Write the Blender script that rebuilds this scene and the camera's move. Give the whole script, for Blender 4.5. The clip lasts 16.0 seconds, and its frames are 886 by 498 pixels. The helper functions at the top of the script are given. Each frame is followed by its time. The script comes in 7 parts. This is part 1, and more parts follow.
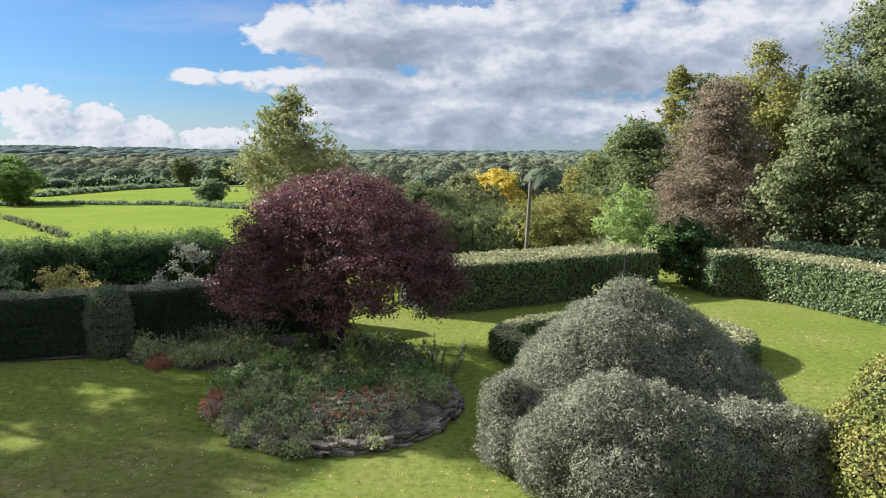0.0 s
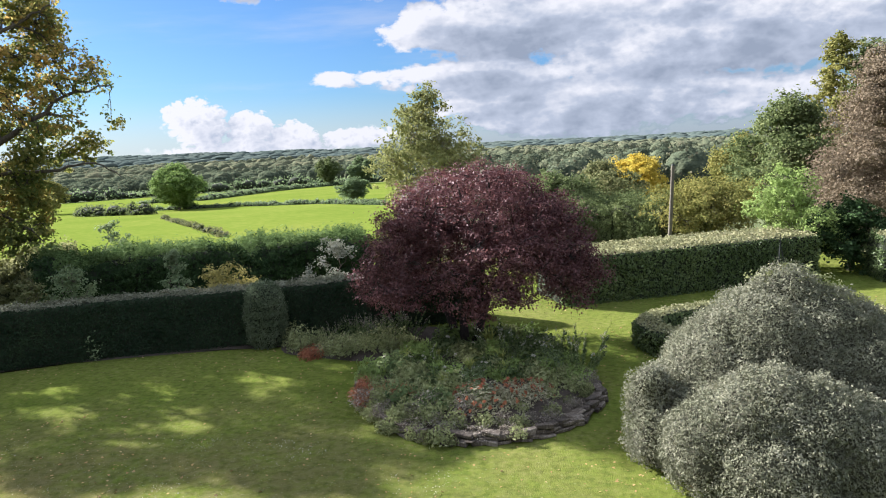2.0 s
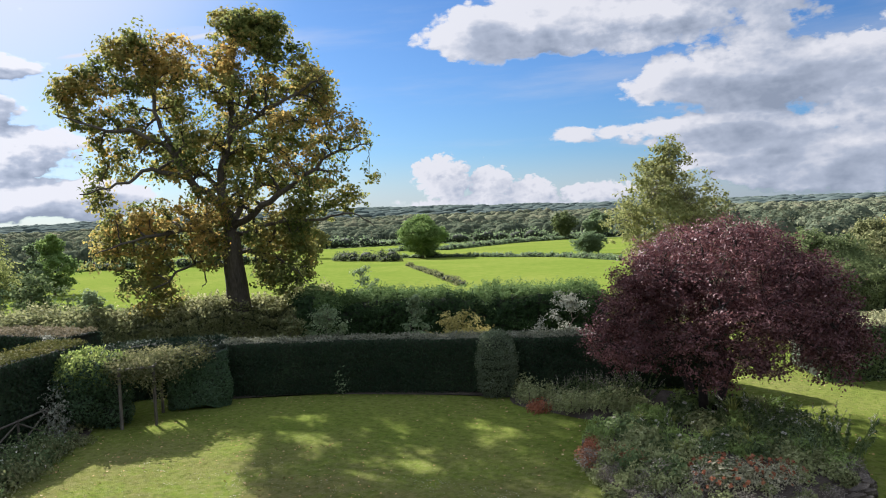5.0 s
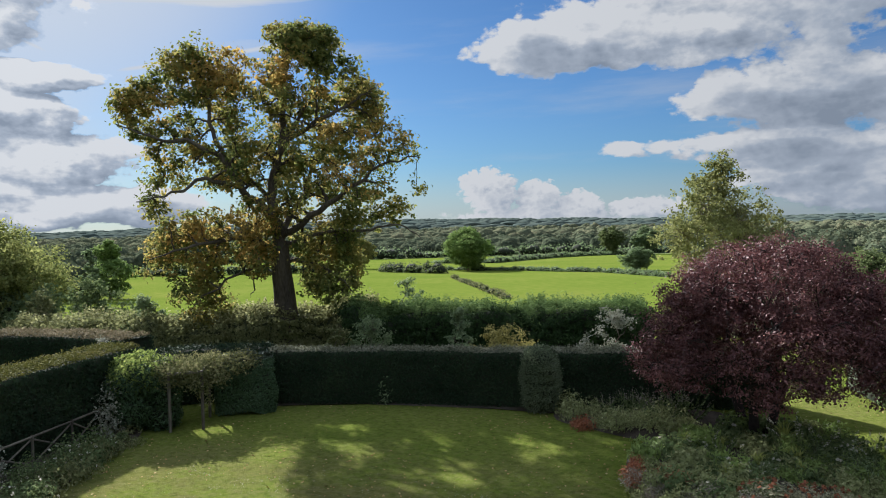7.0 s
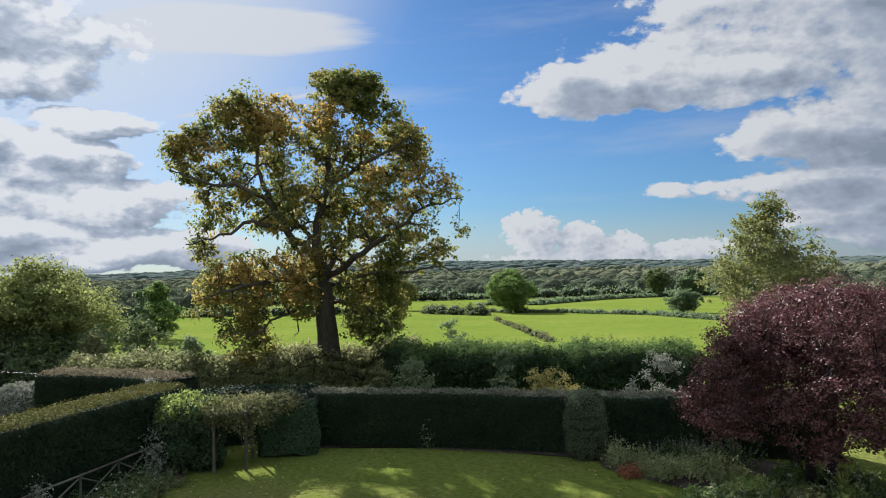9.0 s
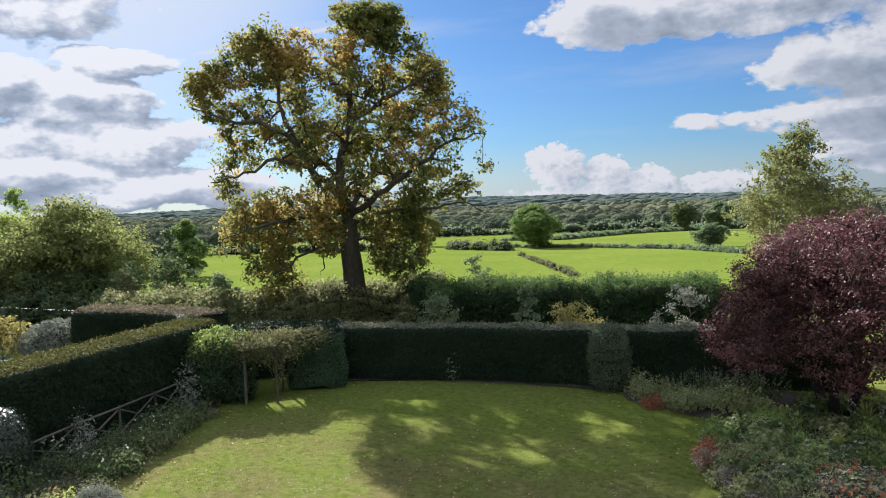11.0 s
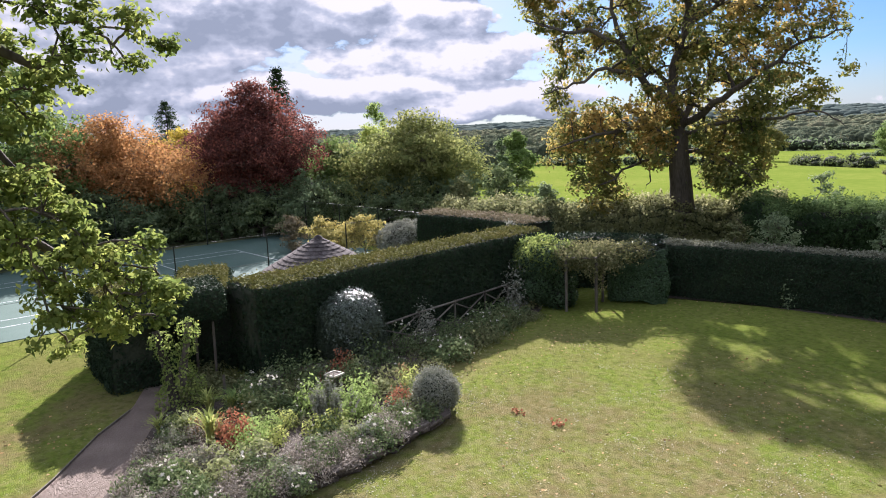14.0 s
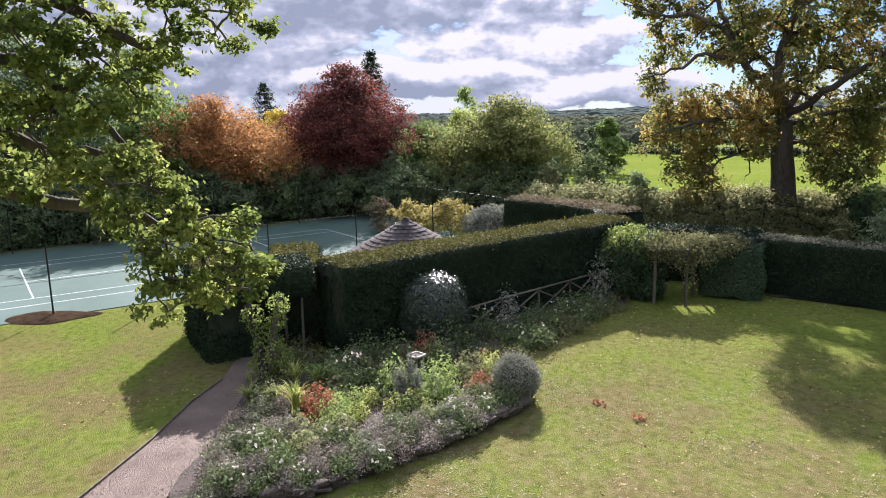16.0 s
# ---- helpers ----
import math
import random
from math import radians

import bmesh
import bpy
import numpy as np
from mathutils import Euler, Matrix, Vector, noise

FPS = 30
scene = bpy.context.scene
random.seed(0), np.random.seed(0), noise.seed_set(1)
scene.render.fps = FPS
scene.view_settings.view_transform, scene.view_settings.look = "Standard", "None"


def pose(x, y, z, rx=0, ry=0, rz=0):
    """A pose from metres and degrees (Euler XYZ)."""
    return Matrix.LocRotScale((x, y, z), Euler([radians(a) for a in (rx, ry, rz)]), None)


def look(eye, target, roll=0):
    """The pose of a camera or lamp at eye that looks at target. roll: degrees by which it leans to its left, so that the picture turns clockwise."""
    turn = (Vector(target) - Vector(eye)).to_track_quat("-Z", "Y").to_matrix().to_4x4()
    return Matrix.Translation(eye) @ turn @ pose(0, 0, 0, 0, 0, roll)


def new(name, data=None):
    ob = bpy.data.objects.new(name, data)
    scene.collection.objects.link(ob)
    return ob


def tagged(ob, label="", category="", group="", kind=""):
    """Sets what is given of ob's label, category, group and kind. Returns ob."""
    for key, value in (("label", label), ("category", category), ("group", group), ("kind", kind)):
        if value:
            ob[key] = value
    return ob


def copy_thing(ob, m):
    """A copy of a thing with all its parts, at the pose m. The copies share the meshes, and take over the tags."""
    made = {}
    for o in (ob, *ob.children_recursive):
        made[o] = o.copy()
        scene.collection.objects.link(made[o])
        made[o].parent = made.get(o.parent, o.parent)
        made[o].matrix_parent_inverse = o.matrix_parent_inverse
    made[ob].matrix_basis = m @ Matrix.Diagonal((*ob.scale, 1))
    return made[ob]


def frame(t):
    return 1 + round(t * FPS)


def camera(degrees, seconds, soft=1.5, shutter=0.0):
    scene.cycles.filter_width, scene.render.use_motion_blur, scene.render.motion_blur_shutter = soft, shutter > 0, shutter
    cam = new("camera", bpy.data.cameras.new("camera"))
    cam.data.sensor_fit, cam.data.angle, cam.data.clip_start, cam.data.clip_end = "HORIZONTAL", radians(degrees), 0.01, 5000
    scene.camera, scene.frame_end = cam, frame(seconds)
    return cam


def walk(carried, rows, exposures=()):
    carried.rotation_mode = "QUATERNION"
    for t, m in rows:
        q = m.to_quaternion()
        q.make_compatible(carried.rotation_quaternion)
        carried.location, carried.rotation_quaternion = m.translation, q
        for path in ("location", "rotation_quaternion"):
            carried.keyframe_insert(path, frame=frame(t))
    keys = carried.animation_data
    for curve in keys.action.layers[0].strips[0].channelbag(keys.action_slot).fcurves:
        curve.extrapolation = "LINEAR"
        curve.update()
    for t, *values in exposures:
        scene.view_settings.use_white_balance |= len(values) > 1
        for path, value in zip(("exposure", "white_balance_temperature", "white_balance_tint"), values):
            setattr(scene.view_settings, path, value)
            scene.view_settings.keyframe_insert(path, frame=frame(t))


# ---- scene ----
# The camera turns at an upper window of the house, 7.4 m above the lawn.
EYE = 7.4
cam = camera(62.61, 16.0, 1.0)
TURNS = [  # seconds, bearing to the left, pitch, roll
    (0.0, 0.00, -7.70, -0.00),
    (0.5, 1.15, -7.79, -0.10),
    (1.0, 2.86, -8.00, -0.86),
    (1.5, 7.04, -8.05, -2.08),
    (2.0, 10.91, -8.11, -3.01),
    (2.5, 18.45, -7.66, -4.30),
    (3.0, 26.21, -7.11, -4.65),
    (3.5, 28.02, -6.06, -3.71),
    (3.7, 28.03, -4.75, -3.30),
    (5.8, 30.05, -3.18, -1.45),
    (6.0, 30.39, -4.01, -1.34),
    (6.5, 31.41, -4.64, -1.38),
    (7.0, 32.55, -1.97, -1.37),
    (7.5, 33.76, -0.68, -1.14),
    (8.0, 34.73, 0.74, -0.83),
    (8.2, 35.02, 1.38, -0.81),
    (10.3, 37.06, -0.64, -1.68),
    (10.5, 37.24, -1.40, -1.66),
    (11.0, 37.83, -3.59, -1.96),
    (11.5, 40.70, -5.93, -2.32),
    (12.0, 46.40, -7.61, -2.21),
    (12.5, 52.39, -8.29, -1.83),
    (13.0, 56.81, -8.76, -1.82),
    (13.5, 60.31, -9.24, -2.04),
    (14.0, 63.23, -9.55, -2.27),
    (14.5, 65.61, -9.85, -2.25),
    (15.0, 67.86, -10.13, -1.93),
    (15.5, 69.26, -10.46, -1.47),
    (16.0, 70.08, -10.52, -1.33),
]


def turned(bearing, pitch, roll):
    b, p = radians(bearing), radians(pitch)
    ahead = Vector((-math.sin(b) * math.cos(p), math.cos(b) * math.cos(p), math.sin(p)))
    return look((0, 0, EYE), Vector((0, 0, EYE)) + ahead, roll)


EXPOSURES = [(0.0, 1.85, 6050, 12), (2.0, 2.02, 6050, 15), (3.5, 1.72, 6050, 15), (5.0, 1.77, 6050, 15), (6.0, 1.92, 6050, 15), (6.6, 1.87, 6050, 14), (7.0, 1.42, 6050, 10), (8.0, 1.47, 6050, 10), (10.5, 1.57, 6050, 12), (11.5, 1.8, 6050, 15), (12.5, 1.88, 6050, 20), (16.0, 1.87, 6050, 24)]
walk(cam, [(t, turned(b, p, r)) for t, b, p, r in TURNS], EXPOSURES)

# ---- light ----
SUN_BEARING, SUN_HEIGHT = 66.0, 28.5
SKY, CLOUD = 0.0245, 0.265


def from_house(bearing, distance, z=0.0):
    b = radians(bearing)
    return Vector((-math.sin(b) * distance, math.cos(b) * distance, z))


def make_world():
    world = bpy.data.worlds.new("sky")
    scene.world = world
    world.use_nodes = True
    nt = world.node_tree
    nodes, links = nt.nodes, nt.links
    nodes.clear()

    def node(kind, **values):
        n = nodes.new(kind)
        for key, value in values.items():
            n.inputs[key].default_value = value
        return n

    def maths(op, a, b=None, c=None, clamp=False):
        n = nodes.new("ShaderNodeMath")
        n.operation, n.use_clamp = op, clamp
        for k, v in enumerate((a, b, c)):
            if v is None:
                continue
            if isinstance(v, (int, float)):
                n.inputs[k].default_value = v
            else:
                links.new(v, n.inputs[k])
        return n.outputs[0]

    out = node("ShaderNodeOutputWorld")
    sky = nodes.new("ShaderNodeTexSky")
    sky.sky_type, sky.sun_disc = "NISHITA", False
    sky.sun_elevation, sky.sun_rotation = radians(SUN_HEIGHT), radians(-SUN_BEARING)
    sky.altitude, sky.air_density, sky.dust_density, sky.ozone_density = 100, 1.0, 0.6, 2.0
    coord = nodes.new("ShaderNodeTexCoord")
    split = nodes.new("ShaderNodeSeparateXYZ")
    links.new(coord.outputs["Generated"], split.inputs[0])
    x, y, z = split.outputs
    def smooth(value, lo, hi):
        n = nodes.new("ShaderNodeMapRange")
        n.interpolation_type = "SMOOTHSTEP"
        n.inputs["From Min"].default_value, n.inputs["From Max"].default_value = lo, hi
        links.new(value, n.inputs["Value"])
        return n.outputs[0]

    def clouds(u, v, scale_u, scale_v, detail, rough, seed, warp=0.0):
        c = nodes.new("ShaderNodeCombineXYZ")
        links.new(maths("MULTIPLY", u, scale_u), c.inputs[0])
        links.new(maths("MULTIPLY", v, scale_v), c.inputs[1])
        c.inputs[2].default_value = seed
        n = node("ShaderNodeTexNoise", Scale=1.0, Detail=detail, Roughness=rough, Distortion=warp)
        links.new(c.outputs[0], n.inputs["Vector"])
        return n.outputs["Fac"]

    # bearing to the left of north and height, in degrees
    bear = maths("MULTIPLY", maths("ARCTAN2", maths("MULTIPLY", x, -1.0), y), 57.2958)
    rise = maths("MULTIPLY", maths("ARCSINE", z), 57.2958)
    # slow drift that breaks up every outline
    drift_b = maths("MULTIPLY", maths("SUBTRACT", clouds(bear, rise, 0.16, 0.34, 4.0, 0.55, 2.3), 0.5), 5.0)
    drift_e = maths("MULTIPLY", maths("SUBTRACT", clouds(bear, rise, 0.16, 0.34, 4.0, 0.55, 8.9), 0.5), 2.6)
    # bearing, height, half width, half height of the cloud masses
    BANK = [(-10, 8.6, 21, 7.4), (17.5, 13.6, 13, 2.7), (7.0, 5.2, 12.5, 1.4), (4.0, 8.4, 10, 1.9), (-6, 2.6, 21, 2.6), (0, 17, 24, 6.0), (-52, 14, 32, 13)]
    WEST = [(63.5, 8.0, 4.6, 1.9), (58, 1.9, 9, 1.3), (75.5, 8.8, 8.5, 2.4), (65.3, 6.8, 3.6, 1.5), (70, 3.0, 14, 1.3), (94, 7, 16, 6), (84, 17, 22, 4.5), (63.5, 5.2, 9.0, 1.9), (60.5, 10.6, 4.0, 0.9)]
    HEAPS = [(28.9, 2.4, 3.0, 2.7), (25.2, 1.9, 2.8, 2.1), (22.0, 1.2, 3.4, 1.5), (17.0, 1.0, 4.5, 1.2), (25.0, 0.3, 10.0, 1.2)]

    def mass(u, v, places):
        best = None
        for b0, e0, wide, tall in places:
            du, dv = maths("DIVIDE", maths("SUBTRACT", u, float(b0)), float(wide)), maths("DIVIDE", maths("SUBTRACT", v, float(e0)), float(tall))
            one = maths("SUBTRACT", 1.0, maths("ADD", maths("MULTIPLY", du, du), maths("MULTIPLY", dv, dv)))
            best = one if best is None else maths("MAXIMUM", best, one)
        return maths("MAXIMUM", best, -1.5)

    # broken cloud round the sun, and unseen overhead and behind the house
    # the unseen part is put there to fill the shade with light
    elsewhere = maths("ADD", maths("MULTIPLY", smooth(bear, 46.0, 66.0), 0.58), maths("MAXIMUM", maths("MULTIPLY", smooth(rise, 19.0, 32.0), 2.2), maths("MULTIPLY", maths("MAXIMUM", smooth(bear, -40.0, -60.0), smooth(bear, 100.0, 120.0)), 2.0)))

    def cover_at(du, dv, detail):
        u, v = maths("ADD", bear, du), maths("ADD", rise, dv)
        wu, wv = maths("ADD", u, drift_b), maths("ADD", v, drift_e)
        large = clouds(u, v, 0.085, 0.19, detail, 0.56, 3.7)
        round_puff = maths("ABSOLUTE", maths("SUBTRACT", clouds(u, v, 0.30, 0.46, detail - 2.0, 0.5, 6.2), 0.5))
        fine_puff = maths("ABSOLUTE", maths("SUBTRACT", clouds(u, v, 1.0, 1.3, detail - 2.0, 0.5, 1.3), 0.5))
        body = maths("MAXIMUM", mass(wu, wv, BANK), mass(wu, wv, WEST))
        broad = maths("ADD", maths("MULTIPLY", maths("SUBTRACT", large, 0.5), 3.4), elsewhere)
        body = maths("ADD", maths("MULTIPLY", body, 0.8), maths("ADD", broad, maths("ADD", maths("MULTIPLY", round_puff, 1.7), maths("MULTIPLY", fine_puff, 0.6))))
        small_u, small_v = maths("ADD", u, maths("MULTIPLY", drift_b, 0.4)), maths("ADD", v, maths("MULTIPLY", drift_e, 0.3))
        small = maths("ADD", mass(small_u, small_v, HEAPS), maths("ADD", maths("MULTIPLY", round_puff, 1.0), maths("MULTIPLY", maths("SUBTRACT", fine_puff, 0.08), 1.9)))
        return body, maths("SUBTRACT", small, 0.42)

    body, small = cover_at(0.0, 0.0, 7.0)
    body_sun, small_sun = cover_at(1.3, 1.0, 5.0)
    mask, heaps = smooth(body, 0.16, 0.42), smooth(small, 0.0, 0.22)
    # thin streaks and two vapour trails
    streak = clouds(maths("ADD", bear, maths("MULTIPLY", rise, 1.5)), rise, 0.035, 0.24, 6.0, 0.6, 9.1)
    west = smooth(bear, 38.0, 60.0)
    wisps = maths("MULTIPLY", smooth(streak, 0.46, 0.74), maths("ADD", 0.35, maths("MULTIPLY", west, 0.5)))

    sheet_of_cirrus = mass(maths("ADD", bear, maths("MULTIPLY", maths("SUBTRACT", rise, 17.0), 1.6)), rise, [(54, 17.4, 13, 2.6)])
    wisps = maths("MAXIMUM", wisps, smooth(maths("ADD", sheet_of_cirrus, maths("MULTIPLY", maths("SUBTRACT", streak, 0.5), 2.4)), 0.0, 0.7))

    def trail(b0, e0, b1, e1, wide):
        slope_of = (e1 - e0) / (b1 - b0)
        bow = maths("SUBTRACT", rise, maths("ADD", maths("MULTIPLY", maths("SUBTRACT", bear, b0), slope_of), e0))
        ends = maths("MULTIPLY", smooth(bear, b0 + 1.0, b0 - 2.0), smooth(bear, b1 - 1.0, b1 + 2.0))
        return maths("MULTIPLY", maths("MULTIPLY", smooth(maths("ABSOLUTE", maths("ADD", bow, maths("MULTIPLY", drift_e, 0.12))), wide, 0.0), ends), 0.95)

    trails = maths("MAXIMUM", trail(57.0, 11.2, 41.0, 14.4, 0.4), trail(66.0, 14.6, 59.5, 11.9, 0.55))
    sunward = from_house(SUN_BEARING, math.cos(radians(SUN_HEIGHT)), math.sin(radians(SUN_HEIGHT)))
    toward = maths("ADD", maths("ADD", maths("MULTIPLY", x, sunward.x), maths("MULTIPLY", y, sunward.y)), maths("MULTIPLY", z, sunward.z))
    veil = maths("MULTIPLY", smooth(bear, 44.0, 66.0), maths("ADD", 0.35, maths("MULTIPLY", streak, 0.8)))
    haze = maths("MAXIMUM", maths("MULTIPLY", smooth(rise, 5.0, 0.0), 0.5), maths("MAXIMUM", veil, maths("MULTIPLY", smooth(toward, 0.88, 0.98), 0.85)))
    both = maths("MAXIMUM", maths("MAXIMUM", mask, heaps), maths("MAXIMUM", maths("MAXIMUM", wisps, trails), haze), clamp=True)
    # sides towards the sun are white, the far sides and the thick middles grey
    relief = maths("ADD", maths("MULTIPLY", maths("MULTIPLY", maths("SUBTRACT", body, body_sun), mask), maths("ADD", 0.75, maths("MULTIPLY", west, 0.4))), maths("MULTIPLY", maths("MULTIPLY", maths("SUBTRACT", small, small_sun), heaps), 0.5))
    thick = maths("MULTIPLY", smooth(body, 0.45, 1.5), smooth(clouds(bear, rise, 0.06, 0.15, 4.0, 0.5, 12.4), 0.30, 0.58))
    light = maths("SUBTRACT", maths("ADD", relief, maths("SUBTRACT", 0.82, maths("MULTIPLY", smooth(bear, 20.0, 2.0), 0.17))), maths("MULTIPLY", thick, maths("ADD", 0.80, maths("MULTIPLY", west, -0.22))), clamp=True)
    light = maths("SUBTRACT", light, maths("MULTIPLY", maths("MULTIPLY", smooth(small, 0.35, 1.3), heaps), 0.6), clamp=True)
    tone = nodes.new("ShaderNodeValToRGB")
    tone.color_ramp.elements[0].position, tone.color_ramp.elements[0].color = 0.12, (0.37, 0.43, 0.52, 1)
    tone.color_ramp.elements[1].position, tone.color_ramp.elements[1].color = 0.95, (1.0, 1.0, 1.0, 1)
    tone.color_ramp.elements.new(0.55).color = (0.58, 0.64, 0.73, 1)
    links.new(light, tone.inputs[0])
    # cloud above 22 degrees, out of view, is brightened to lighten the shade
    glow = maths("ADD", maths("ADD", maths("MULTIPLY", maths("POWER", maths("MAXIMUM", toward, 0.0), 6.0), 0.22), 0.86), maths("MULTIPLY", smooth(rise, 22.0, 42.0), 1.1))
    lit = nodes.new("ShaderNodeVectorMath")
    lit.operation = "SCALE"
    links.new(tone.outputs[0], lit.inputs[0])
    links.new(glow, lit.inputs["Scale"])
    blue, white, mix = node("ShaderNodeBackground", Strength=SKY), node("ShaderNodeBackground", Strength=CLOUD), nodes.new("ShaderNodeMixShader")
    tint = nodes.new("ShaderNodeVectorMath")
    tint.operation, tint.inputs[1].default_value = "MULTIPLY", (0.55, 0.86, 1.22)
    links.new(sky.outputs[0], tint.inputs[0])
    links.new(tint.outputs[0], blue.inputs[0])
    links.new(lit.outputs[0], white.inputs[0])
    links.new(both, mix.inputs[0])
    links.new(blue.outputs[0], mix.inputs[1])
    links.new(white.outputs[0], mix.inputs[2])
    links.new(mix.outputs[0], out.inputs[0])


make_world()
sun = new("sun", bpy.data.lights.new("sun", "SUN"))
sun.data.energy, sun.data.angle, sun.data.color = 5.0, radians(0.53), (1.0, 0.955, 0.88)
sun.matrix_world = look(from_house(SUN_BEARING, 60, 60 * math.tan(radians(SUN_HEIGHT))), (0, 0, 0))

# ---- materials ----


def ramp_of(nt, colours):
    ramp = nt.nodes.new("ShaderNodeValToRGB").color_ramp
    while len(ramp.elements) < len(colours):
        ramp.elements.new(0.5)
    for k, c in enumerate(colours):
        ramp.elements[k].position = k / max(1, len(colours) - 1)
        ramp.elements[k].color = (*c, 1)
    return nt.nodes[-1]


def leaf_material(name, colours, through_light=0.35, rough=0.75, patch=3.0, spec=0.02, grain=0.55):
    """Leaves: colour by leaf and by patch of the crown; light comes through them."""
    colours = [tuple(0.87 * v + 0.13 * (0.3 * r + 0.6 * g + 0.1 * q) for v in (r, g, q)) for r, g, q in colours]
    m = bpy.data.materials.new(name)
    m.use_nodes = True
    nt = m.node_tree
    bsdf, out = nt.nodes["Principled BSDF"], nt.nodes["Material Output"]
    bsdf.inputs["Roughness"].default_value = rough
    bsdf.inputs["Specular IOR Level"].default_value = spec
    geo, coord = nt.nodes.new("ShaderNodeNewGeometry"), nt.nodes.new("ShaderNodeTexCoord")
    noise_tex = nt.nodes.new("ShaderNodeTexNoise")
    noise_tex.inputs["Scale"].default_value, noise_tex.inputs["Detail"].default_value = 1.0 / patch, 3.0
    nt.links.new(coord.outputs["Object"], noise_tex.inputs["Vector"])
    spread = nt.nodes.new("ShaderNodeMapRange")
    spread.inputs["From Min"].default_value, spread.inputs["From Max"].default_value = 0.3, 0.7
    nt.links.new(noise_tex.outputs["Fac"], spread.inputs["Value"])
    mixer = nt.nodes.new("ShaderNodeMix")
    mixer.inputs[0].default_value = grain
    nt.links.new(spread.outputs[0], mixer.inputs[2])
    nt.links.new(geo.outputs["Random Per Island"], mixer.inputs[3])
    ramp = ramp_of(nt, colours)
    nt.links.new(mixer.outputs[0], ramp.inputs[0])
    nt.links.new(ramp.outputs[0], bsdf.inputs["Base Color"])
    if through_light:
        glow, mix = nt.nodes.new("ShaderNodeBsdfTranslucent"), nt.nodes.new("ShaderNodeMixShader")
        mix.inputs[0].default_value = through_light
        nt.links.new(ramp.outputs[0], glow.inputs[0])
        nt.links.new(bsdf.outputs[0], mix.inputs[1])
        nt.links.new(glow.outputs[0], mix.inputs[2])
        nt.links.new(mix.outputs[0], out.inputs[0])
    return m


def surface_material(name, colours, scale=1.0, detail_scale=20.0, rough=0.9, bump=0.3, bump_scale=None, metal=0.0, spec=0.3, stretch=(1, 1, 1)):
    """A solid surface: a coarse stain and a fine grain mixed, with relief."""
    m = bpy.data.materials.new(name)
    m.use_nodes = True
    nt = m.node_tree
    bsdf = nt.nodes["Principled BSDF"]
    bsdf.inputs["Roughness"].default_value, bsdf.inputs["Metallic"].default_value = rough, metal
    bsdf.inputs["Specular IOR Level"].default_value = spec
    coord, mapping = nt.nodes.new("ShaderNodeTexCoord"), nt.nodes.new("ShaderNodeMapping")
    mapping.inputs["Scale"].default_value = stretch
    nt.links.new(coord.outputs["Object"], mapping.inputs[0])
    coarse, fine = nt.nodes.new("ShaderNodeTexNoise"), nt.nodes.new("ShaderNodeTexNoise")
    coarse.inputs["Scale"].default_value, coarse.inputs["Detail"].default_value = scale, 5
    fine.inputs["Scale"].default_value, fine.inputs["Detail"].default_value = detail_scale, 6
    info = nt.nodes.new("ShaderNodeObjectInfo")
    for n in (coarse, fine):
        nt.links.new(mapping.outputs[0], n.inputs["Vector"])
    mixer = nt.nodes.new("ShaderNodeMix")
    mixer.inputs[0].default_value = 0.5
    nt.links.new(coarse.outputs["Fac"], mixer.inputs[2])
    nt.links.new(fine.outputs["Fac"], mixer.inputs[3])
    shift = nt.nodes.new("ShaderNodeMath")
    shift.operation = "MULTIPLY_ADD"
    shift.inputs[1].default_value, shift.inputs[2].default_value = 0.16, -0.08
    nt.links.new(info.outputs["Random"], shift.inputs[0])
    total = nt.nodes.new("ShaderNodeMath")
    nt.links.new(mixer.outputs[0], total.inputs[0])
    nt.links.new(shift.outputs[0], total.inputs[1])
    spread = nt.nodes.new("ShaderNodeMapRange")
    spread.inputs["From Min"].default_value, spread.inputs["From Max"].default_value = 0.32, 0.68
    nt.links.new(total.outputs[0], spread.inputs["Value"])
    ramp = ramp_of(nt, colours)
    nt.links.new(spread.outputs[0], ramp.inputs[0])
    nt.links.new(ramp.outputs[0], bsdf.inputs["Base Color"])
    if bump:
        relief, b = nt.nodes.new("ShaderNodeTexNoise"), nt.nodes.new("ShaderNodeBump")
        relief.inputs["Scale"].default_value, relief.inputs["Detail"].default_value = bump_scale or detail_scale, 5
        nt.links.new(mapping.outputs[0], relief.inputs["Vector"])
        b.inputs["Strength"].default_value, b.inputs["Distance"].default_value = bump, 0.05
        nt.links.new(relief.outputs["Fac"], b.inputs["Height"])
        nt.links.new(b.outputs[0], bsdf.inputs["Normal"])
    return m


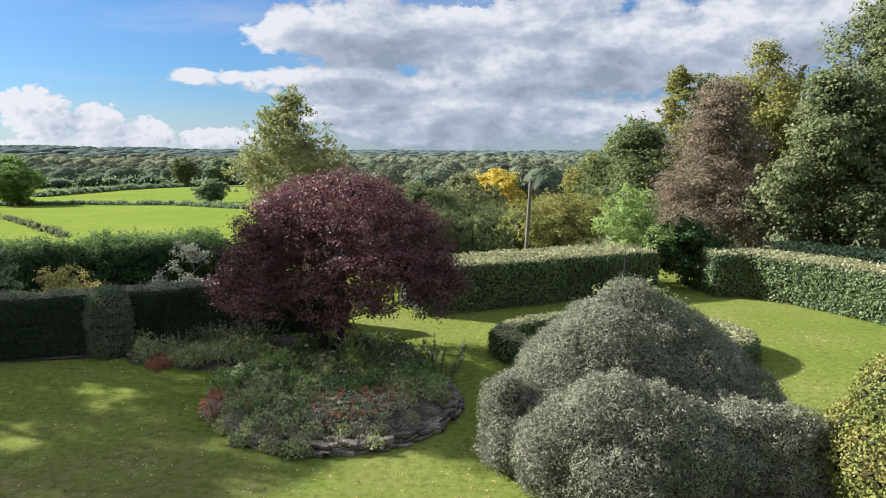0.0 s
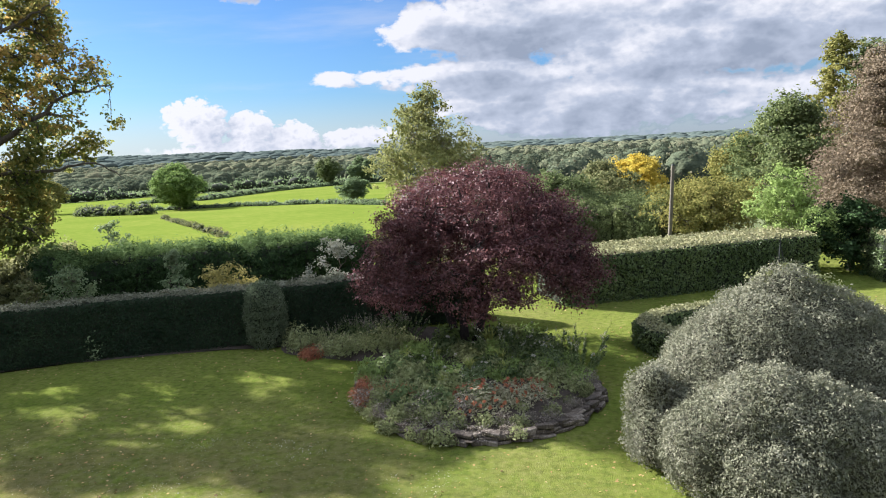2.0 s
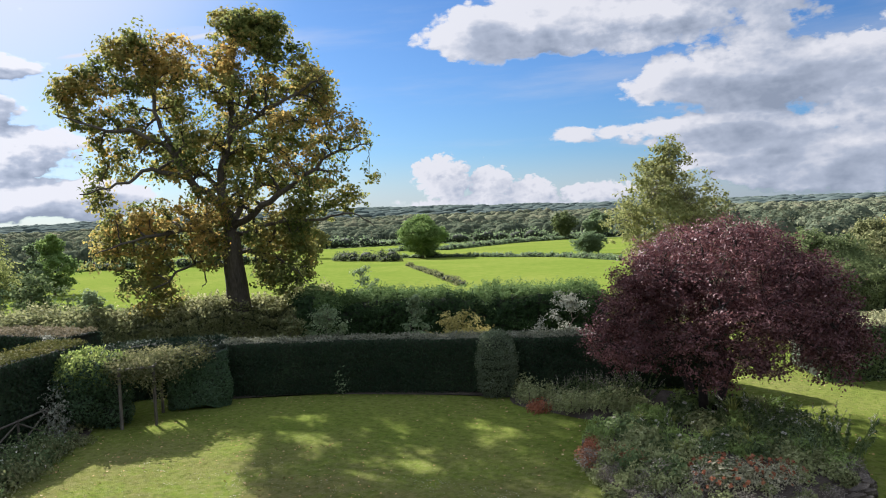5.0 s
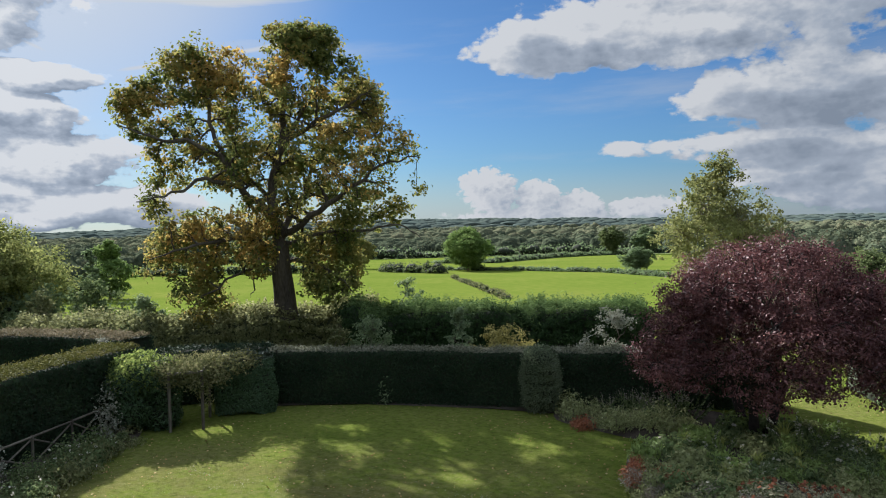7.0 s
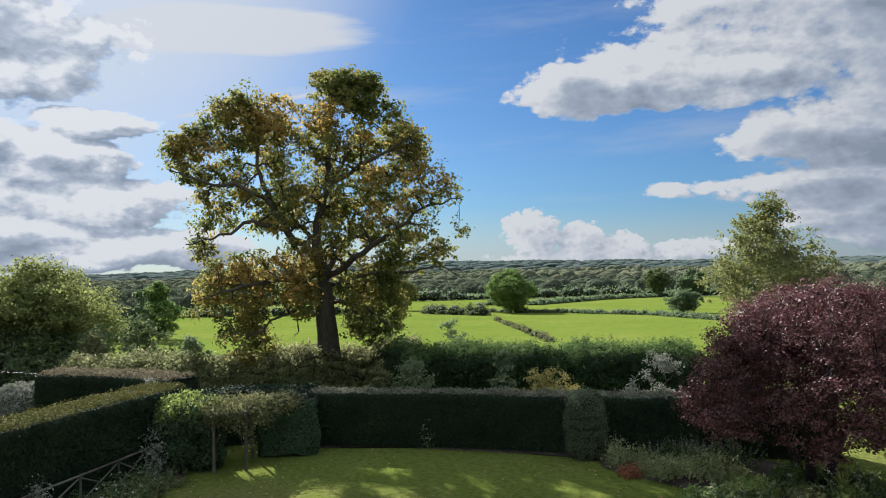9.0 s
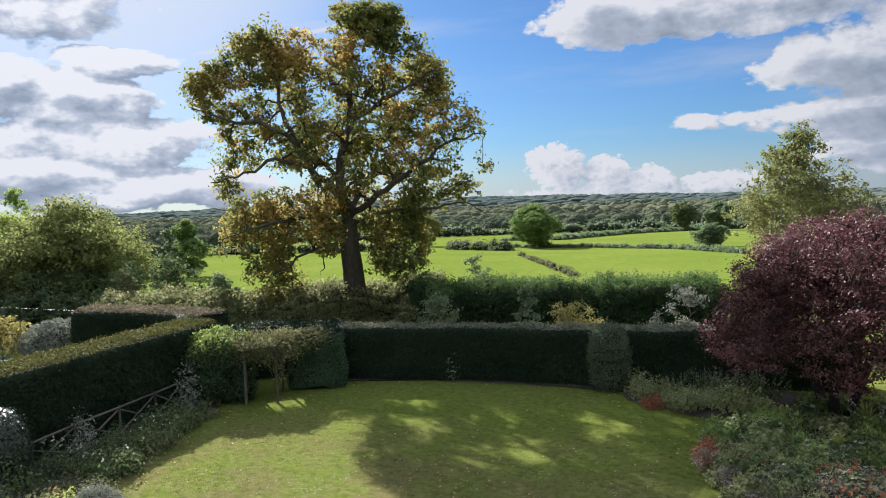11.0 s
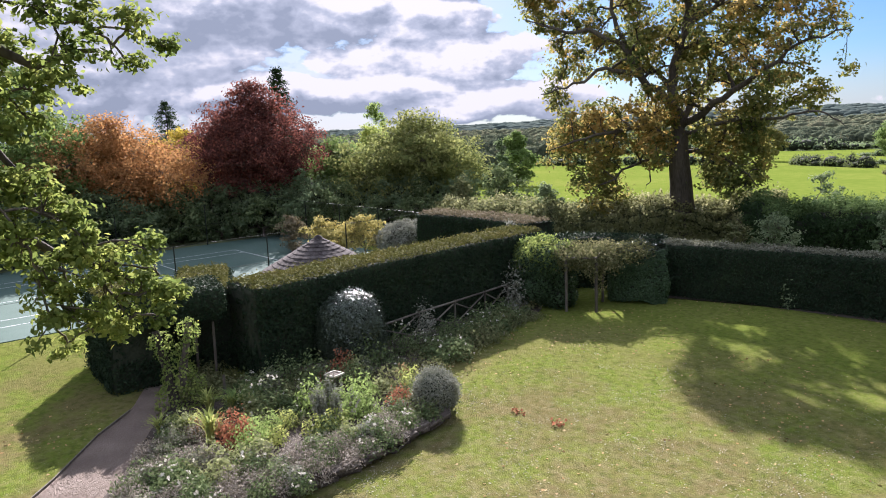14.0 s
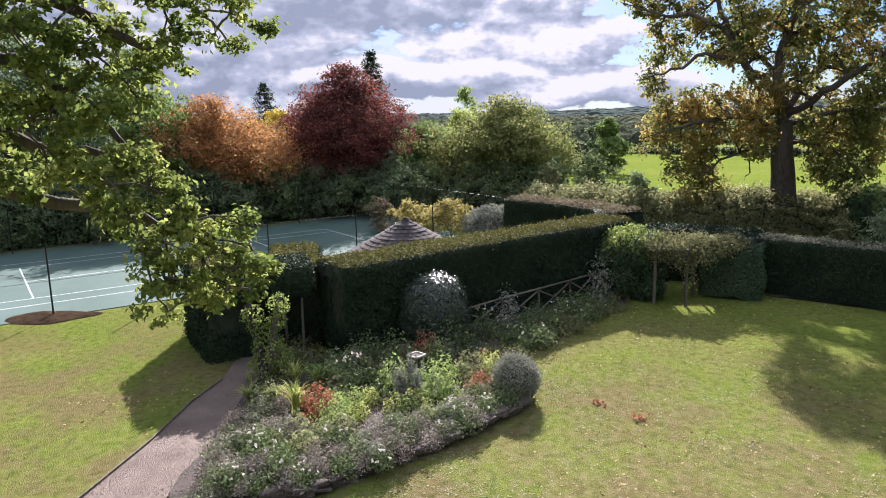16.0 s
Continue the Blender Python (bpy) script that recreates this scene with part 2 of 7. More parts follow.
LEAF = {
    "oak": leaf_material("oak_leaf", [(0.04, 0.065, 0.017), (0.11, 0.145, 0.032), (0.2, 0.21, 0.042), (0.36, 0.28, 0.055), (0.58, 0.32, 0.055)], 0.52, patch=2.4, grain=0.32),
    "near_oak": leaf_material("near_oak_leaf", [(0.07, 0.115, 0.02), (0.17, 0.225, 0.034), (0.4, 0.42, 0.07)], 0.52, patch=1.0),
    "plum": leaf_material("plum_leaf", [(0.042, 0.016, 0.018), (0.11, 0.041, 0.042), (0.3, 0.13, 0.12)], 0.3, patch=1.6, rough=0.55, spec=0.2),
    "box": leaf_material("box_leaf", [(0.07, 0.095, 0.052), (0.125, 0.16, 0.085), (0.22, 0.25, 0.15)], 0.2, patch=1.5),
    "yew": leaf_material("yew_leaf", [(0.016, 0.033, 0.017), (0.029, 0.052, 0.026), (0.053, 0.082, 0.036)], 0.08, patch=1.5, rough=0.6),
    # gold-olive top leaves, paler than the sides to show sunlight on them
    "yew_lit_top": leaf_material("yew_lit_top_leaf", [(0.075, 0.085, 0.014), (0.115, 0.118, 0.02), (0.18, 0.15, 0.03)], 0.2, patch=1.5),
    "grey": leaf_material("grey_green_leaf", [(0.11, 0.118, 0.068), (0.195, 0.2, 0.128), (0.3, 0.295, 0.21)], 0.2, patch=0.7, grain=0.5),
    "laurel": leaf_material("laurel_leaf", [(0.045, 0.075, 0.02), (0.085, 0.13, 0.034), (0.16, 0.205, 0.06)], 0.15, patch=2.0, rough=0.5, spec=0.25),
    "gold": leaf_material("gold_leaf", [(0.13, 0.15, 0.032), (0.21, 0.21, 0.042), (0.32, 0.27, 0.065)], 0.33, patch=2.0),
    "yellow": leaf_material("yellow_leaf", [(0.330, 0.286, 0.022), (0.550, 0.418, 0.022), (0.660, 0.495, 0.044)], 0.4),
    "green": leaf_material("green_leaf", [(0.090, 0.164, 0.036), (0.164, 0.254, 0.054), (0.271, 0.344, 0.090)], 0.35),
    "dark": leaf_material("dark_green_leaf", [(0.09, 0.14, 0.062), (0.155, 0.22, 0.095), (0.26, 0.33, 0.15)], 0.45),
    "lime": leaf_material("lime_leaf", [(0.236, 0.307, 0.054), (0.362, 0.435, 0.081), (0.490, 0.508, 0.109)], 0.4),
    "bright": leaf_material("bright_green_leaf", [(0.157, 0.235, 0.050), (0.246, 0.347, 0.078), (0.370, 0.459, 0.134)], 0.4),
    "brown": leaf_material("brown_leaf", [(0.13, 0.095, 0.055), (0.2, 0.155, 0.1), (0.31, 0.245, 0.16)], 0.28),
    "red": leaf_material("red_leaf", [(0.07, 0.028, 0.024), (0.145, 0.054, 0.04), (0.38, 0.115, 0.07)], 0.42, patch=2.0, grain=0.7),
    "orange": leaf_material("orange_leaf", [(0.22, 0.12, 0.04), (0.42, 0.2, 0.055), (0.56, 0.32, 0.1)], 0.45),
    "silver": leaf_material("silver_leaf", [(0.15, 0.165, 0.115), (0.25, 0.26, 0.19), (0.43, 0.42, 0.33)], 0.2, patch=0.8),
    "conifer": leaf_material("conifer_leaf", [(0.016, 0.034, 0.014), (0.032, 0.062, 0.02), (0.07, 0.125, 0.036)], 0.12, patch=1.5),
    "wood": leaf_material("far_wood_leaf", [(0.06, 0.08, 0.045), (0.095, 0.115, 0.065), (0.125, 0.135, 0.078), (0.17, 0.15, 0.09)], 0.15, patch=16.0, rough=0.95, spec=0.0),
    "rust": leaf_material("rust_leaf", [(0.2, 0.075, 0.038), (0.36, 0.13, 0.06), (0.5, 0.22, 0.1)], 0.3),
    "pale": leaf_material("pale_flower", [(0.350, 0.330, 0.250), (0.550, 0.520, 0.420), (0.750, 0.720, 0.620)], 0.3),
}
LEAF.update({
    # pale copy of the laurel leaf that colours hedge tops as sunlit
    "laurel_lit_top": leaf_material("lit_hedge_top_leaf", [(0.19, 0.2, 0.085), (0.28, 0.28, 0.13), (0.38, 0.34, 0.18)], 0.2, patch=1.2),
    "gold_hedge": leaf_material("gold_hedge_leaf", [(0.1, 0.135, 0.025), (0.18, 0.195, 0.035), (0.29, 0.21, 0.055)], 0.22, patch=0.9),
    "hedgerow": leaf_material("hedgerow_leaf", [(0.085, 0.105, 0.04), (0.165, 0.18, 0.065), (0.31, 0.295, 0.12)], 0.32, patch=2.5),
    "willow": leaf_material("willow_leaf", [(0.12, 0.17, 0.08), (0.2, 0.27, 0.12), (0.33, 0.39, 0.2)], 0.32, patch=2.0),
    "ash": leaf_material("ash_leaf", [(0.12, 0.14, 0.045), (0.22, 0.235, 0.07), (0.36, 0.33, 0.1)], 0.35),
    "pale_green": leaf_material("pale_green_leaf", [(0.15, 0.18, 0.06), (0.28, 0.31, 0.115), (0.47, 0.47, 0.23)], 0.32, patch=1.0),
    "moss_green": leaf_material("bed_green_leaf", [(0.045, 0.08, 0.028), (0.12, 0.17, 0.058), (0.28, 0.33, 0.13)], 0.32, patch=0.4),
    "rambler": leaf_material("rambler_leaf", [(0.07, 0.085, 0.03), (0.15, 0.155, 0.055), (0.31, 0.28, 0.13)], 0.3, patch=0.5),
    "glossy": leaf_material("glossy_leaf", [(0.022, 0.038, 0.02), (0.04, 0.065, 0.033), (0.065, 0.095, 0.05)], 0.05, rough=0.42, patch=0.8, spec=0.7),
    "wood_green": leaf_material("wood_green_leaf", [(0.07, 0.1, 0.035), (0.13, 0.17, 0.055), (0.24, 0.27, 0.1)], 0.35, patch=2.5),
    "heather": leaf_material("heather_leaf", [(0.1, 0.09, 0.062), (0.25, 0.215, 0.165), (0.58, 0.51, 0.43)], 0.2, patch=0.3),
    "chartreuse": leaf_material("chartreuse_leaf", [(0.216, 0.276, 0.060), (0.360, 0.408, 0.084), (0.540, 0.528, 0.132)], 0.4, patch=0.4),
    "fallen": leaf_material("fallen_leaf", [(0.200, 0.110, 0.040), (0.360, 0.220, 0.080), (0.480, 0.360, 0.180)], 0.1, patch=0.5),
    "ivy": leaf_material("ivy_leaf", [(0.11, 0.17, 0.03), (0.21, 0.28, 0.05), (0.37, 0.41, 0.09)], 0.48, patch=1.0),
    "holly": leaf_material("holly_leaf", [(0.031, 0.063, 0.025), (0.051, 0.096, 0.037), (0.076, 0.128, 0.057)], 0.05, rough=0.5, patch=0.8, spec=0.15),
    "grass": leaf_material("grass_blade", [(0.100, 0.170, 0.020), (0.150, 0.210, 0.030), (0.220, 0.220, 0.060)], 0.3, patch=1.5),
    "hazel": leaf_material("hazel_leaf", [(0.1, 0.13, 0.032), (0.2, 0.23, 0.055), (0.41, 0.4, 0.1)], 0.45, patch=2.5),
    # blue cast of distance haze, put into the leaf colour
    "hill": leaf_material("hill_haze_leaf", [(0.05, 0.072, 0.066), (0.07, 0.092, 0.08), (0.09, 0.108, 0.088)], 0.0, patch=200.0, rough=1.0, spec=0.0),
    "oak_gold": leaf_material("turned_oak_leaf", [(0.13, 0.125, 0.03), (0.3, 0.235, 0.05), (0.48, 0.31, 0.06), (0.62, 0.34, 0.06)], 0.52, patch=1.6, grain=0.5),
    "mixed_hedge": leaf_material("mixed_hedge_leaf", [(0.12, 0.14, 0.052), (0.23, 0.24, 0.09), (0.42, 0.4, 0.18)], 0.45, patch=2.5),
    "clipping": leaf_material("dry_clipping", [(0.2, 0.18, 0.11), (0.32, 0.3, 0.21), (0.46, 0.43, 0.33)], 0.1, patch=0.5),
    # lighter copy of the conifer leaf for the hedge's sunlit top
    "conifer_lit_top": leaf_material("conifer_lit_top_leaf", [(0.06, 0.11, 0.03), (0.11, 0.18, 0.045), (0.19, 0.27, 0.08)], 0.3, patch=1.5),
    "beech_top": leaf_material("brown_hedge_top_leaf", [(0.12, 0.105, 0.05), (0.2, 0.165, 0.09), (0.33, 0.26, 0.16)], 0.2, patch=1.0),
    "sedum": leaf_material("sedum_leaf", [(0.2, 0.205, 0.105), (0.36, 0.345, 0.2), (0.56, 0.5, 0.35)], 0.28, patch=0.5),
    "chestnut": leaf_material("chestnut_leaf", [(0.075, 0.1, 0.04), (0.14, 0.17, 0.065), (0.25, 0.26, 0.11)], 0.35, patch=2.2),
    "yellow_shrub": leaf_material("yellow_shrub_leaf", [(0.2, 0.19, 0.055), (0.42, 0.36, 0.085), (0.62, 0.53, 0.16)], 0.33, patch=0.8),
})
BARK = surface_material("bark", [(0.05, 0.04, 0.03), (0.12, 0.10, 0.075), (0.19, 0.165, 0.13)], 1.5, 14, 0.95, 0.7, 9, stretch=(1, 1, 0.25))
DARK_BARK = surface_material("dark_bark", [(0.02, 0.016, 0.014), (0.05, 0.04, 0.035)], 2, 16, 0.95, 0.6, 10, stretch=(1, 1, 0.3))
OAK_BARK = surface_material("oak_bark", [(0.03, 0.025, 0.02), (0.075, 0.063, 0.05), (0.13, 0.11, 0.088)], 1.5, 14, 0.95, 0.7, 9, stretch=(1, 1, 0.25))
# solid insides coloured dark, for the shade in gaps between leaves
SHADE_CORE = surface_material("shade_core", [(0.018, 0.023, 0.014), (0.04, 0.048, 0.028)], 2, 12, 1.0, 0.8, 8)
GREY_CORE = surface_material("grey_shade_core", [(0.045, 0.045, 0.028), (0.09, 0.088, 0.06)], 2, 14, 1.0, 0.8, 10)
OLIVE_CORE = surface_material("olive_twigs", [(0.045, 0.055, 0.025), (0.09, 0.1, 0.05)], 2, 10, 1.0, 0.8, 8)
DUG_SOIL = surface_material("dug_soil", [(0.02, 0.014, 0.009), (0.05, 0.035, 0.022), (0.1, 0.074, 0.05)], 2.5, 30, 0.95, 1.0, 14, spec=0.0)
SOIL = surface_material("soil", [(0.028, 0.022, 0.016), (0.056, 0.043, 0.032), (0.095, 0.075, 0.057)], 1.5, 25, 0.95, 0.8, 18)
STONE = surface_material("stone", [(0.03, 0.024, 0.019), (0.085, 0.068, 0.052), (0.24, 0.205, 0.165)], 3, 22, 0.9, 0.6, 14)
GRAVEL = surface_material("gravel", [(0.15, 0.115, 0.09), (0.215, 0.17, 0.135), (0.29, 0.24, 0.2)], 1.2, 60, 0.95, 1.0, 55)
TIMBER = surface_material("weathered_timber", [(0.06, 0.05, 0.04), (0.11, 0.095, 0.075), (0.17, 0.15, 0.12)], 2, 20, 0.85, 0.4, 12, stretch=(1, 1, 0.2))
SHINGLE = surface_material("shingle", [(0.035, 0.03, 0.028), (0.075, 0.064, 0.058), (0.13, 0.115, 0.105)], 2, 18, 0.95, 0.4, 12, spec=0.08)
PALE_WOOD = surface_material("pale_timber", [(0.38, 0.33, 0.26), (0.55, 0.50, 0.42)], 3, 20, 0.8, 0.2)
METAL = surface_material("dark_metal", [(0.012, 0.016, 0.014), (0.03, 0.035, 0.03)], 3, 20, 0.5, 0.1, metal=0.3)
COURT = surface_material("court_green", [(0.043, 0.08, 0.062), (0.06, 0.1, 0.08), (0.082, 0.125, 0.105)], 0.35, 30, 0.9, 0.15, 40, spec=0.14)
LINE = surface_material("court_line", [(0.32, 0.35, 0.33), (0.48, 0.5, 0.48)], 2, 30, 0.7, 0.1)


def grass_material(name, colours, scale, fine, bump):
    return surface_material(name, colours, scale, fine, 1.0, bump, fine * 8, spec=0.0)


def lawn_material():
    """Mown grass: green, yellowed by patches, worn to thin brownish turf near the house, flecked with clover and dry bits."""
    m = surface_material("lawn_grass", [(0.068, 0.106, 0.017), (0.098, 0.134, 0.022), (0.125, 0.148, 0.030), (0.16, 0.162, 0.052)], 0.22, 6, 1.0, 0.8, 30, spec=0.0)
    nt = m.node_tree
    bsdf = nt.nodes["Principled BSDF"]
    green = bsdf.inputs["Base Color"].links[0].from_socket
    coord = nt.nodes.new("ShaderNodeTexCoord")

    def noise_at(scale, detail, lo, hi, rough=0.6):
        n, r = nt.nodes.new("ShaderNodeTexNoise"), nt.nodes.new("ShaderNodeMapRange")
        n.inputs["Scale"].default_value, n.inputs["Detail"].default_value, n.inputs["Roughness"].default_value = scale, detail, rough
        nt.links.new(coord.outputs["Object"], n.inputs["Vector"])
        r.inputs["From Min"].default_value, r.inputs["From Max"].default_value = lo, hi
        nt.links.new(n.outputs["Fac"], r.inputs["Value"])
        return r.outputs[0]

    def calc(op, p, q):
        n = nt.nodes.new("ShaderNodeMath")
        n.operation, n.use_clamp = op, True
        for k, v in enumerate((p, q)):
            if isinstance(v, float):
                n.inputs[k].default_value = v
            else:
                nt.links.new(v, n.inputs[k])
        return n.outputs[0]

    def blend(fac, first, colour):
        n = nt.nodes.new("ShaderNodeMix")
        n.data_type = "RGBA"
        nt.links.new(fac, n.inputs[0])
        nt.links.new(first, n.inputs[6])
        n.inputs[7].default_value = (*colour, 1)
        return n.outputs[2]

    gap = nt.nodes.new("ShaderNodeVectorMath")
    gap.operation, gap.inputs[1].default_value = "DISTANCE", (-11.0, 6.5, 0.0)
    nt.links.new(coord.outputs["Object"], gap.inputs[0])
    near = nt.nodes.new("ShaderNodeMapRange")
    near.inputs["From Min"].default_value, near.inputs["From Max"].default_value = 15.0, 4.0
    nt.links.new(gap.outputs["Value"], near.inputs["Value"])
    gap2, near2 = nt.nodes.new("ShaderNodeVectorMath"), nt.nodes.new("ShaderNodeMapRange")
    gap2.operation, gap2.inputs[1].default_value = "DISTANCE", (-19.0, -6.0, 0.0)
    nt.links.new(coord.outputs["Object"], gap2.inputs[0])
    near2.inputs["From Min"].default_value, near2.inputs["From Max"].default_value = 15.0, 5.0
    near2.inputs["To Max"].default_value = 0.9
    nt.links.new(gap2.outputs["Value"], near2.inputs["Value"])
    worn = calc("MULTIPLY", calc("ADD", calc("MULTIPLY", calc("MAXIMUM", near.outputs[0], near2.outputs[0]), 1.0), 0.07), noise_at(0.42, 8.0, 0.42, 0.57, 0.68))
    dry = calc("MULTIPLY", noise_at(3.2, 6.0, 0.44, 0.62), calc("ADD", calc("MULTIPLY", near.outputs[0], 0.45), 0.05))
    fleck = calc("MULTIPLY", noise_at(13.0, 5.0, 0.62, 0.68, 0.6), calc("ADD", calc("MULTIPLY", near.outputs[0], 0.5), 0.14))
    dark = calc("MULTIPLY", noise_at(4.0, 7.0, 0.46, 0.66, 0.7), 0.62)
    colour = blend(worn, green, (0.128, 0.105, 0.046))
    colour = blend(dry, colour, (0.185, 0.155, 0.085))
    colour = blend(dark, colour, (0.045, 0.06, 0.012))
    colour = blend(fleck, colour, (0.38, 0.36, 0.28))
    nt.links.new(colour, bsdf.inputs["Base Color"])
    return m


LAWN = lawn_material()
FIELD = grass_material("field_grass", [(0.08, 0.118, 0.019), (0.108, 0.145, 0.024), (0.145, 0.165, 0.036)], 0.05, 0.9, 0.9)
ROUGH_GRASS = grass_material("rough_grass", [(0.08, 0.10, 0.05), (0.12, 0.14, 0.07), (0.17, 0.16, 0.09)], 0.06, 0.8, 0.8)

# ---- mesh tools ----
RNG = np.random.default_rng(7)


def mesh_from(name, verts, faces, material, smooth=False):
    """A mesh out of arrays: faces all with the same number of corners."""
    verts, faces = np.asarray(verts, np.float32), np.asarray(faces, np.int32)
    me = bpy.data.meshes.new(name)
    n, k = faces.shape
    me.vertices.add(len(verts))
    me.vertices.foreach_set("co", verts.ravel())
    me.loops.add(n * k)
    me.loops.foreach_set("vertex_index", faces.ravel())
    me.polygons.add(n)
    me.polygons.foreach_set("loop_start", np.arange(0, n * k, k, dtype=np.int32))
    me.polygons.foreach_set("loop_total", np.full(n, k, np.int32))
    if smooth:
        me.polygons.foreach_set("use_smooth", np.ones(n, bool))
    me.update(calc_edges=True)
    me.validate()
    me.materials.append(material)
    return me


def part_from(name, verts, faces, material, parent, label="", smooth=False):
    ob = new(name, mesh_from(name, verts, faces, material, smooth))
    ob.parent = parent
    if label:
        tagged(ob, label)
    return ob


def part(name, bm, material, parent, label="", smooth=False):
    me = bpy.data.meshes.new(name)
    bm.to_mesh(me)
    bm.free()
    for p in me.polygons:
        p.use_smooth = smooth
    me.materials.append(material)
    ob = new(name, me)
    ob.parent = parent
    if label:
        tagged(ob, label)
    return ob


def thing(name, place, label, category, group="", kind="", turn=0.0):
    ob = new(name)
    ob.empty_display_size = 0.2
    ob.matrix_world = pose(*place, 0, 0, turn)
    return tagged(ob, label, category, group, kind)


def unit(v):
    return v / (np.linalg.norm(v, axis=-1, keepdims=True) + 1e-9)


def join(pieces):
    verts, faces, n = [], [], 0
    for v, f in pieces:
        verts.append(v)
        faces.append(np.asarray(f) + n)
        n += len(v)
    return np.concatenate(verts), np.concatenate(faces)


def leaves(points, normals, length, width=0.55, tumble=0.8, vary=0.35):
    """One four-cornered leaf at each point, roughly square to its normal."""
    n = len(points)
    nor = unit(normals + RNG.normal(0, tumble, (n, 3)))
    side = unit(np.cross(nor, RNG.normal(0, 1, (n, 3))))
    along = np.cross(nor, side)
    size = (length * (1 + RNG.uniform(-vary, vary, n)))[:, None]
    a, b = along * size * 0.5, side * size * 0.5 * width
    bend = nor * size * 0.10
    v = np.stack([points - a - bend, points + b, points + a - bend, points - b], 1).reshape(-1, 3)
    return v, np.arange(4 * n).reshape(n, 4)


def tube(points, radii, sides=7):
    points, radii = np.asarray(points, float), np.asarray(radii, float)
    way = unit(np.gradient(points, axis=0))
    ref = np.array([0.31, 0.17, 0.93]) if abs(way[0][2]) < 0.8 else np.array([0.93, 0.2, 0.1])
    u = unit(np.cross(way, ref))
    v = np.cross(way, u)
    ang = np.linspace(0, 2 * np.pi, sides, endpoint=False)
    ring = points[:, None] + radii[:, None, None] * (np.cos(ang)[None, :, None] * u[:, None] + np.sin(ang)[None, :, None] * v[:, None])
    k = len(points)
    i, j = np.meshgrid(np.arange(k - 1), np.arange(sides), indexing="ij")
    q = np.stack([i * sides + j, i * sides + (j + 1) % sides, (i + 1) * sides + (j + 1) % sides, (i + 1) * sides + j], -1).reshape(-1, 4)
    return ring.reshape(-1, 3), q


def limb(a, b, r0, r1, wander=0.12, sag=0.0, steps=7, sides=6):
    """A crooked tapered limb from a to b."""
    a, b = np.asarray(a, float), np.asarray(b, float)
    t = np.linspace(0, 1, steps)[:, None]
    far = np.linalg.norm(b - a)
    off = np.cumsum(RNG.normal(0, wander * far / steps, (steps, 3)), axis=0)
    off -= t * off[-1]
    p = a + (b - a) * t + off + np.array([0, 0, 1]) * (np.sin(t * np.pi) * sag * far)
    return p, tube(p, r0 + (r1 - r0) * t[:, 0] ** 0.8, sides)


def ball(n=2):
    """Vertices and triangles of an icosphere, as arrays."""
    bm = bmesh.new()
    bmesh.ops.create_icosphere(bm, subdivisions=n, radius=1)
    v = np.array([p.co[:] for p in bm.verts])
    f = np.array([[p.index for p in q.verts] for q in bm.faces])
    bm.free()
    return v, f


BALLS = {k: ball(k) for k in (1, 2, 3)}


def bumpy(points, scale, amount, seed=0.0):
    """Pushes points about by smooth noise."""
    out = np.array(points, float)
    for k, p in enumerate(points):
        n = noise.noise_vector(Vector(p) * scale + Vector((seed, seed * 1.7, 0)))
        out[k] += np.array(n) * amount
    return out


def lobes(centres, radii, each, squash=1.0):
    """Points and normals over the outside of a heap of lobes, inner ones left out."""
    centres, radii = np.asarray(centres, float), np.asarray(radii, float)
    pts, nor = [], []
    for c, r in zip(centres, radii):
        d = unit(RNG.normal(0, 1, (max(8, int(each * r * r)), 3)))
        s = np.array([1, 1, squash])
        p = c + d * s * r
        inside = np.zeros(len(p), bool)
        for c2, r2 in zip(centres, radii):
            if c2 is not c and not (np.allclose(c2, c)):
                inside |= np.linalg.norm((p - c2) / s, axis=1) < r2 * 0.93
        pts.append(p[~inside])
        nor.append(d[~inside])
    return np.concatenate(pts), np.concatenate(nor)


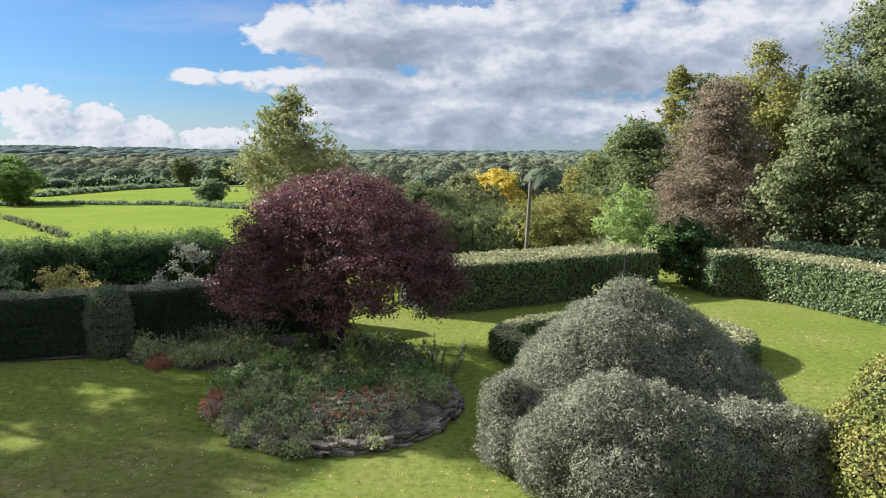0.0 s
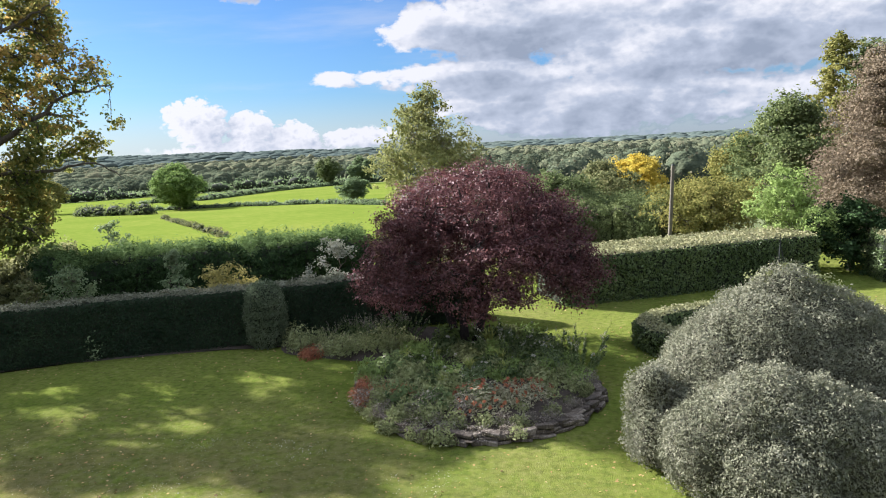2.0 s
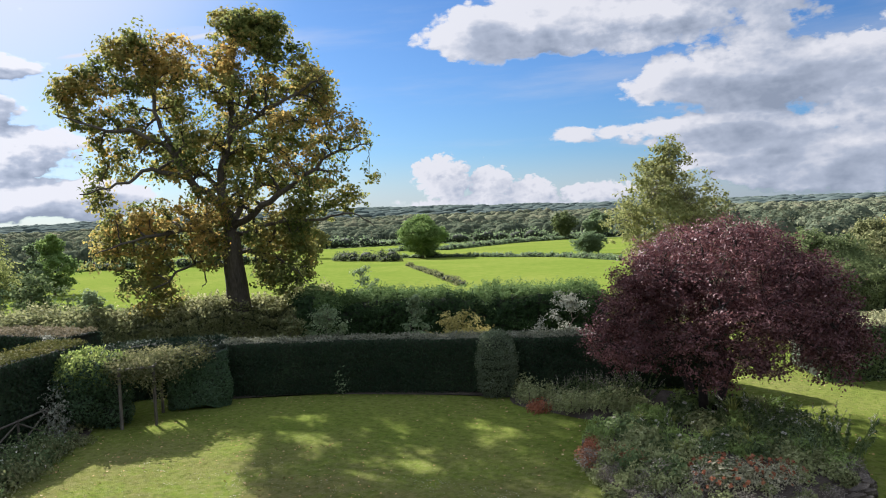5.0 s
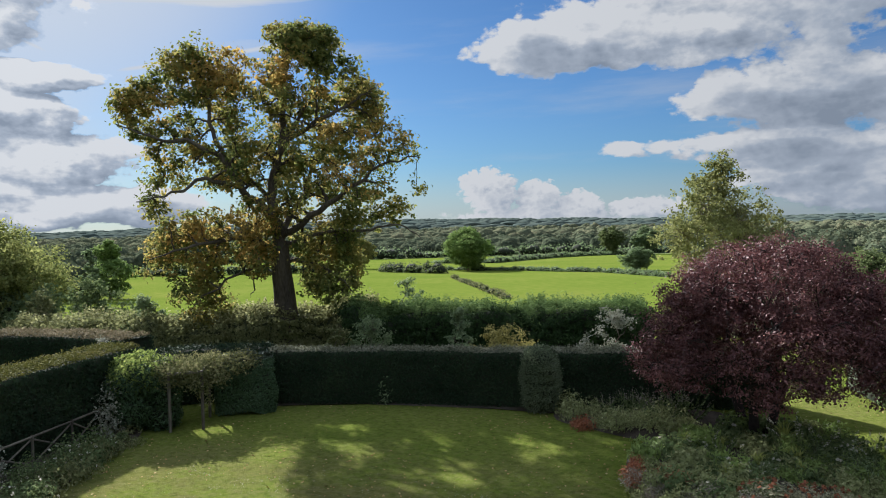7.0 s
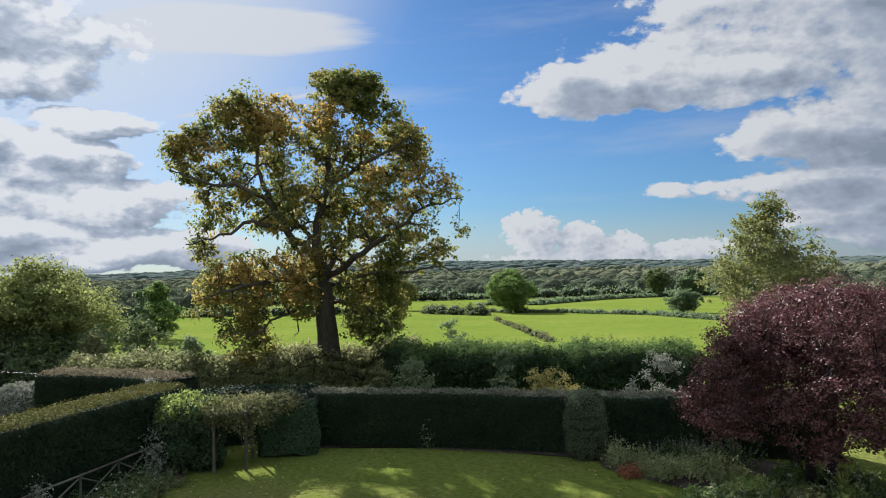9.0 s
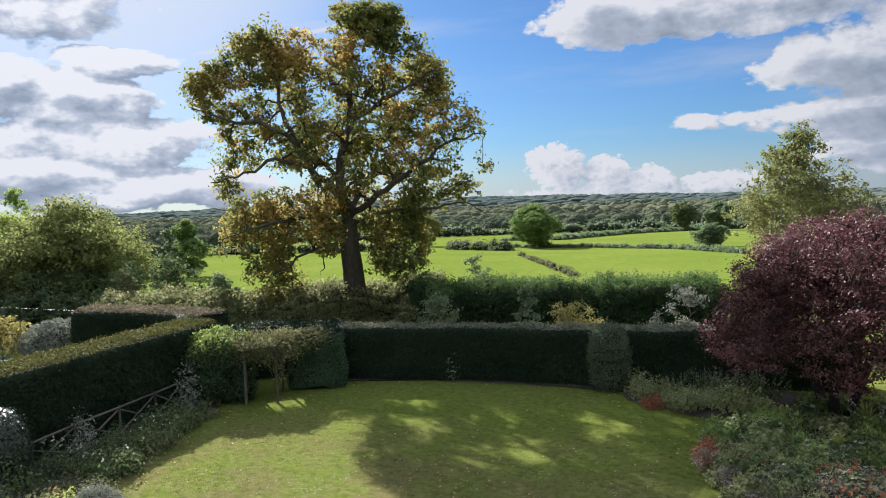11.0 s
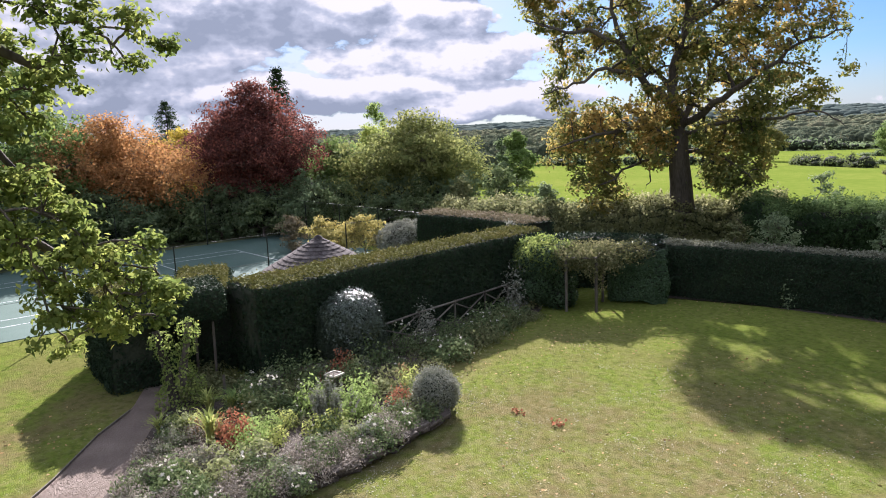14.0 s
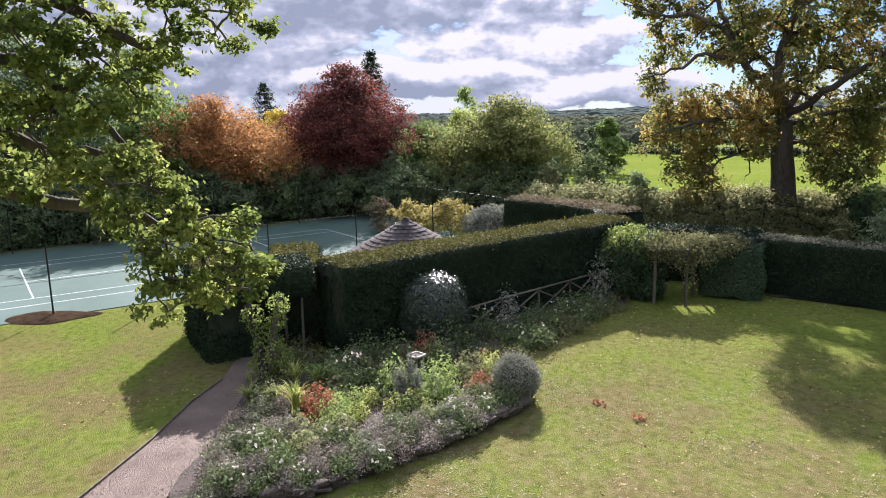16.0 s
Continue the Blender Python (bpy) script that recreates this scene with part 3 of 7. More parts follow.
def tree(name, place, blobs, leaf, trunk, label, clump=0.55, clumps=3.0, per=26, size=0.22, fork=0.35, bark=None, group="", lean=(0, 0), stems=1, twigs=0.4, face=0.0, droop=0.0, width=0.6, wander=0.14, boughs=(), turned_leaf=None, turned_at=()):
    """A tree: trunk, limbs to each blob of the crown, twigs to the clumps, and clumps of leaves.
    blobs: (across, deep, up, radius) from the foot, turned by face degrees."""
    root = thing(name, place, label, "tree", group, turn=face)
    bark = bark or BARK
    blobs = np.array(blobs, float)
    top = blobs[:, 2].max()
    fork_z = fork * top
    foot = np.array([0, 0, -0.4])
    pieces, twig_pieces = [], []
    heads = []
    for s in range(stems):
        ang = 2 * np.pi * s / max(1, stems) + 0.6
        spread = 0.0 if stems == 1 else trunk * 1.6
        base = foot + np.array([np.cos(ang), np.sin(ang), 0]) * spread
        head = np.array([lean[0] + np.cos(ang) * spread * 4, lean[1] + np.sin(ang) * spread * 4, fork_z])
        p, t = limb(base, head, trunk * 1.0, trunk * 0.72, 0.05, 0, 8, 10)
        flare = np.exp(-np.linspace(0, 5, 8))
        t = tube(p, (trunk + (trunk * 0.72 - trunk) * np.linspace(0, 1, 8)) * (1 + 0.45 * flare), 12)
        pieces.append(t)
        heads.append(head)
    pts, nor = [], []
    # each limb springs from the nearest part of what has grown before it
    nodes = [(h, 0.0, trunk * 0.6) for h in heads] + [(h * np.array([1, 1, 0.8]), 0.0, trunk * 0.6) for h in heads]
    # main boughs, each along its own crooked way
    for way, r0, r1 in boughs:
        way = np.array(way, float)
        t = np.linspace(0, len(way) - 1, 4 * (len(way) - 1) + 1)
        fine = np.stack([np.interp(t, np.arange(len(way)), way[:, k]) for k in range(3)], 1)
        fine[1:-1] = (fine[:-2] + 2 * fine[1:-1] + fine[2:]) / 4 + RNG.normal(0, 0.07, (len(fine) - 2, 3))
        radii = np.linspace(r0, r1, len(fine))
        pieces.append(tube(fine, radii, 9))
        nodes += [(p, 0.12 * k, radii[k]) for k, p in enumerate(fine) if k > 2]
    order = np.argsort([min(np.linalg.norm(b[:3] - h) for h in heads) for b in blobs])
    for b in blobs[order]:
        c, r = b[:3], b[3]
        cost = [np.linalg.norm(n[0] - c) + 0.45 * n[1] + (0.4 * abs(n[0][2] - c[2]) if n[0][2] > c[2] + 1 else 0) for n in nodes]
        start, run, thick = nodes[int(np.argmin(cost))]
        far = np.linalg.norm(c - start)
        r0 = max(0.02, min(thick * 0.75, 0.03 + 0.035 * far * trunk / 0.3))
        p, t = limb(start, c, r0, r0 * 0.35 + 0.008, wander, 0.10, 9, 7)
        twig_pieces.append(t)
        for k in (3, 5, 7, 8):
            nodes.append((p[k], run + far * k / 8, r0 * (1 - 0.08 * k)))
        n = max(4, int(clumps * r * r * 4))
        d = unit(RNG.normal(0, 1, (n, 3)) + np.array([0, 0, 0.25]))
        cc = c + d * r * RNG.uniform(0.35, 0.95, (n, 1))
        cc[:, 2] -= droop * r * (1 - np.abs(d[:, 2])) * RNG.random(n)
        for q in cc[RNG.random(n) < twigs]:
            _, t = limb(p[RNG.integers(4, 9)], q, 0.012 + r0 * 0.22, 0.006, 0.2, 0.02, 5, 4)
            twig_pieces.append(t)
        which = np.repeat(np.arange(n), per)
        spread = clump * RNG.uniform(0.6, 1.3, n)[which][:, None]
        off = RNG.normal(0, 0.45, (len(which), 3)) * np.array([1, 1, 0.6]) * spread
        pts.append(cc[which] + off)
        nor.append(d[which] * 0.5 + off / spread + np.array([0, 0, 0.7]))
    v, f = join(pieces)
    part_from("trunk", v, f, bark, root, smooth=True)
    v, f = join(twig_pieces)
    part_from("branching", v, f, bark, root, smooth=True)
    pts, nor = np.concatenate(pts), np.concatenate(nor)
    gold = np.zeros(len(pts), bool)
    for x, y, z, r in turned_at:
        gold |= np.linalg.norm(pts - np.array([x, y, z]), axis=1) * RNG.uniform(0.7, 1.5, len(pts)) < r
    v, f = leaves(pts[~gold], nor[~gold], size, width, 0.75)
    part_from("crown", v, f, leaf, root)
    if gold.any():
        v, f = leaves(pts[gold], nor[gold], size, width, 0.75)
        part_from("turned_crown", v, f, turned_leaf, root, "golden-brown autumn leaves")
    return root


def crown(width, low, high, count, seed=0, shape=1.0):
    """Blobs that fill a crown: wide at shape of its height (1: egg, below 1: cone, above: broad top)."""
    rng = np.random.default_rng(seed)
    out = []
    while len(out) < count:
        h = rng.random()
        wide = (math.sin(math.pi * min(1, max(0.02, h ** shape * 0.93 + 0.06))) ** 0.7) * width / 2
        a, q = rng.random() * 6.283, math.sqrt(rng.random())
        r = width * rng.uniform(0.15, 0.23) * (0.6 + 0.4 * wide / (width / 2))
        reach = max(0.0, wide - r * 0.6)
        out.append((math.cos(a) * q * reach, math.sin(a) * q * reach, low + r * 0.7 + h * max(0.1, high - low - 1.5 * r), r))
    return out


def bush(name, place, centres, radii, leaf, label, category="shrub", size=0.07, cover=1.7, core=True, tumble=0.75, lump=0.09, group="", width=0.6, squash=1.0, fluff=0.06, turn=0.0, inner=None, knobs=0.0):
    """A shrub: a coat of leaves over lobes whose solid inside is coloured dark as shade."""
    root = thing(name, place, label, category, group, turn=turn)
    centres, radii = np.asarray(centres, float), np.asarray(radii, float)
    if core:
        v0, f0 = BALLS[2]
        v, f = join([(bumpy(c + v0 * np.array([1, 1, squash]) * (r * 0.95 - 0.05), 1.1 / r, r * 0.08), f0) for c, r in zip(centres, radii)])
        part_from("inner_growth", v, f, inner or SHADE_CORE, root, smooth=True)
    p, n = lobes(centres, radii, 12.57 * cover / (0.5 * width * size * size), squash)
    bulge = np.array([noise.noise(Vector(q) * 1.6) for q in p])[:, None]
    tuft = np.array([noise.noise(Vector(q) * (0.55 / size)) for q in p])[:, None] + knobs * np.array([noise.noise(Vector(q) * 3.1) for q in p])[:, None]
    p = p + n * (RNG.normal(0, fluff, (len(p), 1)) + bulge * radii.mean() * lump + tuft * size * 1.6)
    keep = p[:, 2] > 0.02
    v, f = leaves(p[keep], n[keep], size, width, tumble)
    part_from("foliage", v, f, leaf, root)
    return root


def hedge(name, line, width, height, leaf, label, size=0.06, cover=1.5, width2=0.6, top_leaf=None, rough=0.05, batter=0.06, tumble=0.6, ragged=0.0, closed=False, base=0.0, round_off=0.18, inner=None):
    """A clipped hedge along a line on the ground: a coat of leaves over a solid inside, mostly coloured dark as shade.
    """
    line = [Vector((*p[:2], 0)) for p in line]
    root = thing(name, (line[0].x, line[0].y, base), label, "hedge")
    pts = []
    loop = line + ([line[0]] if closed else [])
    for a, b in zip(loop, loop[1:]):
        n = max(2, int((b - a).length / 0.45))
        pts += [np.array(a.lerp(b, k / n)) for k in range(n)]
    if not closed:
        pts.append(np.array(line[-1]))
    pts = np.array(pts) - np.array(line[0])
    way = unit(np.roll(pts, -1, 0) - np.roll(pts, 1, 0)) if closed else unit(np.gradient(pts, axis=0))
    side = np.cross(way, (0, 0, 1))
    w, h, r = width / 2, height, round_off
    prof = [(-w, 0), (-w, h * 0.35), (-w + batter * 0.6, h * 0.7), (-w + batter, h - r), (-w + batter + r * 0.3, h - r * 0.3), (-w + batter + r, h), (0, h + 0.02), (w - batter - r, h), (w - batter - r * 0.3, h - r * 0.3), (w - batter, h - r), (w - batter * 0.6, h * 0.7), (w, h * 0.35), (w, 0)]
    m, k = len(pts), len(prof)
    grid = np.stack([pts + side * s + np.array([0, 0, z]) for s, z in prof], 1)
    flat = grid.reshape(-1, 3)
    flat = bumpy(flat + np.array(line[0]), 0.9, rough) - np.array(line[0])
    if ragged:
        lift = np.array([noise.noise(Vector(q) * 0.7 + Vector((9, 2, 0))) for q in flat])
        flat[:, 2] += lift * ragged * (flat[:, 2] > h * 0.5)
    rows = m if closed else m - 1
    i, j = np.meshgrid(np.arange(rows), np.arange(k - 1), indexing="ij")
    i2 = (i + 1) % m
    quads = np.stack([i * k + j, i2 * k + j, i2 * k + j + 1, i * k + j + 1], -1).reshape(-1, 4)
    if not closed:
        ends = []
        for e in (0, m - 1):
            for j in range((k - 1) // 2):
                ends.append((e * k + j, e * k + j + 1, e * k + k - 2 - j, e * k + k - 1 - j))
        quads = np.concatenate([quads, np.array(ends)])
    a, b, c, d = (flat[quads[:, q]] for q in range(4))
    nor = np.cross(b - a, d - a) + np.cross(c - b, d - c) * 0.5
    area = np.linalg.norm(np.cross(c - a, d - b), axis=1) / 2
    nor = unit(nor)
    mid = (a + b + c + d) / 4
    axis = pts[np.argmin(np.linalg.norm(mid[:, None, :2] - pts[None, :, :2], axis=2), axis=1)] + np.array([0, 0, h / 2])
    flip = ((mid - axis) * nor).sum(1) < 0
    nor[flip] *= -1
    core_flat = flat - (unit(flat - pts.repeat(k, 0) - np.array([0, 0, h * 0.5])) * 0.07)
    part_from("inner_growth", core_flat, quads, inner or SHADE_CORE, root)
    # top_leaf lets a hedge carry a lighter, sunlit colour on its top
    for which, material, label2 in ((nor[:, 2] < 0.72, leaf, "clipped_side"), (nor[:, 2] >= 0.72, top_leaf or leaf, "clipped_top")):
        idx = np.where(which & (area > 1e-5))[0]
        if not len(idx):
            continue
        total = int(area[idx].sum() * cover / (0.5 * width2 * size * size))
        pick = RNG.choice(idx, total, p=area[idx] / area[idx].sum())
        u, t = RNG.random((total, 1)), RNG.random((total, 1))
        p = (a[pick] * (1 - u) + b[pick] * u) * (1 - t) + (d[pick] * (1 - u) + c[pick] * u) * t
        p = p + nor[pick] * np.abs(RNG.normal(0.015, size * 0.6, (total, 1)))
        tuft = np.array([noise.noise(Vector(q) * (0.5 / size)) for q in p])[:, None]
        p = p + nor[pick] * tuft * size * 1.0
        if ragged:
            p = p + nor[pick] * np.abs(RNG.normal(0, ragged * 0.35, (total, 1)))
        v, f = leaves(p, nor[pick], size, width2, tumble)
        part_from(label2, v, f, material, root)
    return root


# ---- ground ----


def terrain(x, y):
    """Height of the ground: a level garden, fields falling away, a wooded valley, and low hills."""
    r = math.hypot(x, y)
    b = math.degrees(math.atan2(-x, y))
    if r < 58:
        return 0.0
    z = -0.030 * (min(r, 330) - 58)
    if r > 330:
        z -= 5.0 * (1 - math.exp(-(r - 330) / 250))
    if r > 900:
        t = min(1, (r - 900) / 2500)
        hill = 2 + 24 * math.exp(-((b - 37) / 18) ** 2) + 5 * noise.noise(Vector((b * 0.09, 3.1, 0))) + 3 * noise.noise(Vector((b * 0.3, 7.1, 0)))
        z += (hill + 13 - 6.0) * t * t * (3 - 2 * t)
    z += 0.6 * min(1, (r - 58) / 200) * noise.noise(Vector((x * 0.012, y * 0.012, 0)))
    return z


def make_ground():
    rs = [0, 4, 8, 12, 16, 20, 25, 30, 36, 42, 48, 54, 58, 64, 72, 82, 94, 106, 120, 135, 150, 170, 195, 225, 260, 300, 345, 400, 480, 580, 720, 900, 1150, 1450, 1800, 2200, 2600, 3000, 3400, 3800, 4300, 4900]
    n = 180
    verts, faces, mats = [(0, 0, 0)], [], []
    for r in rs[1:]:
        for k in range(n):
            b = 2 * math.pi * k / n
            x, y = -math.sin(b) * r, math.cos(b) * r
            verts.append((x, y, terrain(x, y)))
    for k in range(n):
        faces.append((0, 1 + (k + 1) % n, 1 + k))
        mats.append(0)
    for i in range(1, len(rs) - 1):
        for k in range(n):
            a, b2 = 1 + (i - 1) * n + k, 1 + (i - 1) * n + (k + 1) % n
            faces.append((a, b2, b2 + n, a + n))
            r, b = (rs[i] + rs[i + 1]) / 2, (k + 0.5) * 360 / n
            b = b - 360 if b > 180 else b
            field = 13 < b < 62 and 50 < r < 345
            mats.append(1 if field else (0 if r < 50 else 2))
    me = bpy.data.meshes.new("ground")
    me.from_pydata(verts, [], faces)
    for m in (LAWN, FIELD, ROUGH_GRASS):
        me.materials.append(m)
    for p, m in zip(me.polygons, mats):
        p.material_index = m
        p.use_smooth = True
    tagged(new("ground", me), "mown lawn, green fields and wooded valley to the hills", "ground", kind="structure")


make_ground()
S = 1.08  # metres in a unit of garden places read off the camera's view


def at(x, y, z=0.0):
    return (x * S, y * S, z)


def line_at(*pts):
    return [(x * S, y * S) for x, y in pts]


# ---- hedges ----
# the grey top leaf paints sunlight onto this hedge's top
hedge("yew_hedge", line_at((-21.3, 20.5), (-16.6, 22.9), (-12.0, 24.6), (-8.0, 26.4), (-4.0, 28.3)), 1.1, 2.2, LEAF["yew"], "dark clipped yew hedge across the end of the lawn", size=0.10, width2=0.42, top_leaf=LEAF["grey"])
# dark sides and pale top put shade and sunlight into the leaf colours
hedge("laurel_hedge", line_at((-1.4, 31.2), (2.8, 33.0), (6, 34.6), (9.8, 36.2)), 3.4, 2.15, LEAF["laurel"], "broad clipped green hedge, its flat top coloured pale as sunlit", size=0.12, round_off=0.1, top_leaf=LEAF["laurel_lit_top"])
hedge("laurel_hedge", line_at((12.8, 34.9), (14.8, 34.9), (16.6, 32.6), (17.8, 30.2), (19.0, 27.4), (20.6, 23)), 2.4, 2.15, LEAF["laurel"], "clipped leafy hedge curving along the lawn", size=0.12, top_leaf=LEAF["laurel_lit_top"])
hedge("yew_hedge", line_at((-20.75, 3.95), (-20.95, 4.8), (-22.6, 9.5), (-24.6, 16.2)), 2.0, 2.85, LEAF["yew"], "tall dark yew hedge, its clipped top coloured moss-gold as sunlit", size=0.10, width2=0.42, top_leaf=LEAF["yew_lit_top"])
hedge("yew_hedge", [(-22.7, 1.35), (-24.4, 1.1), (-26.3, 0.8)], 1.8, 2.65, LEAF["yew"], "tall dark block of clipped yew beside the path", size=0.10, width2=0.42, top_leaf=LEAF["yew_lit_top"])
# hidden mass over the gateway, added and deepened to cast shade on the path
hedge("yew_arch", [(-23.45, 1.2), (-23.35, 3.7)], 2.8, 0.75, LEAF["yew"], "unseen yew mass added over the gateway to shade the path", size=0.09, width2=0.42, base=2.05, rough=0.15)
hedge("yew_hedge", [(-23.3, 3.35), (-24.8, 3.45), (-26.2, 3.75), (-27.8, 4.0)], 1.9, 2.6, LEAF["yew"], "dark clipped yew block behind the path gateway", size=0.10, width2=0.42, top_leaf=LEAF["yew_lit_top"])
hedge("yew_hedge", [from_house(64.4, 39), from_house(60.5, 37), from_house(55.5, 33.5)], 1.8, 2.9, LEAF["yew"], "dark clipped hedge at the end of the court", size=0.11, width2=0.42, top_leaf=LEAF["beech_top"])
# shaded face and lit top are both put into the leaf colours
hedge("conifer_hedge", [from_house(40, 43), from_house(29, 41), from_house(17, 42)], 3.0, 2.3, LEAF["conifer"], "soft green conifer hedge along the field", top_leaf=LEAF["conifer_lit_top"], inner=SHADE_CORE, size=0.2, cover=2.6, ragged=0.75, tumble=0.5, width2=0.3, rough=0.35, round_off=0.5)
hedge("mixed_hedge", [from_house(63, 47), from_house(52, 45.5), from_house(38, 46)], 3.4, 2.0, LEAF["mixed_hedge"], "loose mixed hedge with yellowing leaves under the oak", size=0.17, cover=3.0, inner=OLIVE_CORE, ragged=0.8, rough=0.4, round_off=0.5)
hedge("shrub_bank", [from_house(5, 56), from_house(-3, 54), from_house(-7, 52)], 3.4, 2.6, LEAF["wood_green"], "grey-green bank of willow behind the clipped hedge", inner=OLIVE_CORE, size=0.18, cover=2.2, ragged=0.9, rough=0.5, width2=0.35, round_off=0.6)
hedge("flat_hedge", [from_house(-24.8, 44), from_house(-32, 42)], 1.4, 2.35, LEAF["yew"], "low dark clipped hedge under the trees", size=0.1)

hedge("yew_hedge", line_at((-25.2, 16.6), (-24.2, 19.0), (-21.6, 20.9)), 1.2, 2.3, LEAF["yew"], "dark yew hedge behind the rose arch", size=0.10, width2=0.42)

hedge("tall_hedge", [from_house(106, 51), from_house(95, 52), from_house(85, 56), from_house(75, 57), from_house(63, 55)], 2.4, 3.0, LEAF["dark"], "tall dark hedge behind the tennis court", size=0.2, cover=1.7, ragged=1.2, rough=0.6, round_off=0.6)

# ---- near garden ----
bush("topiary_pillar", at(-11.2, 23.9), [(0, 0, z) for z in (0.5, 0.85, 1.2, 1.55, 1.88)], [0.68, 0.72, 0.73, 0.72, 0.66], LEAF["box"], "clipped evergreen pillar in front of the hedge", "topiary", size=0.07)


def plum():
    rng = np.random.default_rng(3)
    blobs = []
    for k in range(135):
        a, q = rng.random() * 6.283, math.sqrt(rng.random())
        h = rng.random() ** 0.6
        dome = math.sqrt(max(0.0, 1 - q * q * 0.96))
        r = rng.uniform(0.55, 0.85)
        z = 1.9 + h * (4.4 * dome - r * 0.6)
        reach = 4.55 - r * 0.8
        blobs.append((math.cos(a) * q * reach + 0.55, math.sin(a) * q * reach, max(z, 2.15 + 0.5 * rng.random()), r))
    for k in range(34):
        a, q = k * 0.83 + rng.random(), rng.uniform(0.7, 1.0)
        blobs.append((math.cos(a) * q * 3.9 + 0.55, math.sin(a) * q * 3.9, rng.uniform(1.9, 2.8), rng.uniform(0.5, 0.7)))
    for k in range(46):
        a, q = rng.random() * 6.283, math.sqrt(rng.random()) * 2.6
        blobs.append((math.cos(a) * q + 0.55, math.sin(a) * q, rng.uniform(2.7, 4.9), rng.uniform(0.5, 0.7)))
    # the rounded top
    for k in range(70):
        a, q = k * 2.4, math.sqrt((k + 0.5) / 70)
        r = rng.uniform(0.5, 0.7)
        z = 2.0 + 4.15 * math.sqrt(max(0.05, 1 - 0.93 * q * q)) - r * 0.4
        blobs.append((math.cos(a) * q * 3.95 + 0.55, math.sin(a) * q * 3.95, z, r))
    tree("purple_plum_tree", from_house(9.4, 25.4, 0.45), blobs, LEAF["plum"], 0.16, "purple-leaved plum tree with several dark stems", clump=0.40, clumps=6.0, per=46, size=0.095, fork=0.30, bark=DARK_BARK, stems=3, twigs=0.4, droop=0.5, width=0.5)


plum()
# lobed evergreen by the house
GREY = [(0, 1.9, 3.45, 0.75), (-0.1, 1.9, 2.85, 1.15), (-0.35, 1.7, 2.2, 1.6), (0.5, 1.9, 2.15, 1.65), (-1.0, 1.5, 1.5, 1.75), (1.2, 1.8, 1.5, 1.8), (2.1, 1.7, 0.9, 1.6), (-1.7, 1.4, 0.9, 1.45), (0.1, 2.7, 1.5, 1.9), (-0.1, -0.9, 1.75, 0.9), (-0.5, -0.9, 1.3, 1.15), (0.45, -0.9, 1.25, 1.2), (-1.25, -0.9, 0.8, 1.15), (1.2, -0.8, 0.8, 1.25), (0, -1.4, 0.5, 1.3), (-2.75, 0, 1.8, 0.45), (-2.8, 0.1, 1.25, 0.55), (-2.5, -0.1, 0.6, 0.8), (2.35, -0.5, 1.5, 0.62), (2.95, -0.45, 1.5, 0.62), (3.4, -0.45, 1.42, 0.62), (2.4, -0.6, 0.8, 0.8), (3.4, -0.5, 0.8, 0.68), (3.4, -0.5, 0.4, 0.7), (1.7, 0.3, 1.0, 1.1), (-1.5, 0.4, 0.9, 1.1)]
bush("grey_bush", from_house(-14.6, 16.4), [g[:3] for g in GREY], [g[3] for g in GREY], LEAF["grey"], "large grey-green clipped cloud-shaped bush", size=0.06, cover=1.25, width=0.45, turn=-14.6, lump=0.10, fluff=0.06, tumble=0.75, inner=GREY_CORE, knobs=1.5)
shoots = from_house(-14.2, 18.3)
tree("shoot_shrub", shoots, [(-0.5, 0.1, 3.75, 0.4), (0, 0, 3.95, 0.42), (0.45, 0.1, 3.85, 0.42), (0.9, 0.1, 3.7, 0.38), (0.6, 0.4, 3.95, 0.4), (0.1, 0.3, 3.7, 0.4)], LEAF["pale_green"], 0.04, "yellow-green shoots rising above the clipped bush", clump=0.16, clumps=18, per=22, size=0.07, fork=0.7, twigs=0.6, face=-14.2)
ring = [at(6.1 + 4.0 * math.cos(a), 24.2 + 2.6 * math.sin(a))[:2] for a in np.linspace(0, 2 * np.pi, 30, endpoint=False)]
hedge("box_ring", ring, 1.0, 0.85, LEAF["laurel"], "low clipped box hedge in a ring", size=0.085, closed=True, top_leaf=LEAF["laurel_lit_top"])
GOLD = [(0, 0, 1.3), (0.9, 0.3, 2.0), (0.3, -0.7, 1.0), (2.0, 0.1, 2.2), (1.2, -0.8, 1.3), (0, 0, 0.6), (0.6, -1.0, 0.4), (1.9, -0.7, 1.2)]
bush("gold_bush", from_house(-31.4, 17.0), GOLD, [0.95, 1.3, 1.0, 1.45, 1.2, 1.0, 1.0, 1.3], LEAF["gold_hedge"], "golden-leaved clipped bush on the lawn", size=0.075, cover=1.7, turn=-31)

# ---- trees ----


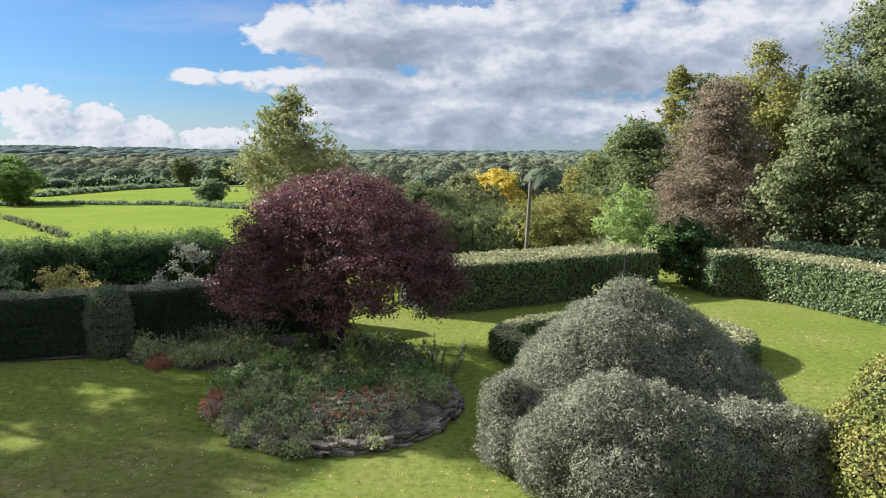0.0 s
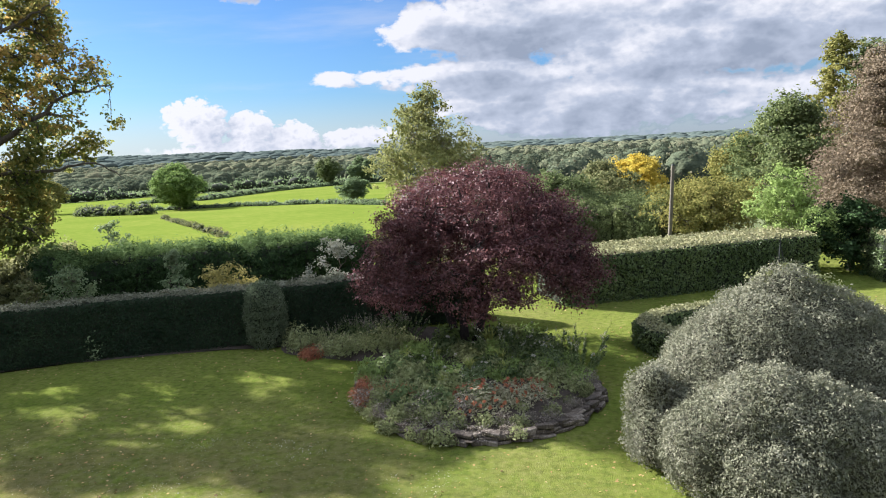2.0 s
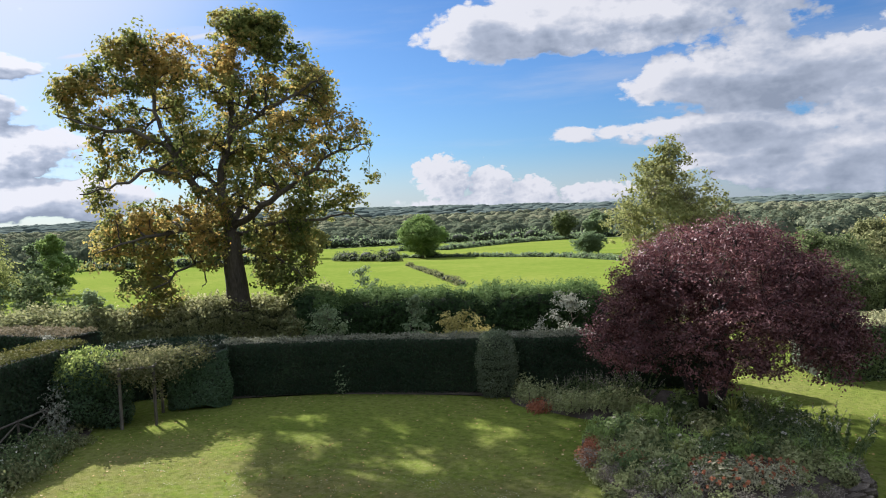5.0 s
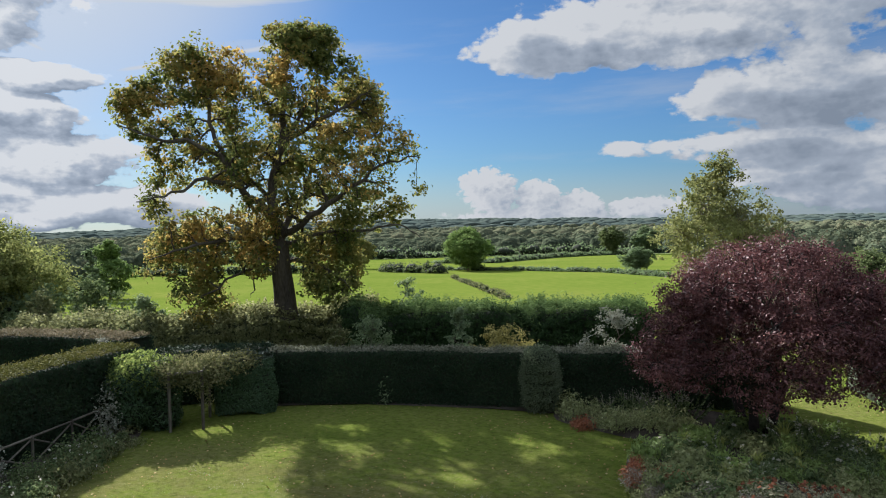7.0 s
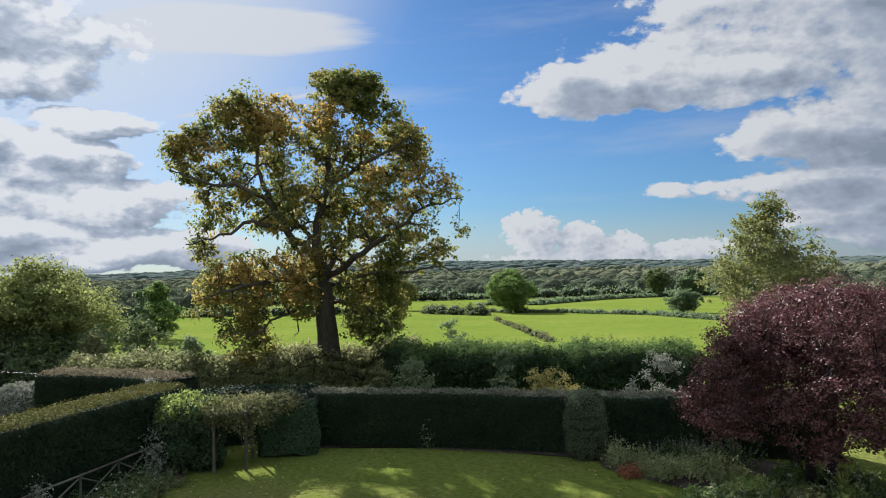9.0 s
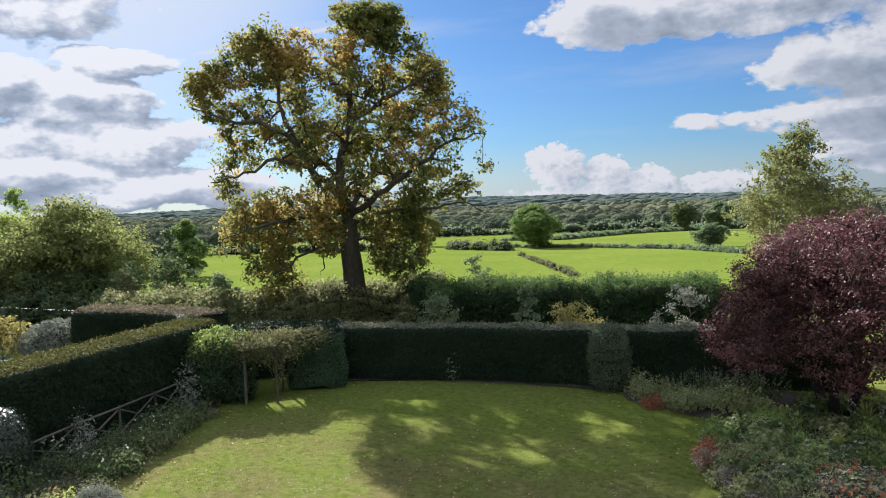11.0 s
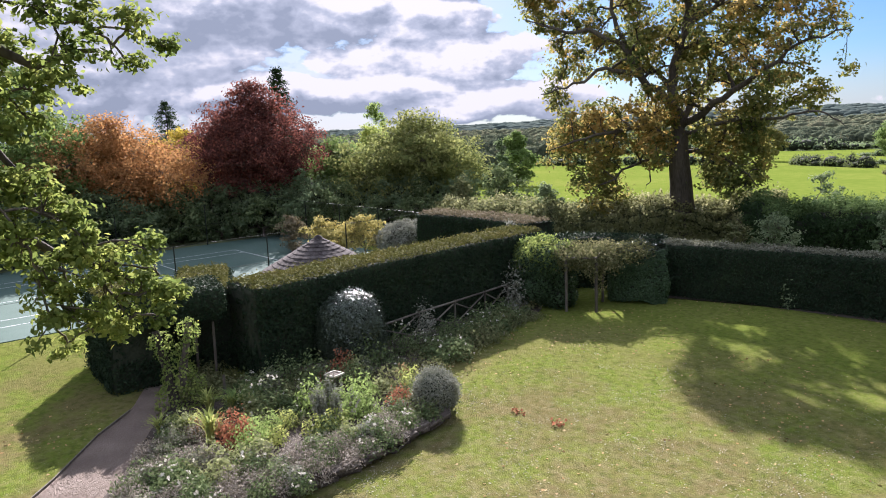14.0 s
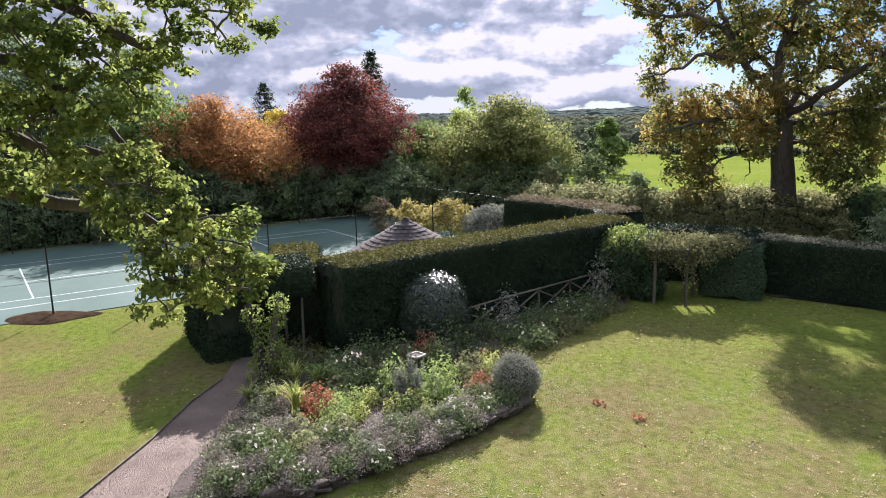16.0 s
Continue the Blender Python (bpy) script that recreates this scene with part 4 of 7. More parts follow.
def oak_crown(seed):
    """Blobs of a broad uneven dome: half widths by height, with open air between the boughs."""
    rng = np.random.default_rng(seed)
    high = (2.2, 3.1, 4.5, 5.9, 7.3, 8.1, 8.9, 10.0, 11.5, 13.0, 13.8, 14.9, 16.7, 17.8, 18.8, 19.6)
    left = (-6.0, -6.9, -6.3, -8.2, -7.6, -6.4, -9.0, -8.2, -7.6, -8.6, -10.0, -9.3, -7.7, -5.6, -1.0, -0.4)
    right = (3.0, 4.3, 4.4, 4.4, 3.8, 7.6, 8.2, 8.3, 8.2, 7.4, 6.8, 6.1, 4.8, 3.7, 3.1, 2.6)
    # open places: across, up, half width, half height
    gaps = ((-4.6, 9.1, 2.1, 0.85), (-1.5, 4.7, 1.0, 0.7), (-1.2, 10.8, 0.7, 0.5), (3.0, 8.4, 1.7, 0.5), (5.4, 8.6, 1.3, 0.45), (-6.6, 4.2, 1.2, 0.5), (-1.9, 18.3, 1.1, 1.3), (-4.2, 13.0, 0.7, 0.45), (0.7, 15.8, 0.5, 0.6), (3.4, 10.7, 0.7, 0.4))
    out = []
    while len(out) < 430:
        z = rng.uniform(2.2, 19.6)
        lo, hi = np.interp(z, high, left), np.interp(z, high, right)
        x = rng.uniform(lo, hi)
        r = rng.uniform(0.55, 1.05)
        mid, half = (lo + hi) / 2, (hi - lo) / 2
        room = 4.9 * math.sqrt(max(0.06, 1 - ((x - mid) / half) ** 2)) * np.interp(z, (2.2, 5, 9, 13, 16, 19.6), (0.5, 0.75, 1.0, 0.9, 0.5, 0.3))
        y = room * rng.choice((-1, 1)) * rng.random() ** 0.85
        if x < -3.0 and y < 0:
            y *= 0.35
        if z < 7.0 and abs(x + 0.3) < 1.0 and y < 2.0:
            continue
        if z < 5.4 and (-3.3 < x < 0.9 or rng.random() < 0.45):
            continue
        if any(((x - gx) / gw) ** 2 + ((z - gz) / gh) ** 2 < 1.0 for gx, gz, gw, gh in gaps):
            continue
        if noise.noise(Vector((x, y, z)) * 0.4 + Vector((4, 1, 7))) < -0.36:
            continue
        x = min(max(x, lo + r * 0.7), hi - r * 0.7)
        out.append((x, y, min(z, 19.5 - r * 0.7), r))
    # leafy inside, set behind the front boughs to look full from the camera
    while len(out) < 560:
        x, z = rng.uniform(-4.6, 6.0), rng.uniform(8.6, 16.4)
        if any(((x - gx) / gw) ** 2 + ((z - gz) / gh) ** 2 < 0.8 for gx, gz, gw, gh in gaps):
            continue
        out.append((x, rng.uniform(0.3, 3.6), z, rng.uniform(0.5, 0.9)))
    # heavy masses on the low boughs
    for x0, x1, z0, z1, count in ((-7.9, -1.2, 5.2, 7.9, 58), (0.8, 4.3, 3.4, 7.4, 44), (-6.4, -3.6, 2.8, 4.6, 14)):
        for _ in range(count):
            out.append((rng.uniform(x0, x1), rng.uniform(-2.6, 3.0), rng.uniform(z0, z1), rng.uniform(0.5, 0.85)))
    return out


OAK_BOUGHS = [
    (((-0.45, 0, 6.6), (-0.8, 0.1, 8.4), (-0.6, 0.3, 10.8), (-0.1, 0.4, 12.6), (0.1, 0.2, 15.0), (0.3, 0, 17.6), (0.5, 0, 19.0)), 0.37, 0.04),
    (((-0.7, 0, 8.0), (-2.4, -0.8, 9.7), (-3.5, -1.3, 11.4), (-4.7, -1.6, 12.2), (-7.2, -1.4, 12.6), (-9.0, -1.0, 13.3)), 0.25, 0.03),
    (((-2.6, -0.9, 9.8), (-4.4, -2.0, 10.2), (-6.0, -2.4, 9.4), (-8.0, -2.2, 9.0)), 0.15, 0.03),
    (((-3.3, -1.2, 11.2), (-4.2, -0.4, 13.8), (-4.6, 0.2, 16.2), (-4.9, 0.2, 17.6)), 0.15, 0.03),
    (((-0.4, 0, 6.8), (1.4, -1.2, 7.9), (3.4, -2.2, 9.4), (5.4, -2.6, 10.9), (7.6, -2.4, 11.4)), 0.24, 0.03),
    (((-0.3, 0, 6.2), (-2.4, -1.5, 6.9), (-4.8, -2.4, 6.6), (-7.2, -2.6, 5.9)), 0.19, 0.03),
    (((0.0, 0.1, 12.4), (1.9, -0.8, 13.6), (4.2, -1.4, 14.9), (5.4, -1.4, 15.6)), 0.16, 0.03),
    (((0.0, 0.1, 12.6), (1.6, 0.8, 15.0), (2.4, 0.8, 17.4), (2.6, 0.6, 18.9)), 0.13, 0.03),
    (((-0.3, 0.2, 7.2), (0.8, 2.2, 9.0), (1.8, 4.4, 11.4), (2.4, 5.2, 13.0)), 0.21, 0.03),
    (((-0.5, 0.2, 8.4), (-2.2, 2.6, 10.6), (-3.8, 4.4, 12.4)), 0.18, 0.03),
    (((-0.1, -0.1, 6.4), (2.0, -1.8, 7.0), (4.6, -2.8, 7.3), (6.4, -3.0, 7.5), (7.6, -3.0, 6.6)), 0.13, 0.02),
    (((-0.1, 0, 4.6), (-1.6, -0.8, 4.9), (-1.9, -1.0, 4.2), (-2.2, -1.2, 3.4)), 0.10, 0.02),
    (((-0.2, 0, 5.4), (-2.6, -1.2, 5.0), (-4.4, -1.8, 3.8), (-5.4, -2.0, 2.9)), 0.11, 0.02),
    (((0.1, 0, 5.4), (1.6, -1.0, 5.2), (3.0, -1.4, 4.4), (3.8, -1.4, 3.4)), 0.12, 0.02),
]
# gold turned leaves, placed to fit the camera's view: across, deep, up, reach
OAK_TURNED = [(-2.3, -2.4, 7.3, 2.1), (-5.8, -2.4, 6.8, 2.0), (-3.0, -1.5, 16.6, 1.9), (0.0, -1.2, 16.6, 1.4), (2.5, -2.5, 13.8, 2.0), (6.0, -1.5, 12.8, 1.9), (3.2, -3.0, 11.0, 1.6), (5.0, -2.6, 9.6, 1.3), (-7.0, -1.0, 14.4, 1.2)]
tree("oak_tree", from_house(44.6, 44.7), oak_crown(4), LEAF["oak"], 0.74, "mature oak turning gold in autumn", clump=0.5, clumps=3.0, per=17, size=0.225, width=0.62, fork=0.345, face=44.6, twigs=0.5, wander=0.24, lean=(-0.45, 0), bark=OAK_BARK, boughs=OAK_BOUGHS, turned_leaf=LEAF["oak_gold"], turned_at=OAK_TURNED)
tree("field_maple", from_house(11.6, 62, -0.2), crown(11.0, 1.6, 12.8, 46, 8, 0.7), LEAF["ash"], 0.26, "airy half-bare tree with yellow-green leaves", clump=0.6, clumps=1.6, per=20, size=0.25, fork=0.3, wander=0.22, twigs=0.6)
GREEN_WOOD = [
    ("brown_tree", -20.6, 50, 9.2, 0.2, 12.8, "brown", "dense pointed tree with brown dying leaves", 70, 0.42, 0.16, 4.0),
    ("chestnut_tree", -27.9, 47, 9.5, 0.2, 12.4, "chestnut", "large leafy green tree beside the hedge", 56, 1.0, 0.27, 3.0),
    ("lime_tree", -23.5, 62, 11, 3, 15.8, "gold", "tall yellow-green tree in the wood", 40, 1.0, 0.28, 2.4),
    ("ash_tree", -31.5, 53, 13.5, 2, 19.0, "chestnut", "tall pale green tree in the wood", 60, 1.0, 0.27, 2.6),
    ("lime_tree", -19.6, 66, 9, 2, 14.4, "wood_green", "green tree behind the brown one", 30, 0.9, 0.28, 2.2),
    ("young_oak", -17.6, 64, 7.0, 3, 14.8, "gold", "thin tree with a bare branch at its top", 24, 1.0, 0.28, 1.8),
    ("holm_oak", -14.6, 58, 9.6, 0.0, 10.0, "wood_green", "dark green rounded tree behind the hedge", 34, 0.9, 0.26, 2.6),
    ("robinia", -15.0, 42, 5.4, 0.0, 6.0, "bright", "bright green feathery young tree", 20, 0.9, 0.16, 3.2),
    ("cypress_shrub", -18.6, 42, 5.6, 0.0, 3.9, "conifer", "dark green spreading shrub at the hedge corner", 22, 0.8, 0.2, 3.0),
    ("gold_shrub", -9.2, 52, 8.8, 0.0, 4.8, "gold", "large rounded golden-green shrub", 34, 0.8, 0.17, 3.2),
    ("yellow_maple", -4.2, 86, 8.5, 0.5, 6.6, "yellow", "small maple in bright autumn yellow", 24, 1.0, 0.3, 2.2),
    ("willow_tree", 2.4, 68, 9.0, 0.3, 5.0, "wood_green", "rounded grey-green willow behind the garden", 26, 0.9, 0.26, 2.4),
    ("willow_tree", -1.6, 76, 9.0, 0.3, 5.6, "hedgerow", "rounded olive-green tree behind the garden", 24, 0.9, 0.28, 2.2),
    ("gold_oak", -11.6, 78, 9.0, 0.5, 7.8, "gold", "golden-green tree beyond the garden", 26, 0.9, 0.3, 2.2),
    ("copper_beech", 77.4, 59, 12.8, 1.0, 11.6, "red", "copper-red beech tree behind the court", 58, 0.95, 0.24, 2.2),
    ("hazel_tree", 65.0, 58, 14.0, 0.0, 8.8, "hazel", "broad yellow-green tree behind the court", 50, 0.9, 0.26, 2.4),
    ("hazel_tree", 71.6, 61, 9.0, 0.0, 7.8, "green", "green rounded tree behind the court", 28, 0.9, 0.26, 2.4),
    ("birch_tree", 68.2, 78, 6.5, 2.0, 11.0, "bright", "pale green birch beyond the court", 22, 0.9, 0.26, 2.0),
    ("orange_maple", 87.4, 56, 13.4, 1.2, 9.0, "orange", "orange autumn maple behind the court", 38, 0.9, 0.23, 2.2),
    ("yellow_maple", 82.6, 74, 7.0, 2.0, 9.0, "yellow", "yellow autumn maple behind the court", 24, 1.0, 0.26, 2.2),
    ("dark_holly", 58.6, 100, 3.6, 0, 6.6, "dark", "dark holly at the field's corner", 16, 0.7, 0.3, 2.4),
    ("hazel_tree", 68.6, 66, 8.0, 0.5, 8.2, "lime", "pale yellow-green tree behind the court", 26, 0.9, 0.26, 2.4),
    ("dark_holly", 57.2, 104, 6.5, 0, 8.2, "green", "dark green tree at the field's corner", 22, 0.9, 0.35, 2.4),
    # the next two are made tall, hidden by the near oak, to shade the court
    ("green_tree", 92.5, 57, 11.0, 0.5, 12.5, "green", "green leafy tree behind the court", 34, 0.9, 0.28, 2.4),
    ("green_tree", 99.0, 56, 12.0, 0.5, 14.0, "dark", "dark green tree behind the court", 34, 0.9, 0.28, 2.4),
    ("green_tree", 76.0, 76, 10.0, 0.5, 7.4, "hedgerow", "olive-green tree behind the copper beech", 24, 0.9, 0.3, 2.2),
    ("lone_oak", 30.6, 163, 13.5, 0.4, 9.8, "green", "rounded oak standing alone in the field", 44, 1.15, 0.42, 2.2),
    ("gold_oak", 39.0, 195, 8.0, 0.2, 8.8, "gold", "golden tree in the field hedge", 26, 1.1, 0.42, 2.0),
    ("field_oak", 19.5, 330, 13.0, 1.0, 13.4, "wood_green", "large dark oak in the far field hedge", 34, 1.2, 0.7, 1.5),
    ("field_oak", 17.0, 330, 16.0, 1.0, 12.8, "dark", "large dark oak in the far field hedge", 34, 1.2, 0.7, 1.5),
    ("field_thorn", 17.6, 150, 9.0, 0.0, 4.6, "dark", "wide dark thorn bush in the field hedge", 30, 1.1, 0.32, 2.4),
]
for name, b, d, w, low, high, leaf, label, count, shape, size, dense in GREEN_WOOD:
    tree(name, from_house(b, d, terrain(*from_house(b, d).xy)), crown(w, low, high, count, int(d * 5 + abs(b) * 3), shape), LEAF[leaf], 0.12 + high * 0.012, label, size=size * 0.84, clumps=dense * (10 / w) ** 1.0 * 0.95, per=32, clump=0.05 * w + 0.1, fork=0.25, twigs=0.25 if d < 70 else 0.08)


def conifer(place, height, width, label):
    """A dark spire of whorled drooping boughs."""
    root = thing("spruce", place, label, "tree")
    v, f = tube([(0, 0, -0.3), (0, 0, height * 0.6), (0, 0, height)], [0.2, 0.1, 0.02], 7)
    part_from("trunk", v, f, DARK_BARK, root)
    pts, nor = [], []
    for z in np.arange(0.8, height, 0.62):
        reach = width / 2 * (1 - z / height) ** 0.7 * RNG.uniform(0.75, 1.1) + 0.15
        for k in range(9):
            a = RNG.random() * 6.283
            t = RNG.random((46, 1)) ** 0.65
            d = np.array([math.cos(a), math.sin(a), -0.1])
            spray = np.array([0, 0, z]) + d * t * reach * RNG.uniform(0.6, 1.2) + RNG.normal(0, 0.1, (46, 3)) * (0.6 + t)
            spray[:, 2] -= np.abs(RNG.normal(0, 0.22, 46))
            pts.append(spray)
            nor.append(np.tile((0, 0, 1.0), (46, 1)))
    v, f = leaves(np.concatenate(pts), np.concatenate(nor), 0.3, 0.4, 0.5)
    part_from("crown", v, f, LEAF["conifer"], root)


conifer(from_house(75.3, 84, terrain(*from_house(75.3, 84).xy)), 15.4, 10.0, "dark spruce standing behind the copper beech")
conifer(from_house(83.3, 112, terrain(*from_house(83.3, 112).xy)), 14.2, 11.0, "far dark spruce above the autumn trees")


def near_oak():
    """The bough of an oak that stands beside the house: heights and bearings of its leaf masses."""
    # masses above 12 degrees are out of view, added to shade the rest
    masses = [(98.5, 6, 0.8), (95.5, 4.5, 0.6), (92.4, 5.5, 0.55), (91.4, 3.4, 0.42), (89.2, 5.2, 0.5), (87.6, 7.5, 0.42), (85.0, 7.6, 0.36), (83.0, 6.4, 0.3), (85.6, 5.2, 0.22), (97.4, 0.7, 0.7), (94.6, 1.2, 0.5), (92.0, 1.6, 0.3), (100.3, -4.2, 0.5), (101.8, -1.5, 0.6), (97.4, -3.2, 0.42), (95.3, -4.0, 0.5), (92.8, -3.0, 0.4), (91.4, -5.2, 0.5), (89.4, -7.6, 0.42), (87.6, -8.8, 0.42), (85.6, -8.0, 0.3), (84.9, -10.0, 0.38), (84.0, -11.8, 0.33), (86.4, -11.2, 0.42), (88.6, -10.4, 0.48), (91.0, -9.0, 0.52), (93.4, -7.0, 0.48), (90.8, -11.8, 0.5), (92.4, -12.8, 0.32), (91.4, -14.2, 0.26), (89.2, -13.2, 0.36), (87.2, -12.8, 0.32), (85.2, -13.0, 0.22), (92.6, -10.4, 0.36), (94.8, -6.4, 0.36), (103, 7, 0.9), (104, 1, 0.9), (94.5, 8.5, 0.5), (90.5, 8.6, 0.4), (84, 14, 0.8), (88, 14, 0.9), (92, 13.5, 0.9), (96, 13, 0.9), (80, 17, 0.8), (85, 19, 0.9), (90, 19, 1.0), (95, 18.5, 1.0), (100, 14, 1.0), (83, 24, 0.9), (89, 25, 1.0), (96, 25, 1.1), (102, 21, 1.1)]
    foot = from_house(118, 13.5)
    blobs = []
    for b, e, r in masses:
        d = 12.0 + RNG.uniform(-0.7, 0.7)
        p = from_house(b, d, EYE + d * math.tan(radians(e)))
        blobs.append((p.x - foot.x, p.y - foot.y, p.z, r))
    for b, e in ((108, -4), (107, 3), (110, 6)):
        p = from_house(b, 12.8, EYE + 12.8 * math.tan(radians(e)))
        blobs.append((p.x - foot.x, p.y - foot.y, p.z, 0.8))
    root = tree("near_oak_tree", foot, blobs, LEAF["near_oak"], 0.4, "oak with long leafy boughs hanging over the path", clump=0.22, clumps=15, per=36, size=0.112, fork=0.6, twigs=0.5, wander=0.25, width=0.58)
    for line in (((112, 2), (101.5, -0.2), (97.5, -1.6), (94.5, -1.9), (91.5, -4.6)), ((112, 3), (99.5, 4.2), (96.6, 1.8), (94.0, -0.6), (92.4, -2.4)), ((110, -1), (98.0, -5.6), (93.5, -6.6), (89.5, -8.6), (86.0, -10.5)), ((108, 9), (97.0, 7.4), (91.5, 5.4), (87.5, 6.2))):
        way = [from_house(q, 12.2, EYE + 12.2 * math.tan(radians(e))) - foot for q, e in line]
        way = bumpy(np.array([tuple(w) for w in way]), 0.6, 0.12)
        fine = np.array([way[k] + (way[k + 1] - way[k]) * t for k in range(len(way) - 1) for t in (0.0, 0.33, 0.66)] + [way[-1]])
        fine += RNG.normal(0, 0.035, fine.shape)
        part_from("bough", *tube(fine, np.linspace(0.13, 0.03, len(fine)), 8), OAK_BARK, root, smooth=True)


near_oak()

# ---- shrubs between the garden and the fields ----
SHRUBS = [
    ("silver_shrub", 19.8, 33.5, 1.5, 3.4, "silver", "silver-leaved shrub behind the yew hedge", 0.11),
    ("variegated_shrub", 28.2, 32.8, 1.9, 2.5, "yellow_shrub", "yellow variegated shrub behind the yew hedge", 0.13),
    ("green_shrub", 31.4, 32.8, 0.9, 3.1, "willow", "pale green shrub behind the yew hedge", 0.13),
    ("green_shrub", 38.3, 38, 1.3, 2.6, "willow", "pale green shrub under the oak", 0.13),
    ("green_shrub", 35.5, 43.5, 1.5, 3.9, "willow", "pale feathery shrub rising above the hedge", 0.16),
    ("green_shrub", 41.0, 38, 1.0, 2.2, "hedgerow", "olive shrub beside the oak trunk", 0.13),
    ("yellow_shrub", 72.2, 43.5, 1.7, 2.1, "yellow_shrub", "yellow-leaved shrub at the end of the court", 0.16),
    ("yellow_shrub", 69.4, 43.0, 1.7, 2.2, "yellow_shrub", "yellow-leaved shrub beside the silver one", 0.16),
    ("rose_shrub", 75.0, 46, 1.4, 2.0, "beech_top", "brown and green shrub beside the court", 0.14),
    ("purple_shrub", 57.5, 33, 1.1, 2.7, "silver", "grey shrub behind the hedge corner", 0.1),
    ("hazel_shrub", 61.5, 49, 2.2, 3.4, "hedgerow", "loose hazel shrub in the hedge", 0.2),
    ("hazel_shrub", 55.0, 46, 1.8, 3.1, "willow", "loose pale shrub in the hedge", 0.18),
]
for name, b, d, w, h, leaf, label, size in SHRUBS:
    shrub = tree(name, from_house(b, d), crown(w * 2.2, 0.0, h * 1.2, 20, int(b * 10), 0.7), LEAF[leaf], 0.06, label, size=size * 0.9, clumps=7.5 / w, per=34, clump=0.14 * w + 0.08, fork=0.2, twigs=0.3, wander=0.2)
    tagged(shrub, category="shrub")

bush("silver_shrub", from_house(66.3, 41), [(0, 0, 0.9), (0.5, 0.2, 0.8), (-0.5, 0, 0.8), (0, 0.3, 1.2)], [1.25, 1.2, 1.25, 1.0], LEAF["silver"], "rounded silver shrub at the end of the court", size=0.1, cover=1.6, knobs=1.0, inner=GREY_CORE)

for k, bearing in enumerate(np.arange(105, 58, -3.1)):
    rng = np.random.default_rng(300 + k)
    d = np.interp(bearing, (58, 65, 75, 85, 95, 106), (50, 53.0, 54.5, 54.0, 50.0, 50.5)) + rng.uniform(-0.8, 0.8)
    high = rng.uniform(3.2, 4.8)
    kind = ("dark", "moss_green", "dark", "moss_green")[k % 4]
    shrub = tree("evergreen_shrub", from_house(bearing, d), crown(rng.uniform(5.4, 6.6), -0.3, high, 22, 300 + k, 0.75), LEAF[kind], 0.12, "tall dark shrub on the bank behind the court", size=0.2, clumps=1.5, per=28, clump=0.42, fork=0.2, twigs=0.1, group="shrubs behind the court")
    tagged(shrub, category="shrub")

# ---- field hedgerows ----


def hedgerow(points, height, width, leaf, label, gap=0.0, size=0.45):
    """A line of thorn bushes along a field edge."""
    root = thing("hedgerow", (0, 0, 0), label, "hedge")
    pts, nor, cores = [], [], []
    v0, f0 = BALLS[2]
    pts3 = [from_house(b, d) for b, d in points]
    for a, b in zip(pts3, pts3[1:]):
        n = max(2, int((b - a).length / (width * 0.55)))
        for k in range(n):
            if RNG.random() < gap:
                continue
            p = a.lerp(b, (k + RNG.random() * 0.6) / n)
            h, w = height * RNG.uniform(0.5, 1.35), width * RNG.uniform(0.35, 0.75)
            z = terrain(p.x, p.y)
            c = np.array([p.x, p.y, z + h * 0.4])
            d = unit(RNG.normal(0, 1, (120, 3)))
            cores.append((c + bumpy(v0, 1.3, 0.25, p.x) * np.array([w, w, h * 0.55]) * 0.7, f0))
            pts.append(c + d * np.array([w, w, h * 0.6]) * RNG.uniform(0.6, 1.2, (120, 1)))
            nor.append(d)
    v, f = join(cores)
    tagged(part_from("inner_growth", v, f, SHADE_CORE, root, smooth=True), kind="stuff")
    v, f = leaves(np.concatenate(pts), np.concatenate(nor), size, 0.7)
    part_from("foliage", v, f, leaf, root)


hedgerow([(32.3, 138), (30.6, 105), (29.0, 86), (27.4, 74)], 0.7, 1.0, LEAF["hedgerow"], "broken line of small thorns across the field", 0.8, 0.2)
hedgerow([(60, 220), (48.5, 184), (40, 176)], 2.2, 4.0, LEAF["dark"], "dark thorn hedge along the field's far edge")
hedgerow([(37.5, 172), (32.4, 150)], 2.2, 3.4, LEAF["wood_green"], "grey-green thorn hedge along the field's far edge")
hedgerow([(32.4, 170), (27, 158), (20, 140), (15, 118)], 0.85, 1.6, LEAF["dark"], "dark thorn hedge along the field's far edge", 0.15, size=0.3)
hedgerow([(33, 230), (28.9, 222), (24, 280), (18.0, 345)], 1.7, 3.2, LEAF["dark"], "dark thorn hedge between two far fields", size=0.5)
hedgerow([(62, 345), (40, 350), (15, 360)], 4.5, 8.0, LEAF["dark"], "far dark hedge at the edge of the woods", size=1.0)

# ---- far woods ----


WOOD_CORE = surface_material("wood_canopy", [(0.034, 0.044, 0.028), (0.07, 0.085, 0.054), (0.105, 0.115, 0.07), (0.15, 0.135, 0.085)], 0.07, 0.7, 1.0, 1.0, 0.8, spec=0.0)
for n in WOOD_CORE.node_tree.nodes:
    if n.type == "BUMP":
        n.inputs["Distance"].default_value = 1.2


